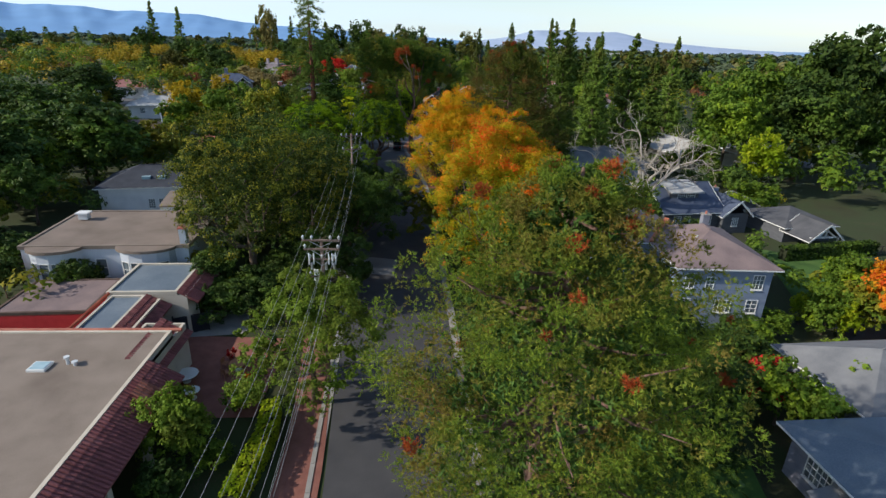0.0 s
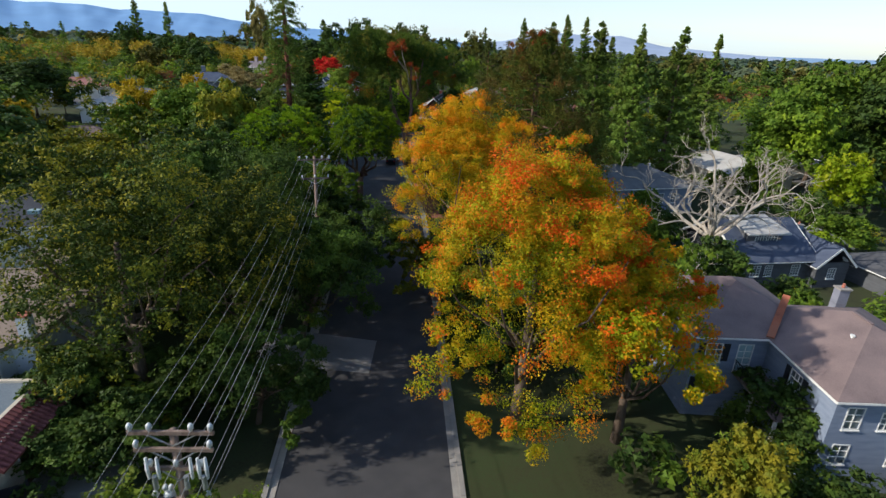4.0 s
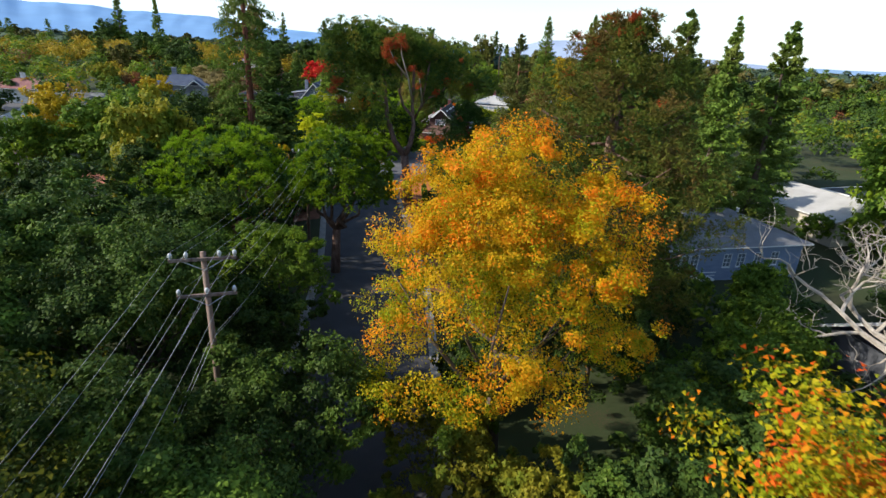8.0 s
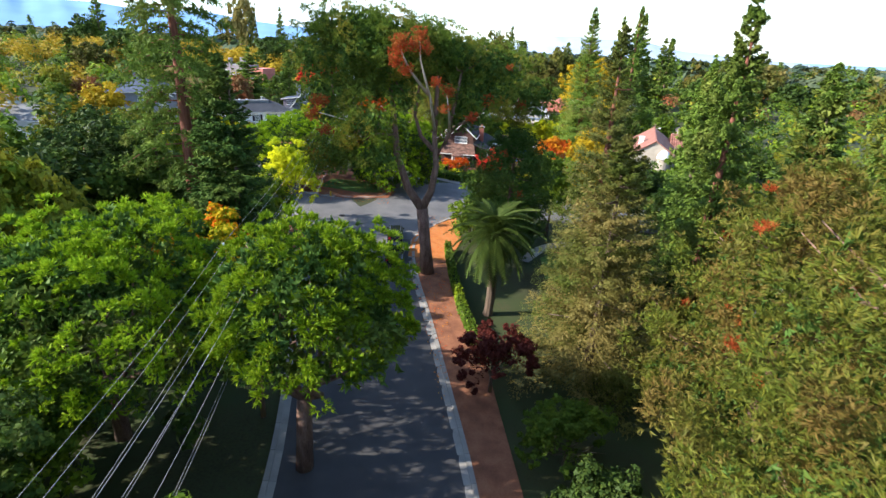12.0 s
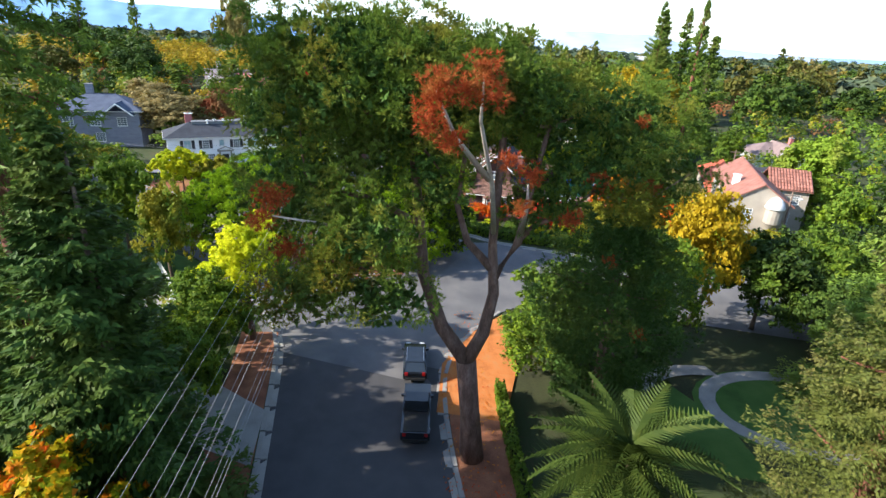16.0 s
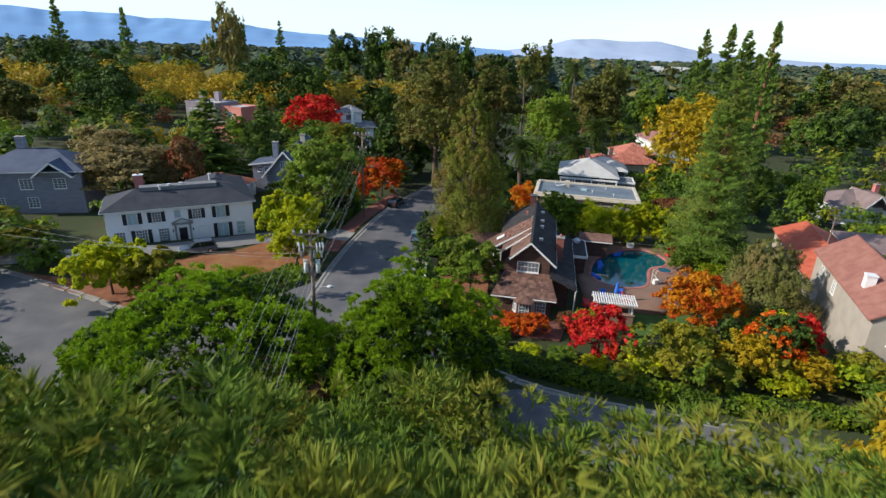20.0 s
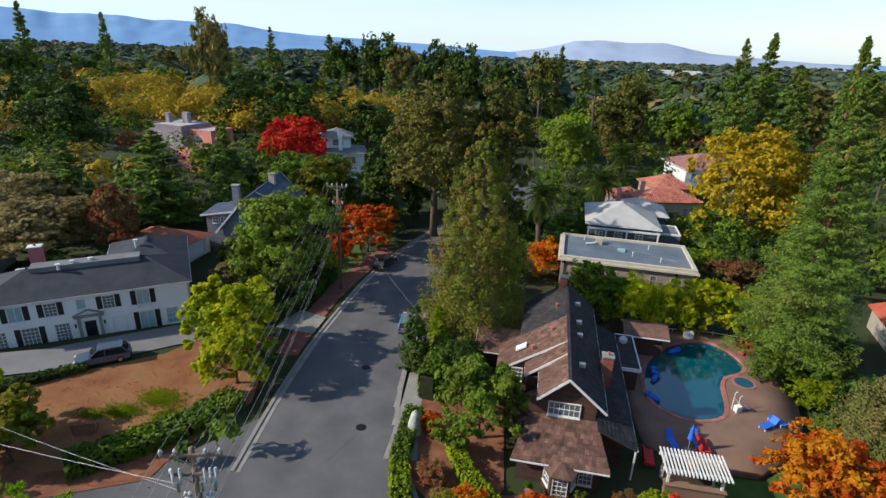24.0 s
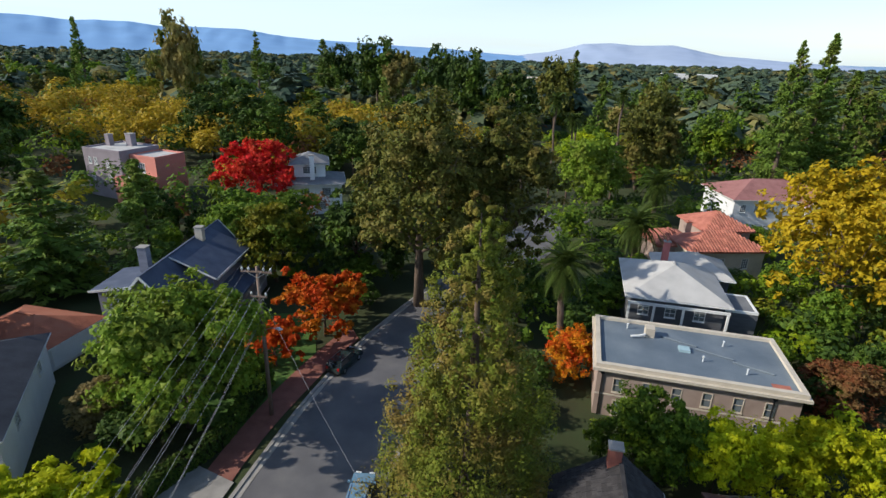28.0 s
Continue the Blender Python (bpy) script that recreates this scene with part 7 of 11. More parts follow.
def blue_house():
    """Two storeys, slate blue, an L with a balcony in its corner."""
    h = House("blue_house", 23.0, 49.2, 1.5, "two-storey slate-blue house with white windows and mauve-brown hip roof", -0.95)
    sw = dict(cols=2, rows=3)
    h.block(0, 4, 9.6, 15.5, 5.9, "siding_blue", s=[(1.3, 3.6, 0.95, 1.5, sw), (3.4, 3.6, 0.75, 1.2, sw), (8.3, 3.6, 1.05, 1.5, dict(cols=3, rows=3)), (1.2, 0.9, 1.0, 1.4, sw), (5.2, 0.9, 1.6, 1.3, dict(cols=4, rows=2)), (8.2, 0.9, 1.1, 1.4, sw)],
            w=[(3, 3.5, 1.1, 1.5, dict(cols=3, rows=3, shut=1)), (7.6, 3.5, 1.1, 1.5, dict(cols=3, rows=3, shut=1)), (3, 0.8, 1.1, 1.5, dict(cols=3, rows=3, shut=1))], e=[(4, 3.6, 1.1, 1.5, sw)], z0=-2.4)
    h.hip(0, 4, 9.6, 15.5, 6.0, 2.3, "roof_mauve", 0.6)
    h.block(-5.4, 11.0, -0.1, 20.5, 5.9, "siding_blue", s=[(1.4, 3.7, 1.1, 1.4, dict(cols=3, rows=3, shut=1)), (3.7, 2.9, 1.0, 2.2, dict(cols=2, rows=4, glass="glass_pale")), (1.3, 0.8, 1.1, 1.4, dict(cols=3, rows=3, shut=1))], w=[(4, 3.5, 1.1, 1.5, dict(cols=3, rows=3, shut=1))], z0=-2.4)
    h.hip(-5.4, 11.0, 3.4, 20.5, 6.04, 2.3, "roof_mauve", 0.6)
    part("valley", Geo().beam((-0.6, 10.4, 6.15), (2.3, 14.0, 7.8), 0.5, 0.1), M["roof_rust"], h.e, "rust-red leaf-filled roof valley")
    b = part("balcony", Geo().box(-2.3, 5.4, 2.75, -0.02, 10.95, 2.9), M["roof_mauve"], h.e, "balcony with dark iron railing")
    for i in range(12):
        part("baluster", Geo().beam((-2.25, 5.45 + i * 0.49, 2.9), (-2.25, 5.45 + i * 0.49, 3.85), 0.03, 0.03), M["dark_iron"], b)
    for i in range(5):
        part("baluster", Geo().beam((-2.25 + i * 0.5, 5.45, 2.9), (-2.25 + i * 0.5, 5.45, 3.85), 0.03, 0.03), M["dark_iron"], b)
    part("handrail", Geo().beam((-2.25, 5.4, 3.87), (-2.25, 10.95, 3.87), 0.06, 0.05), M["dark_iron"], b)
    part("handrail", Geo().beam((-2.28, 5.45, 3.87), (-0.05, 5.45, 3.87), 0.06, 0.05), M["dark_iron"], b)
    for i in range(6):
        part("cross_bar", Geo().beam((-2.25, 5.45 + i * 0.9, 2.95), (-2.25, 6.35 + i * 0.9, 3.8), 0.025, 0.025), M["dark_iron"], b)
        part("cross_bar", Geo().beam((-2.25, 6.35 + i * 0.9, 2.95), (-2.25, 5.45 + i * 0.9, 3.8), 0.025, 0.025), M["dark_iron"], b)
    for x, y in ((-2.1, 5.6), (-2.1, 8.4)):
        part("post", Geo().box(x - 0.09, y - 0.09, -2.2, x + 0.09, y + 0.09, 2.75), M["trim"], h.e)
    for x, y, q in ((3.2, 8.2, 0.7), (3.8, 8.9, 0.5), (5.2, 9.6, 0.5), (4.4, 7.4, 0.4), (2.4, 14, 0.6)):
        h.pipe(x, y, 7.0, q, 0.09, "trim")
    h.chimney(7.4, 15.2, 5, 8.0, 0.8, 0.7, "siding_grey")


def craftsman_right():
    h = House("craftsman_house", 34.4, 86.5, 11.2, "dark craftsman house with white-trimmed dormer and grey roof", None)
    h.block(0, 0, 10, 11, 3.4, "siding_dark", s=[(2.4, 1.0, 1.2, 1.3), (4.2, 1.0, 0.9, 1.3), (8.0, 1.0, 1.1, 1.3)])
    h.gable(0, 0, 10, 11, 3.5, 3.2, "roof_navy", "x", 0.7, 0.7)
    h.block(2.0, 2.2, 7.0, 7.5, 6.0, "siding_dark", s=[(2.0, 4.75, 1.5, 0.9, dict(cols=4, rows=2)), (3.7, 4.75, 1.2, 0.9, dict(cols=3, rows=2))], z0=3.6)
    h.roof([[(1.5, 1.4, 5.95), (7.5, 1.4, 5.95), (7.5, 6.4, 6.9), (1.5, 6.4, 6.9)]], "roof_lightgrey", 0.2)
    h.block(9.9, -1.2, 14.4, 7, 3.0, "siding_dark", s=[(2.2, 0.9, 1.0, 1.3)])
    h.gable(9.9, -1.2, 14.4, 7, 3.1, 2.0, "roof_navy", "y", 0.6, 0.5)
    h.chimney(12.9, 6.2, 2, 5.4, 0.9, 0.8, "siding_blue", 1)
    part("satellite_dish", Geo().tube([(14.2, -0.6, 3.3), (14.1, -0.75, 3.4), (13.95, -1.0, 3.5)], [0.05, 0.35, 0.5], 12), M["ceramic"], h.e, "round grey satellite dish", smooth=True)


def gable_cottage():
    h = House("gabled_cottage", 53.2, 81.0, 12.7, "small grey cottage with white timbered gable porch", None)
    h.block(0, 3, 9, 12, 2.5, "siding_dark", s=[(7, 0.8, 1.2, 1.2)])
    h.hip(0, 3, 9, 12, 2.6, 2.0, "slate_grey", 0.6)
    h.gable(0.4, -1.5, 5.6, 3.5, 2.3, 2.1, "slate_grey", "y", 0.5, 0.4)
    for a, b in (((0.5, -1.4, 0), (0.5, -1.4, 2.4)), ((5.5, -1.4, 0), (5.5, -1.4, 2.4)), ((0.5, -1.4, 2.3), (5.5, -1.4, 2.3)), ((3, -1.4, 2.3), (3, -1.4, 4.2)), ((1.2, -1.4, 2.3), (3, -1.4, 3.5)), ((4.8, -1.4, 2.3), (3, -1.4, 3.5))):
        part("timber", Geo().beam(a, b, 0.22, 0.22), M["trim"], h.e)
    g = House("garden_store", 50.8, 96.5, 4.3, "small pale garden store", None, "building")
    g.block(0, 0, 4, 5, 2.5, "siding_grey", gs=1.2, gn=1.2)
    g.gable(0, 0, 4, 5, 2.5, 1.2, "roof_grey")


def near_right_houses():
    h = House("blue_roof_house", 24.1, 25.3, 6.6, "house with large blue-grey roof and white porch windows", None)
    h.block(0.6, -8, 16, 8.2, 3.6, "siding_grey", w=[(2.4, 1.3, 2.0, 1.5, dict(cols=5, rows=3)), (4.8, 1.3, 2.0, 1.5, dict(cols=5, rows=3)), (7.2, 1.3, 2.0, 1.5, dict(cols=5, rows=3)), (9.6, 1.3, 2.0, 1.5, dict(cols=5, rows=3))])
    h.hip(0.6, -8, 16, 8.2, 3.75, 2.4, "roof_bluegrey", 0.8)
    part("porch_roof", Geo().slab([(-1.4, -5, 2.4), (0.5, -5, 2.9), (0.5, 4.2, 2.9), (-1.4, 4.2, 2.4)], 0.15), M["roof_grey"], h.e)
    for y in (-4.6, 0, 3.8):
        part("post", Geo().box(-1.25, y - 0.08, -0.2, -1.09, y + 0.08, 2.35), M["trim"], h.e)
    g = House("grey_roof_house", 30.4, 35.6, 8.1, "single-storey house with pale grey shingle roof", None)
    g.block(0, 0, 11, 9, 3.6, "siding_grey", w=[(2.5, 1.2, 1.4, 1.3), (6.0, 1.2, 1.4, 1.3)], s=[(3, 1.2, 1.4, 1.3)])
    g.hip(0, 0, 11, 9, 3.7, 2.5, "roof_grey", 0.6)
    g.block(11.1, -2, 19, 9, 3.3, "siding_grey")
    g.hip(11.1, -2, 19, 9, 3.4, 2.3, "roof_grey", 0.6)


def grey_roof_ranch():
    turn, ln = corners((22.6, 112.2), (41.4, 117.6))
    h = House("grey_ranch_house", 22.6, 112.2, turn, "long low house with grey roof and blue-grey walls", None)
    h.block(0, 0, ln, 13, 4.2, "siding_blue", s=[(u, 1.6, 1.0, 1.6, dict(cols=2, rows=3)) for u in (1.2, 2.5, 3.8, 8.5, 10.5, 13, 15.5)])
    h.hip(0, 0, ln, 13, 4.4, 2.6, "roof_grey", 0.7)
    h.pipe(14, 6, 6.4, 0.7, 0.15, "ceramic")
    h.block(6, 12.9, 13, 19, 4.6, "siding_blue")
    h.gable(6, 12.9, 13, 19, 4.7, 2.4, "roof_lightgrey", "y")
    part("deck_rail", Geo().beam((-0.6, -0.8, 1.3), (6.5, -0.8, 1.3), 0.08, 0.08).beam((-0.6, -0.8, 0.9), (6.5, -0.8, 0.9), 0.06, 0.06), M["trim"], h.e)
    part("deck", Geo().box(-0.6, -0.9, 0.2, 6.5, -0.02, 0.4), M["trim"], h.e)
    g = House("pale_roof_house", 54.8, 131.5, 18.4, "house with wide pale roof", None)
    g.block(0, 0, 16, 24, 4.2, "stucco_cream")
    g.gable(0, 0, 16, 24, 4.3, 2.0, "roof_lightgrey", "y", 0.6)
    g2 = House("dark_flat_house", 71.3, 145.8, 20.4, "low house with dark flat roof", None)
    g2.block(0, 0, 16, 10, 3.4, "stucco_cream")
    g2.flat(0, 0, 16, 10, 3.6, "roof_dark", 0.1, "trim", 0.2, 0.6)


def white_colonial():
    a, b = (-64.1, 196.2), (-47.9, 205.9)
    turn, ln = corners(a, b)
    h = House("colonial_house", a[0], a[1], turn, "white two-storey colonial house with black shutters and dark hip roof", G(-56, 201) - 0.45)
    up, dn = dict(cols=3, rows=4, shut=1), dict(cols=4, rows=5)
    s = [(ln * 0.17, 3.35, 1.15, 1.5, dict(cols=2, rows=1, shut=1, glass="glass_pale")), (ln * 0.325, 3.4, 1.0, 1.4, up), (ln * 0.465, 3.8, 0.75, 1.0, dict(cols=1, rows=1, glass="glass_pale")),
         (ln * 0.595, 3.4, 1.0, 1.4, up), (ln * 0.765, 3.3, 1.15, 1.6, dict(cols=2, rows=1, shut=1, glass="glass_pale")),
         (ln * 0.075, 0.45, 1.25, 1.9, dn), (ln * 0.215, 0.35, 1.35, 2.05, dict(cols=4, rows=5, shut=1)), (ln * 0.36, 0.45, 1.25, 1.9, dn),
         (ln * 0.49, 0.1, 1.05, 2.15, dict(door="door_black")), (ln * 0.63, 0.3, 1.2, 1.9, dict(cols=1, rows=1, glass="white")), (ln * 0.77, 0.25, 1.35, 2.1, dict(cols=2, rows=1, shut=1, glass="glass_pale")), (ln * 0.9, 0.5, 1.1, 1.8, dict(cols=2, rows=3, glass="glass_pale"))]
    h.block(0, 0, ln, 8.0, 5.3, "white", s=s, w=[(4, 3.4, 1.0, 1.4, up), (4, 0.6, 1.0, 1.7, up)], e=[(4, 3.4, 1.0, 1.4, dict(cols=3, rows=4))])
    # lap siding shadow lines
    sd = Geo()
    for k in range(26):
        z = 0.05 + k * 0.2
        for x0, x1 in ((0.02, ln * 0.03), (ln * 0.97, ln - 0.02)):
            sd.box(x0, -0.012, z, x1, 0.0, z + 0.02)
    part("siding_laps", sd, M["white"], h.e)
    h.hip(0, 0, ln, 8.0, 5.45, 2.0, "roof_dark", 0.45)
    part("roof_deck", Geo().box(4.4, 3.2, 7.0, ln - 4.4, 4.9, 7.62), M["roof_grey"], h.e, "grey flat roof deck")
    # rear wing
    h.block(ln - 8, 8.05, ln, 15, 5.3, "white", e=[(3.5, 3.4, 1.0, 1.4, dict(cols=3, rows=4))])
    h.hip(ln - 8, 5.0, ln, 15, 5.47, 1.9, "roof_dark", 0.45)
    h.block(1, 8.05, ln - 8.1, 12.5, 4.2, "white")
    h.flat(1, 8.05, ln - 8.1, 12.5, 4.4, "roof_grey", 0.1, "trim")
    h.chimney(4.2, 8.4, 3.5, 8.3, 1.2, 0.9, "brick_pink", 1, "trim")
    for x, y in ((8.2, 3.6), (9.8, 3.9), (7.0, 3.0)):
        h.pipe(x, y, 7.2, 0.6, 0.15, "ceramic")
    h.pipe(ln - 5, 8.5, 6.6, 1.2, 0.16, "ceramic")
    # door surround with pediment
    c = ln * 0.49
    for sx in (-1, 1):
        part("pilaster", Geo().box(c + sx * 0.95 - 0.14, -0.16, 0.05, c + sx * 0.95 + 0.14, -0.004, 2.75), M["concrete"], h.e)
        part("wall_lantern", Geo().tube([(c + sx * 1.3, -0.14, 1.7), (c + sx * 1.3, -0.14, 2.1)], [0.07, 0.1], 6), M["dark_iron"], h.e)
    part("entablature", Geo().box(c - 1.35, -0.26, 2.75, c + 1.35, -0.004, 3.0), M["concrete"], h.e)
    g = Geo()
    for a0, b0 in (((c - 1.4, -0.14, 3.02), (c, -0.14, 3.62)), ((c + 1.4, -0.14, 3.02), (c, -0.14, 3.62))):
        g.beam(a0, b0, 0.26, 0.13)
    part("pediment", g, M["concrete"], h.e)
    part("step", Geo().box(c - 1.2, -0.9, -0.2, c + 1.2, -0.004, 0.02).box(c - 1.4, -1.4, -0.3, c + 1.4, -0.9, -0.1), M["brick"], h.e, "red brick doorstep")
    for u in (ln * 0.17, ln * 0.765):
        part("window_box", Geo().box(u - 0.65, -0.3, 3.0, u + 0.65, -0.004, 3.22), M["trim"], h.e)
    for x in (0.08, ln - 0.08):
        part("downpipe", Geo().beam((x, -0.08, 0), (x, -0.08, 5.2), 0.08, 0.08), M["trim"], h.e)


def brown_house():
    """Shingled house by the pool: one long asymmetric roof with stepped gables."""
    h = House("brown_shingle_house", -7.2, 187.5, -6.5, "dark brown shingled house with steep stepped roofs and white gutters", G(-9, 192) - 0.1)
    win = dict(cols=3, rows=3)
    ridge_x, rz = -1.2, 7.9
    h.block(-4.3, 3.0, 3.6, 20.5, 3.2, "shingle_wall", e=[(4, 0.8, 1.2, 1.4, win), (12, 0.8, 1.2, 1.4, win)])
    # front gable wall
    g = Geo().add([(-4.3, 3.0, 3.2), (1.2, 3.0, 3.2), (1.2, 3.0, 5.7), (ridge_x, 3.0, rz - 0.1), (-4.0, 3.0, 5.35), (-4.3, 3.2, 3.2), (1.2, 3.2, 3.2), (1.2, 3.2, 5.7), (ridge_x, 3.2, rz - 0.1), (-4.0, 3.2, 5.35)],
                  [(0, 1, 2, 3, 4), (9, 8, 7, 6, 5), (0, 5, 6, 1), (1, 6, 7, 2), (2, 7, 8, 3), (3, 8, 9, 4), (4, 9, 5, 0)])
    part("wall", g, M["shingle_wall"], h.e)
    h.window(pose(-1.3, 2.97, 4.15), 2.4, 1.15, 6, 2)
    h.window(pose(-5.4, 8.46, 3.2), 0.9, 1.2, 3, 3)
    h.window(pose(-6.92, 9.6, 1.2, 0, 0, -90), 0.9, 1.0, 2, 2)
    # side wall under the right slope
    part("wall", Geo().box(1.2, 3.22, 3.2, 1.4, 20.4, 5.6), M["shingle_wall"], h.e)
    # right slope, long; its shade is put into the dark shakes
    right = [(4.3, 2.4, 3.0), (4.6, 21.5, 3.0), (ridge_x, 21.5, rz), (ridge_x, 2.4, rz)]
    h.roof([[(1.9, 2.4, 5.25), (1.9, 21.0, 5.25), (ridge_x, 21.0, rz), (ridge_x, 2.4, rz)]], "roof_shake_dark", 0.2)
    h.shakes([(1.9, 2.4, 5.27), (1.9, 21.0, 5.27), (ridge_x, 21.0, rz + 0.02), (ridge_x, 2.4, rz + 0.02)], "roof_shake_dark", 0.36, 0.36, 60, 5)
    h.roof([[(4.4, 1.6, 2.95), (4.4, 20.0, 2.95), (1.3, 20.0, 4.3), (1.3, 1.6, 4.3)]], "roof_shake_dark", 0.16)
    h.shakes([(4.4, 1.6, 2.97), (4.4, 20.0, 2.97), (1.3, 20.0, 4.32), (1.3, 1.6, 4.32)], "roof_shake_dark", 0.36, 0.36, 40, 6)
    # left slope: three steps in the lighter sunlit tone, the rear one dark
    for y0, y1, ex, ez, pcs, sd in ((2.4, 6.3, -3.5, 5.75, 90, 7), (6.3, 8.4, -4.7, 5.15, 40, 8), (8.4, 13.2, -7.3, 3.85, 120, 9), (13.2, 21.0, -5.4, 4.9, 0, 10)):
        h.roof([[(ex, y1, ez), (ex, y0, ez), (ridge_x, y0, rz), (ridge_x, y1, rz)]], "roof_shake" if pcs else "roof_shake_dark", 0.18)
        h.shakes([(ex, y1, ez + 0.02), (ex, y0, ez + 0.02), (ridge_x, y0, rz + 0.02), (ridge_x, y1, rz + 0.02)], "roof_shake" if pcs else "roof_shake_dark", 0.34, 0.34, pcs, sd)
        part("gutter", Geo().beam((ex, y0, ez - 0.1), (ex, y1, ez - 0.1), 0.1, 0.12), M["trim"], h.e)
        part("barge_board", Geo().beam((ex, y0 - 0.03, ez - 0.04), (ridge_x, y0 - 0.03, rz - 0.04), 0.05, 0.2), M["trim"], h.e)
    part("barge_board", Geo().beam((1.9, 2.37, 5.2), (ridge_x, 2.37, rz - 0.04), 0.05, 0.2), M["trim"], h.e)
    part("gutter", Geo().beam((1.95, 2.4, 5.15), (1.95, 21, 5.15), 0.1, 0.12), M["trim"], h.e)
    part("gutter", Geo().beam((4.45, 1.6, 2.86), (4.45, 20, 2.86), 0.1, 0.12), M["trim"], h.e)
    part("downpipe", Geo().beam((4.35, 1.8, -0.1), (4.35, 1.8, 2.85), 0.12, 0.12), M["trim"], h.e)
    part("ridge_cap", Geo().beam((ridge_x, 2.4, rz + 0.05), (ridge_x, 21, rz + 0.05), 0.28, 0.07), M["roof_shake_dark"], h.e)
    # left wing walls
    h.block(-6.9, 8.5, -4.35, 13.0, 3.9, "shingle_wall", s=[(1.6, 3.0 - 2.1, 0.9, 1.2, win)])
    part("wall", Geo().add([(-6.9, 8.52, 3.9), (-4.3, 8.52, 3.9), (-4.3, 8.52, 5.6), (-6.9, 8.7, 3.9), (-4.3, 8.7, 3.9), (-4.3, 8.7, 5.6)], [(0, 1, 2), (5, 4, 3), (0, 3, 4, 1), (1, 4, 5, 2), (2, 5, 3, 0)]), M["shingle_wall"], h.e)
    part("wall", Geo().box(-4.5, 6.5, 3.2, -4.3, 8.5, 5.15), M["shingle_wall"], h.e)
    part("wall", Geo().box(-4.5, 6.35, 3.2, -3.4, 6.5, 5.15), M["shingle_wall"], h.e)
    part("wall", Geo().box(-3.4, 3.25, 3.2, -3.2, 6.5, 5.7), M["shingle_wall"], h.e)
    h.roof([[(-5.2, 6.3, 2.95), (-5.2, 2.4, 2.95), (-3.4, 2.4, 4.0), (-3.4, 6.3, 4.0)]], "roof_shake", 0.16)
    h.shakes([(-5.2, 6.3, 2.97), (-5.2, 2.4, 2.97), (-3.4, 2.4, 4.02), (-3.4, 6.3, 4.02)], "roof_shake", 0.34, 0.36, 30, 14)
    part("gutter", Geo().beam((-5.2, 2.4, 2.85), (-5.2, 6.3, 2.85), 0.1, 0.12), M["trim"], h.e)
    # skylights and vents on the ridge slope
    m = Matrix.Translation((-5.2, 10.4, 5.45)) @ Matrix.Rotation(radians(-32), 4, "Y")
    part("skylight", Geo().box(-0.55, -0.4, 0, 0.55, 0.4, 0.14), M["trim"], h.e, "white-framed skylight", m=m)
    for y in (5.5, 10.5, 13, 17):
        part("roof_vent", Geo().box(-0.35, y, 7.15, 0.15, y + 0.35, 7.5), M["metal_grey"], h.e)
    for x, y, z in ((-2.6, 11.5, 6.9), (-2.2, 16, 7.2), (-4.2, 9.3, 6.0), (0.9, 3.8, 4.3)):
        h.pipe(x, y, z - 0.3, 0.7, 0.09, "brick_pink")
    h.chimney(2.3, 8.6, 3.4, 6.8, 0.9, 0.8, "brick", 1, "concrete")
    h.chimney(-1.6, 20.2, 6.8, 8.9, 0.8, 0.7, "brick", 0, "concrete")
    # low front wing with tiled-looking shakes
    h.block(-4.6, -0.4, 1.6, 2.98, 2.6, "shingle_wall", s=[(5.2, 0.7, 0.9, 1.2, win)])
    q = [[(-5.1, -1.0, 2.55), (-1.6, -1.0, 2.55), (-1.6, 3.0, 4.0), (-4.0, 3.0, 4.0)], [(-1.6, -1.0, 2.55), (2.2, -1.0, 2.55), (1.3, 3.0, 4.0), (-1.6, 3.0, 4.0)]]
    h.roof(q, "roof_shake_dark", 0.16)
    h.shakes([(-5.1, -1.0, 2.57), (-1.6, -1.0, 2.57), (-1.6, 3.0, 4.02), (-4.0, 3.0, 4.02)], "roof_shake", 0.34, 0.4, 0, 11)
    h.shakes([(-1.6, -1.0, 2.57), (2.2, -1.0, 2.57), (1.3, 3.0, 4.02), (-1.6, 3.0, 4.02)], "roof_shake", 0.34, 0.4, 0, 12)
    for a0, b0 in (((-5.1, -1.03), (2.2, -1.03)),):
        part("gutter", Geo().beam((*a0, 2.45), (*b0, 2.45), 0.1, 0.12), M["trim"], h.e)
    # entrance bay
    bay = [(-2.6, -0.42), (-2.0, -1.7), (-0.6, -1.7), (0.0, -0.42)]
    h.wall(bay[0], bay[1], -0.3, 2.3, "shingle_wall", [(0.7, 0.9, 0.8, 1.2, win)], 0.12)
    h.wall(bay[1], bay[2], -0.3, 2.3, "shingle_wall", [(0.7, 0.05, 1.0, 2.05, dict(cols=3, rows=5))], 0.12)
    h.wall(bay[2], bay[3], -0.3, 2.3, "shingle_wall", [(0.7, 0.9, 0.8, 1.2, win)], 0.12)
    h.roof([[(-2.9, -0.4, 2.35), (-2.1, -2.05, 2.35), (-1.3, -0.9, 2.9)], [(-2.1, -2.05, 2.35), (-0.5, -2.05, 2.35), (-1.3, -0.9, 2.9)], [(-0.5, -2.05, 2.35), (0.3, -0.4, 2.35), (-1.3, -0.9, 2.9)]], "roof_shake", 0.12)
    part("step", Geo().box(-2.0, -2.5, -0.3, -0.6, -1.72, -0.02), M["brick"], h.e, "red brick doorstep")
    # back wing towards the pool
    h.block(6.3, 21.2, 9.8, 24.2, 2.6, "shingle_wall")
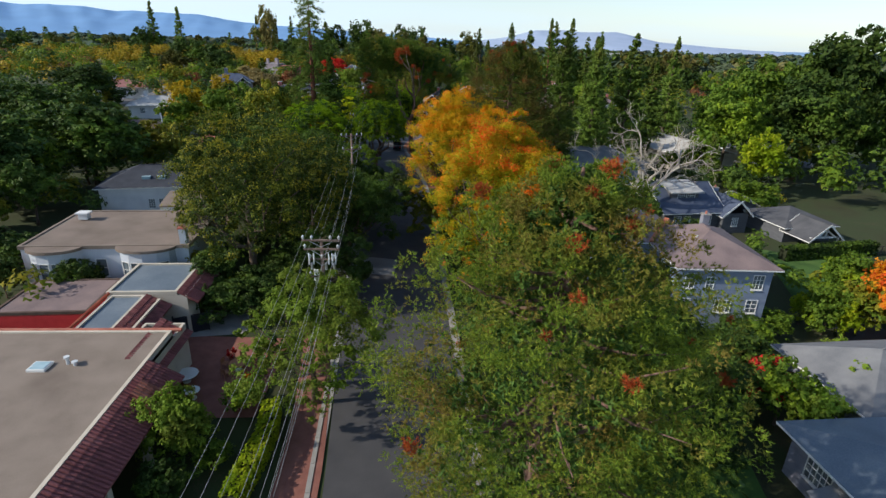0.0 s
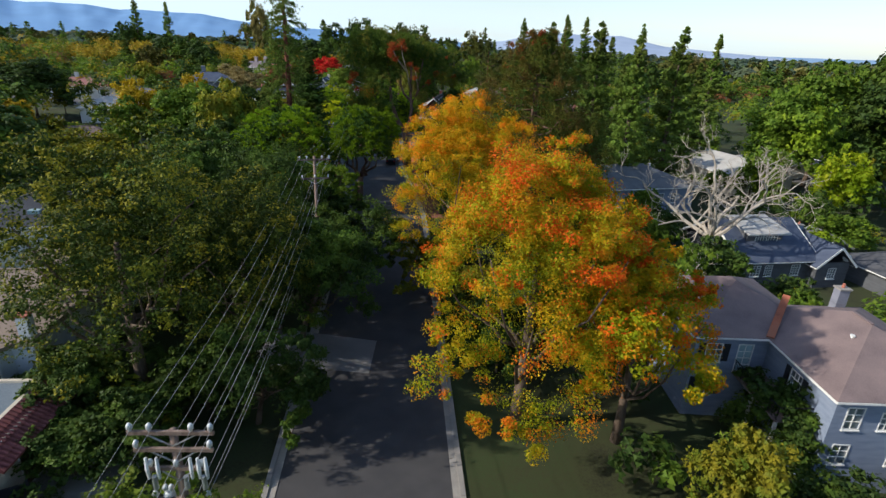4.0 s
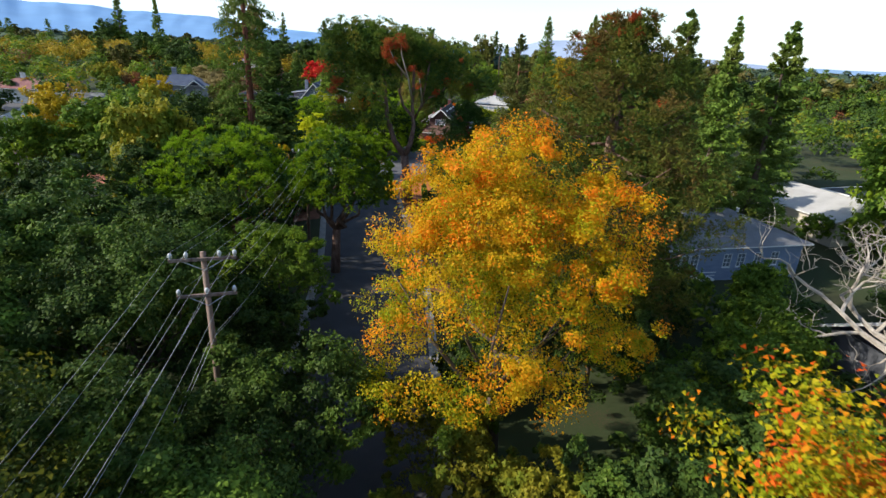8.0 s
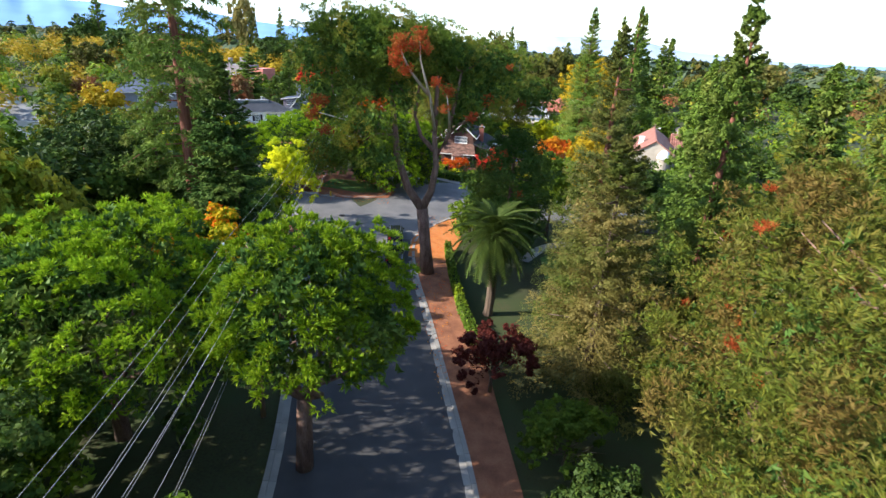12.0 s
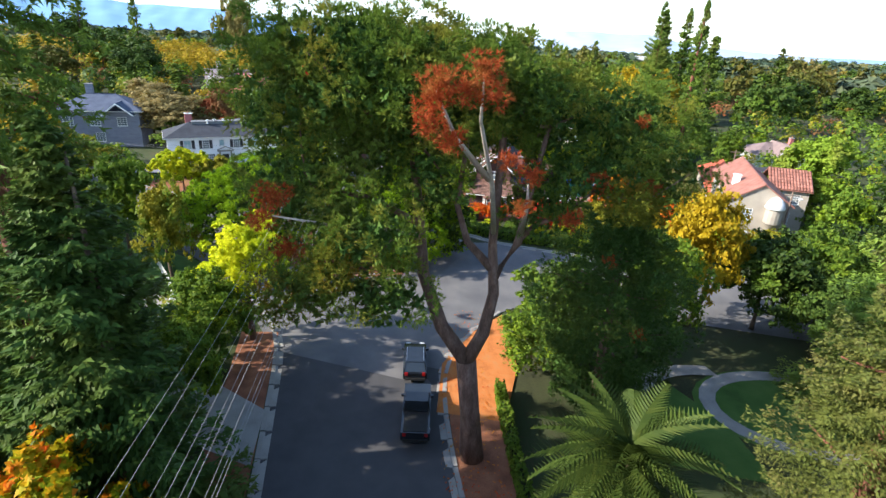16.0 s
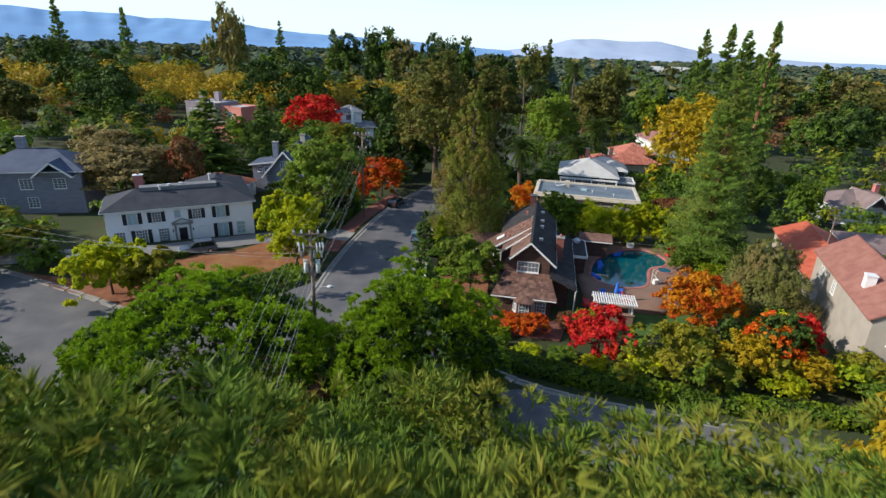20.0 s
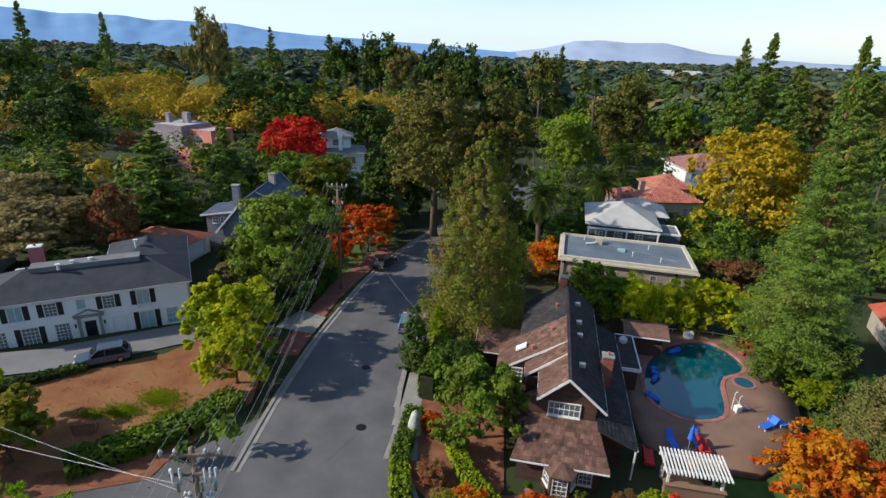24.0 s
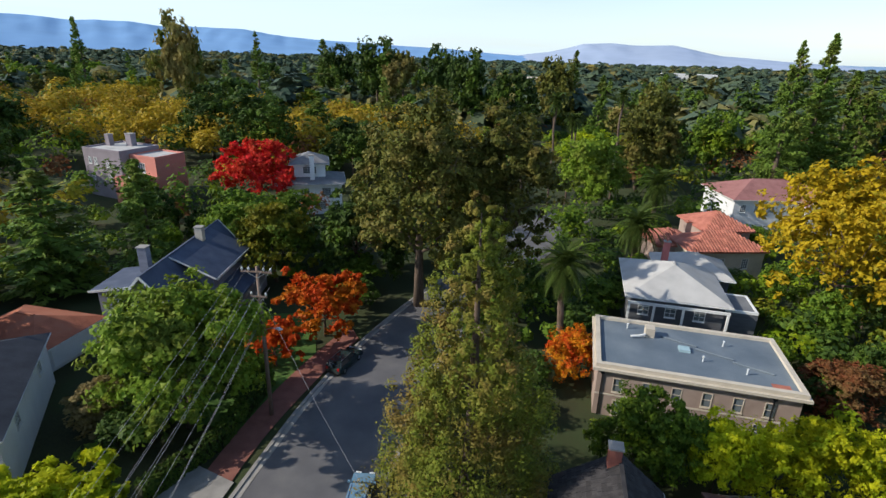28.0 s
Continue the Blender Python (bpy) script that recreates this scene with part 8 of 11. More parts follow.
    h.roof([[(5.6, 20.8, 2.6), (10.4, 20.8, 2.6), (10.4, 22.7, 3.3), (5.6, 22.7, 3.3)], [(5.6, 22.7, 3.3), (10.4, 22.7, 3.3), (10.4, 24.7, 2.6), (5.6, 24.7, 2.6)]], "roof_shake", 0.16)
    part("gutter", Geo().beam((5.6, 20.75, 2.5), (10.4, 20.75, 2.5), 0.1, 0.12), M["trim"], h.e)
    h.block(3.65, 14.0, 6.2, 20.4, 2.5, "shingle_wall")
    h.flat(3.65, 14.0, 6.2, 20.4, 2.65, "roof_shake_dark", 0.05, "trim", 0.12, 0.25)
    part("satellite_dish", Geo().tube([(5.2, 18.6, 3.1), (5.15, 18.45, 3.2), (5.1, 18.2, 3.35)], [0.05, 0.35, 0.45], 12), M["ceramic"], h.e, "pale satellite dish", smooth=True)
    h.block(-9.6, 14.5, -5.6, 18.0, 2.5, "shingle_wall")
    h.gable(-9.6, 14.5, -5.6, 18.0, 2.6, 1.3, "roof_shake", "x")


def flat_building():
    a, b = (-4.5, 223.1), (12.3, 220.5)
    turn, ln = corners(a, b)
    h = House("flat_roofed_villa", a[0], a[1], turn, "pinkish-beige villa with cornice and pale blue-grey flat roof", G(0, 222) - 0.2)
    nw = dict(cols=1, rows=2, frame="stucco_cream")
    h.block(0, 0, ln, 9.5, 5.4, "stucco_pinkish", s=[(1.9 + i * 2.55, 3.1, 0.75, 1.35, nw) for i in range(6)] + [(2.2 + i * 3, 0.6, 0.9, 1.5, nw) for i in range(5)], e=[(4.5, 3.1, 0.8, 1.35, nw)])
    h.flat(0, 0, ln, 9.5, 5.7, "roof_bluegrey", 0.3, "stucco_cream", 0.45, 0.25)
    for a0, a1, b0, b1 in ((-0.5, -0.5, ln + 0.5, -0.26), (-0.5, 9.76, ln + 0.5, 10.0), (-0.5, -0.26, -0.26, 9.76), (ln + 0.26, -0.26, ln + 0.5, 9.76)):
        part("cornice", Geo().box(a0, a1, 5.35, b0, b1, 5.62), M["stucco_cream"], h.e, "cream moulded cornice")
    part("string_course", Geo().box(-0.04, -0.05, 2.6, ln + 0.04, -0.003, 2.75), M["stucco_cream"], h.e)
    for x in (0.45, ln - 2.2):
        d = part("downpipe", Geo().beam((x, -0.1, 0), (x, -0.1, 4.9), 0.1, 0.1), M["dark_iron"], h.e)
        part("hopper", Geo().box(x - 0.16, -0.24, 4.9, x + 0.16, -0.02, 5.2), M["dark_iron"], d)
    rc = part("roof_unit", Geo().box(4.6, 6.6, 5.7, 5.5, 7.6, 6.7), M["stucco_cream"], h.e, "boxy cream roof unit")
    part("duct", Geo().tube([(3.2, 6.0, 5.95), (4.0, 6.2, 6.0), (4.6, 6.5, 6.1)], 0.12, 8), M["trim"], h.e)
    part("skylight", Geo().box(7.6, 4.6, 5.7, 8.6, 5.5, 5.95), M["glass_pale"], h.e)
    for i in range(3):
        part("roof_pipe", Geo().tube([(6.2 + i * 3, 7.2 - i * 1.6, 5.78), (9.4 + i * 3, 6.0 - i * 1.6, 5.78)], 0.1, 6), M["roof_bluegrey"], h.e)
    part("roof_patch", Geo().box(ln - 2.3, 0.4, 5.7, ln - 0.8, 1.3, 5.72), M["tile_red"], h.e, "red leaf-covered roof corner")
    for x, y in ((12, 7), (13, 2.2), (3, 8), (9.5, 3.4)):
        h.pipe(x, y, 5.7, 0.5, 0.07, "ceramic")


def pyramid_house():
    a, b = (1.2, 238.1), (12.6, 236.4)
    turn, ln = corners(a, b)
    h = House("hip_roof_house", a[0], a[1], turn, "house with pale grey pyramid roof and dark walls", G(3, 238))
    h.block(0.6, 0.6, ln - 0.6, 12.0, 5.8, "siding_dark", s=[(u, 3.6, 1.1, 1.5, dict(cols=2, rows=3)) for u in (1.6, 4.6, 7.8)])
    h.hip(0.6, 0.6, ln - 0.6, 12.0, 6.0, 2.4, "roof_lightgrey", 0.7, "trim")
    h.block(5.0, 10.0, ln + 2, 17, 5.4, "siding_dark")
    h.hip(5.0, 10.0, ln + 2, 17, 5.6, 2.0, "roof_lightgrey", 0.6)
    h.block(ln - 0.5, 2.0, ln + 3.4, 7, 4.6, "siding_dark")
    h.flat(ln - 0.5, 2.0, ln + 3.4, 7, 4.8, "roof_grey", 0.1, "trim")
    h.chimney(5.5, 11.5, 6, 9.4, 0.8, 0.7, "brick_pink", 1)
    part("porch_beam", Geo().box(0.2, -0.4, 5.2, ln - 0.2, -0.2, 5.5), M["trim"], h.e)
    for x in (0.4, 3.2, 6.4, ln - 0.4):
        part("post", Geo().box(x - 0.12, -0.42, -0.2, x + 0.12, -0.18, 5.2), M["trim"], h.e)


def tile_villa_far():
    h = House("tile_roof_villa", 16.5, 260.7, 10.0, "peach stucco villa with terracotta tile roofs", G(15, 262))
    h.block(0, 0, 12, 8, 4.2, "stucco_cream", s=[(2, 1.5, 1.0, 1.6), (5, 1.5, 1.0, 1.6), (9, 1.5, 1.0, 1.6)])
    for x0, y0, x1, y1, z, r in ((0, 0, 12, 8, 4.4, 2.0), (-3, 5, 4, 13, 3.6, 1.6), (6, 7, 14, 16, 5.4, 2.2)):
        p = h.hip(x0, y0, x1, y1, z, r, "tile_red", 0.5, None)
        h.tiles([p[0][0], p[0][1], p[0][2], p[0][-1]] if len(p[0]) == 4 else [p[0][0], p[0][1], p[0][2], p[0][2]], "tile_red", 0.5, 0.7)
        if z != 4.4:
            h.block(x0 + 0.1, y0 + 0.1, x1 - 0.1, y1 - 0.1, z - 0.1, "stucco_pinkish")
    h.chimney(2.5, 7, 4, 7.0, 1.0, 0.8, "stucco_pinkish", 1, "tile_red")
    g = House("red_hip_house", 35.1, 291.8, 6.4, "pale house with dull red hip roof and white trim", G(35, 290))
    g.block(0, 0, 20, 13, 6.0, "stucco_white", s=[(u, 3.4, 1.1, 1.5) for u in (2, 5, 8, 12, 16)])
    g.hip(0, 0, 20, 13, 6.2, 3.0, "roof_redbrown", 0.8)
    g.gable(13.5, -3.0, 20.5, 6, 6.0, 2.4, "roof_redbrown", "y", 0.6, 0.5)
    g.block(13.6, -2.9, 20.4, 5.9, 5.9, "stucco_white", s=[(3.4, 3.2, 1.8, 1.6)])


def grey_gable_house():
    """Grey shingled house with a long navy roof and white barge boards."""
    h = House("grey_gabled_house", -54.3, 225.8, 4.9, "grey shingled house with navy roof and white barge boards", None)
    wn_ = dict(cols=2, rows=2)
    h.block(0.6, 0, 7.4, 18, 4.4, "siding_grey", s=[(2.0, 1.2, 1.0, 1.5, wn_), (5.4, 1.0, 1.0, 1.8, wn_)], e=[(3, 1.2, 1.0, 1.5, wn_)], gs=3.9, gn=3.9)
    h.window(pose(3.6, -0.02, 5.2), 0.7, 1.3, 2, 3)
    h.window(pose(4.7, -0.02, 5.2), 0.7, 1.3, 2, 3)
    h.gable(0.6, 0, 7.4, 18, 4.5, 3.95, "roof_navy", "y", 0.8, 0.7)
    # long shed dormer on the right slope
    h.block(5.4, 6, 8.4, 15, 6.2, "siding_grey", e=[(1.2 + i * 1.25, 5.0, 0.9, 0.95, dict(cols=1, rows=1)) for i in range(6)], z0=3.2)
    h.roof([[(9.1, 5.2, 5.9), (9.1, 15.8, 5.9), (4.1, 15.8, 8.35), (4.1, 5.2, 8.35)]], "roof_navy", 0.18)
    part("gutter", Geo().beam((9.15, 5.2, 5.78), (9.15, 15.8, 5.78), 0.1, 0.14), M["trim"], h.e)
    part("barge_board", Geo().beam((9.1, 5.17, 5.82), (4.1, 5.17, 8.3), 0.05, 0.2), M["trim"], h.e)
    h.block(7.45, 2.5, 10.5, 17, 3.0, "siding_grey", s=[(1.5, 0.9, 1.0, 1.4, wn_)])
    h.roof([[(11.0, 2.0, 2.9), (11.0, 17.5, 2.9), (7.3, 17.5, 4.4), (7.3, 2.0, 4.4)]], "roof_navy", 0.18)
    # left dormer
    h.block(-2.8, 2.5, 2.0, 8, 5.4, "siding_grey", s=[(1.4, 4.0, 0.8, 0.9, wn_), (2.6, 4.0, 0.8, 0.9, wn_)])
    h.roof([[(-3.4, 1.9, 5.35), (2.6, 1.9, 6.2), (2.6, 8.6, 6.2), (-3.4, 8.6, 5.35)]], "roof_navy", 0.2)
    part("fascia", Geo().beam((-3.4, 1.87, 5.3), (2.4, 1.87, 6.1), 0.06, 0.24), M["trim"], h.e)
    h.chimney(0.6, 6.5, 4, 8.9, 1.0, 0.9, "siding_grey", 0)
    h.chimney(4.6, 12, 7, 9.6, 0.9, 0.8, "stucco_cream", 0)
    g = House("garage", -66.7, 220, -6.2, "garage with rust-red leaf-strewn hip roof and pale walls", None, "garage")
    g.block(0, 0, 9.6, 7.5, 2.4, "stucco_white", e=[(3.6, 0.0, 4.6, 2.1, dict(door="white"))])
    g.hip(0, 0, 9.6, 7.5, 2.5, 1.7, "roof_rust", 0.5)


def far_left_houses():
    h = House("grey_villa", -89.4, 203.9, 18.9, "blue-grey two-storey villa with slate hip roof and chimney", None)
    h.block(0, 0, 14, 9, 6.3, "siding_grey", s=[(2, 3.7, 1.6, 1.5), (6.5, 3.7, 1.6, 1.5), (11, 3.7, 1.6, 1.5), (2.5, 0.8, 1.4, 1.5), (7, 0.8, 1.4, 1.5)])
    h.hip(0, 0, 14, 9, 6.5, 2.6, "roof_navy", 0.8)
    h.chimney(5, 5, 7, 10.8, 1.2, 0.9, "siding_grey", 0)
    h.gable(8.6, -1.4, 13, 4, 6.2, 1.8, "roof_navy", "y")
    p = House("pink_modern_house", -97.4, 278.1, -17.2, "mauve and salmon-pink flat-roofed modern house", G(-95, 275))
    p.block(0, 0, 10.5, 9, 9.2, "stucco_mauve", s=[(1.8, 6.6, 0.8, 1.2), (3.4, 6.6, 0.8, 1.2), (6.8, 6.2, 0.7, 0.9), (6.8, 3.4, 0.7, 1.2), (2, 3.4, 0.8, 1.2)])
    p.flat(0, 0, 10.5, 9, 9.4, "roof_lightgrey", 0.3, "stucco_mauve")
    p.block(10.55, 2, 17.5, 9, 8.4, "stucco_pink", s=[(3.0, 5.6, 1.8, 1.8, dict(cols=3, rows=1))])
    p.flat(10.55, 2, 17.5, 9, 8.6, "roof_lightgrey", 0.3, "stucco_pink")
    p.block(10.55, -2, 17.5, 1.95, 4.6, "stucco_pink")
    p.flat(10.55, -2, 17.5, 1.95, 4.8, "roof_lightgrey", 0.3, "stucco_pink")
    p.chimney(1.4, 5, 9, 11.6, 1.2, 1.0, "stucco_mauve", 0)
    p.chimney(5.2, 7, 9, 11.8, 1.6, 1.2, "stucco_mauve", 0)
    w = House("white_craftsman_house", -56, 275, 18.7, "white two-storey house with grey roofs behind trees", G(-55, 275))
    w.block(0, 0, 12, 9, 5.8, "white", s=[(2, 3.5, 1.4, 1.5), (5, 3.5, 1.4, 1.5), (9, 3.5, 1.6, 1.5), (3, 0.8, 1.5, 1.5), (8, 0.8, 1.5, 1.5)])
    w.hip(0, 0, 12, 9, 6.0, 1.6, "roof_grey", 0.9)
    w.block(3, 2, 9, 8.5, 9.4, "white", s=[(3, 7.6, 2.4, 1.2)], z0=5.8)
    w.hip(3, 2, 9, 8.5, 9.5, 1.8, "roof_grey", 0.8)
    w.chimney(6.5, 1.2, 4, 11.2, 0.9, 0.8, "white", 0)
    for x, y, turn, wd, dp, z, rm, wm in ((-93, 156, 24, 14, 10, 3.6, "roof_lightgrey", "stucco_white"), (-74, 138, 30, 10, 8, 6.0, "roof_lightgrey", "siding_blue"), (-118, 108, 20, 20, 10, 6.5, "roof_mauve", "siding_grey"), (-62, 150, 20, 9, 8, 5.0, "tile_red", "stucco_white"),
                                          (-125, 190, 10, 18, 9, 3.5, "roof_redbrown", "stucco_white"), (-100, 176, 10, 16, 10, 3.2, "roof_grey", "stucco_white"), (-80, 122, 20, 14, 8, 3.0, "roof_mauve", "wood_brown"), (-56, 118, 14, 8, 6, 3.0, "tile_red", "stucco_cream")):
        f = House("distant_house", x, y, turn, "house half hidden among trees", G(x, y))
        f.block(0, 0, wd, dp, z, wm, s=[(wd * 0.25, z - 2.0, 1.2, 1.3), (wd * 0.5, z - 2.0, 1.2, 1.3), (wd * 0.78, z - 2.0, 1.2, 1.3)])
        f.hip(0, 0, wd, dp, z + 0.1, 2.2, rm, 0.6)
        f.chimney(wd * 0.3, dp * 0.7, z, z + 3.6, 0.9, 0.8, "stucco_white", 0)


def red_tile_villa():
    h = House("terracotta_villa", 23.6, 180.2, -16.6, "pale stucco villa with long bright terracotta roofs and a domed turret", G(27, 190))
    h.block(0, 0, 7, 20, 7.0, "stucco_dun", s=[(2.2, 1.0, 1.1, 1.6), (2.2, 4.3, 1.1, 1.5)], w=[(3, 1.0, 1.1, 1.5), (3, 4.4, 1.1, 1.4), (8, 4.4, 1.1, 1.4), (8, 1.0, 1.1, 1.5)], gs=2.3, gn=2.3)
    h.block(0, 20.1, 8, 43, 2.9, "stucco_dun", w=[(5, 1.0, 1.1, 1.3), (12, 1.0, 1.1, 1.3), (20, 1.0, 1.4, 1.3)], gn=1.7)
    h.block(7.1, 13, 12.4, 20, 6.6, "stucco_dun", s=[(1.3, 4.2, 1.1, 1.4), (3.6, 4.2, 1.1, 1.4), (2.6, 1.0, 1.6, 1.7)])
    slopes = h.gable(0, 0, 7, 20, 7.1, 2.3, "tile_brick", "y", 0.5, 0.3, None)
    slopes += h.gable(0, 20.4, 8, 43, 3.0, 1.7, "tile_orange", "y", 0.5, 0.3, None)
    slopes += h.gable(7.1, 13, 12.4, 20, 6.7, 2.1, "tile_brick", "x", 0.5, 0.3, None)
    for q in slopes:
        low = sorted(range(4), key=lambda i: q[i][2])[:2]
        i = low[0] if (low[0] + 1) % 4 == low[1] else low[1]
        h.tiles([q[i], q[(i + 1) % 4], q[(i + 2) % 4], q[(i + 3) % 4]], "tile_orange" if q[0][1] > 20.2 and q[0][2] < 5 else "tile_brick", 0.42, 0.6)
    h.block(8.6, 34, 17.5, 44, 3.2, "stucco_white", s=[(2.4, 0.9, 1.8, 1.6), (6.2, 0.9, 1.8, 1.6)])
    h.hip(8.6, 34, 17.5, 44, 3.3, 1.6, "roof_mauve", 0.6)
    h.chimney(1.1, 6.5, 6.2, 8.9, 0.9, 0.9, "stucco_white", 0, "stucco_white")
    turret = part("turret", Geo().tube([(5.2, -0.5, 3.6), (5.2, -0.5, 4.4), (5.2, -0.5, 6.4)], [0.3, 1.0, 1.0], 14), M["stucco_dun"], h.e, "rounded stucco turret")
    part("dome", Geo().tube([(5.2, -0.5, 6.4), (5.2, -0.5, 6.5), (5.2, -0.5, 7.2), (5.2, -0.5, 7.7), (5.2, -0.5, 7.95)], [1.2, 1.22, 1.0, 0.6, 0.08], 14), M["stucco_white"], turret, "pale domed turret cap", smooth=True)
    d = House("dark_roof_bungalow", 55.5, 238.5, 4.8, "bungalow with dark roof and white gable", G(52, 238))
    d.block(0, 0, 14, 9, 3.6, "stucco_white", s=[(3, 1.0, 1.4, 1.5), (9, 1.0, 1.4, 1.5)])
    d.hip(0, 0, 14, 9, 3.7, 2.2, "roof_mauve", 0.6)
    d.gable(4, -2, 9, 5, 3.7, 2.6, "roof_mauve", "y")
    d.chimney(11, 5, 4, 7, 0.9, 0.8, "brick_pink", 1)


for build in (spanish_house_near, spanish_garage, bay_house, dark_roof_house_left, blue_house, craftsman_right, gable_cottage, near_right_houses, grey_roof_ranch, white_colonial, brown_house, flat_building, pyramid_house, tile_villa_far, grey_gable_house, far_left_houses, red_tile_villa):
    build()


# ---- trees along the first street ----
big_pine(4.4, 25.6, 23.6, 9.0, "pine", "tall old pine with shaggy green needles and red shoots", 11, 0.05, (0.7, 0.2), 210, 20, 0.3)
big_leafy(-10.4, 37.6, 10.6, 5.7, "fresh", "bright green leafy street tree beside the utility pole", 12, 0.1, 220, rc=0.19, dense=3.0)
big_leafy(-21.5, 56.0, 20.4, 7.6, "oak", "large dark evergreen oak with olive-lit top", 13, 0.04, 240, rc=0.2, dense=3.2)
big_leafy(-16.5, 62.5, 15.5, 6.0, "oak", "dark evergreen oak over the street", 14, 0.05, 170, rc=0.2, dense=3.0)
big_leafy(-21.5, 80, 13.5, 6.5, "dark", "dark evergreen oak beside the street", 15, 0.08, 124, 100, 0.28, rc=0.25)
big_leafy(-16.2, 68, 12.8, 5.2, "dark", "dark evergreen oak beside the street", 16, 0.06, 105, 100, 0.27, rc=0.25)
big_leafy(-31, 84, 13.5, 7.2, "dark", "dark leafy garden tree", 17, 0.08, 124, 100, 0.28, rc=0.25)
big_leafy(-16.8, 92, 10.4, 4.6, "green", "round green tree close beside the power line", 18, 0.06, 150, 110, 0.22)
big_leafy(-25.5, 93.5, 10.8, 5.4, "dark", "dark green garden tree", 19, 0.06, 93, 90, 0.26, rc=0.25)
big_leafy(-37, 97, 12, 6.5, "dark", "dark green garden tree", 20, 0.06, 105, 90, 0.28, rc=0.25)
big_leafy(-14.5, 82.5, 9.5, 4.0, "dark", "dark green tree beside the street", 21, 0.06, 80, 90, 0.24, rc=0.25)
big_leafy(4.4, 57.2, 20.7, 8.8, "maple", "large maple with orange, yellow and green autumn leaves", 22, 0.04, 260, rc=0.18, name="maple_tree", peak=0.36, dense=2.2, lean=(0.3, 0))
big_leafy(11.4, 56.4, 15.2, 5.8, "maple", "spreading maple with yellow-green and orange leaves", 122, 0.04, 120, rc=0.21, name="maple_tree", peak=0.2, dense=2.2)
big_leafy(-13.6, 66, 11.2, 4.9, "dark", "dark evergreen oak leaning over the street", 123, 0.06, 124, rc=0.25, lean=(2.2, 0))
big_leafy(-14.2, 76, 9.8, 5.2, "dark", "dark evergreen oak leaning over the street", 124, 0.06, 124, rc=0.25, lean=(3.4, 0))
big_leafy(-28.5, 74, 13.5, 7.2, "dark", "dark evergreen oak behind the street", 133, 0.04, 124, rc=0.25)
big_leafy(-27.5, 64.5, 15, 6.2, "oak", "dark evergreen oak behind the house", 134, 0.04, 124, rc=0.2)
big_leafy(-13.6, 55.5, 8.2, 4.4, "dark", "dark evergreen oak beside the street", 125, 0.04, 99, rc=0.25, lean=(1.0, 0))
big_leafy(-0.4, 75.8, 6.6, 4.6, "oliveyellow", "olive-green shrub tree under the maple", 126, 0.04, 170, lean=(-2.4, 1.6))
big_leafy(2.6, 74.0, 5.2, 4.0, "oliveyellow", "olive-green shrub tree under the maple", 140, 0.03, 110, rc=0.26)
big_leafy(1.2, 68.5, 4.4, 3.6, "dark", "dark bushy garden tree", 141, 0.03, 100, rc=0.26)
big_leafy(3.4, 63.8, 4.6, 3.6, "dark", "dark bushy garden tree", 142, 0.03, 100, rc=0.26)
big_leafy(-0.6, 86.5, 4.6, 3.4, "dark", "dark bushy garden tree", 143, 0.03, 100, rc=0.26)
big_leafy(1.6, 101.5, 5.4, 4.0, "dark", "dark bushy garden tree beside the verge", 144, 0.03, 110, rc=0.26)
big_leafy(0.2, 108.5, 4.8, 3.4, "green", "leafy garden shrub tree beside the verge", 145, 0.03, 100, rc=0.26)
big_leafy(2.6, 94.5, 5.0, 3.8, "dark", "dark bushy garden tree beside the verge", 146, 0.03, 110, rc=0.26)
big_leafy(7.4, 71.5, 7.6, 5.0, "dark", "dark leafy garden tree", 127, 0.04, 111, rc=0.25)
big_leafy(13.2, 79, 8.8, 5.4, "dark", "dark leafy garden tree", 128, 0.04, 111, rc=0.25)
big_leafy(12.8, 68.4, 5.6, 4.0, "green", "green leafy garden tree", 129, 0.04, 150)
big_leafy(8.4, 89, 8.2, 5.2, "dark", "dark leafy garden tree", 130, 0.04, 105, rc=0.25)
big_leafy(18.5, 86, 7.2, 4.6, "green", "green leafy garden tree", 131, 0.04, 150)
big_leafy(0.4, 80.4, 20.8, 8.5, "gold", "tall maple with golden and orange autumn leaves", 223, 0.08, 280, rc=0.18, name="maple_tree", peak=0.34, dense=2.4, lean=(-0.4, -0.6))
stone_pine(-15.6, 106.5, 16.0, 5.6, "stone pine with bright green domed crown leaning over the street", 24, 0.42, lean=(0.6, 0.2))
stone_pine(-27.2, 107.5, 14.9, 8.6, "broad stone pine with bright green crown", 25, 0.5, clumps=260)
big_leafy(-36, 108.5, 11.5, 5.5, "dark", "dark leafy tree beside the stone pine", 26, 0.06, 86, 80, 0.28, rc=0.25)
big_pine(8.8, 94.5, 28.6, 9.2, "pinebrown", "huge old pine with shaggy needles and red dead shoots", 27, 0.05, (0, 0), 210, 30, 0.4)
big_pine(11.5, 109.5, 20.5, 7.6, "pinebrown", "broad olive-brown pine with shaggy needles and red shoots", 227, 0.05, (0, 0), 190, 22, 0.35)
bare_tree(30, 86.5, 20.5, 9.5, "leafless pale-limbed tree with twisting branches", 28, first=7)
bare_tree(20.5, 74, 9.5, 5.5, "pale twisted oak with sparse grey-green leaves", 29, first=6, levels=3, twigs="green", name="twisted_oak")
bare_tree(17, 66, 7.5, 4.5, "pale twisted oak with sparse grey-green leaves", 30, first=5, levels=3, twigs="green", name="twisted_oak")
palm(-4.0, 128.0, 8.2, 4.2, "date palm with a full head of arching fronds", 31, 60, trunk_r=0.42)
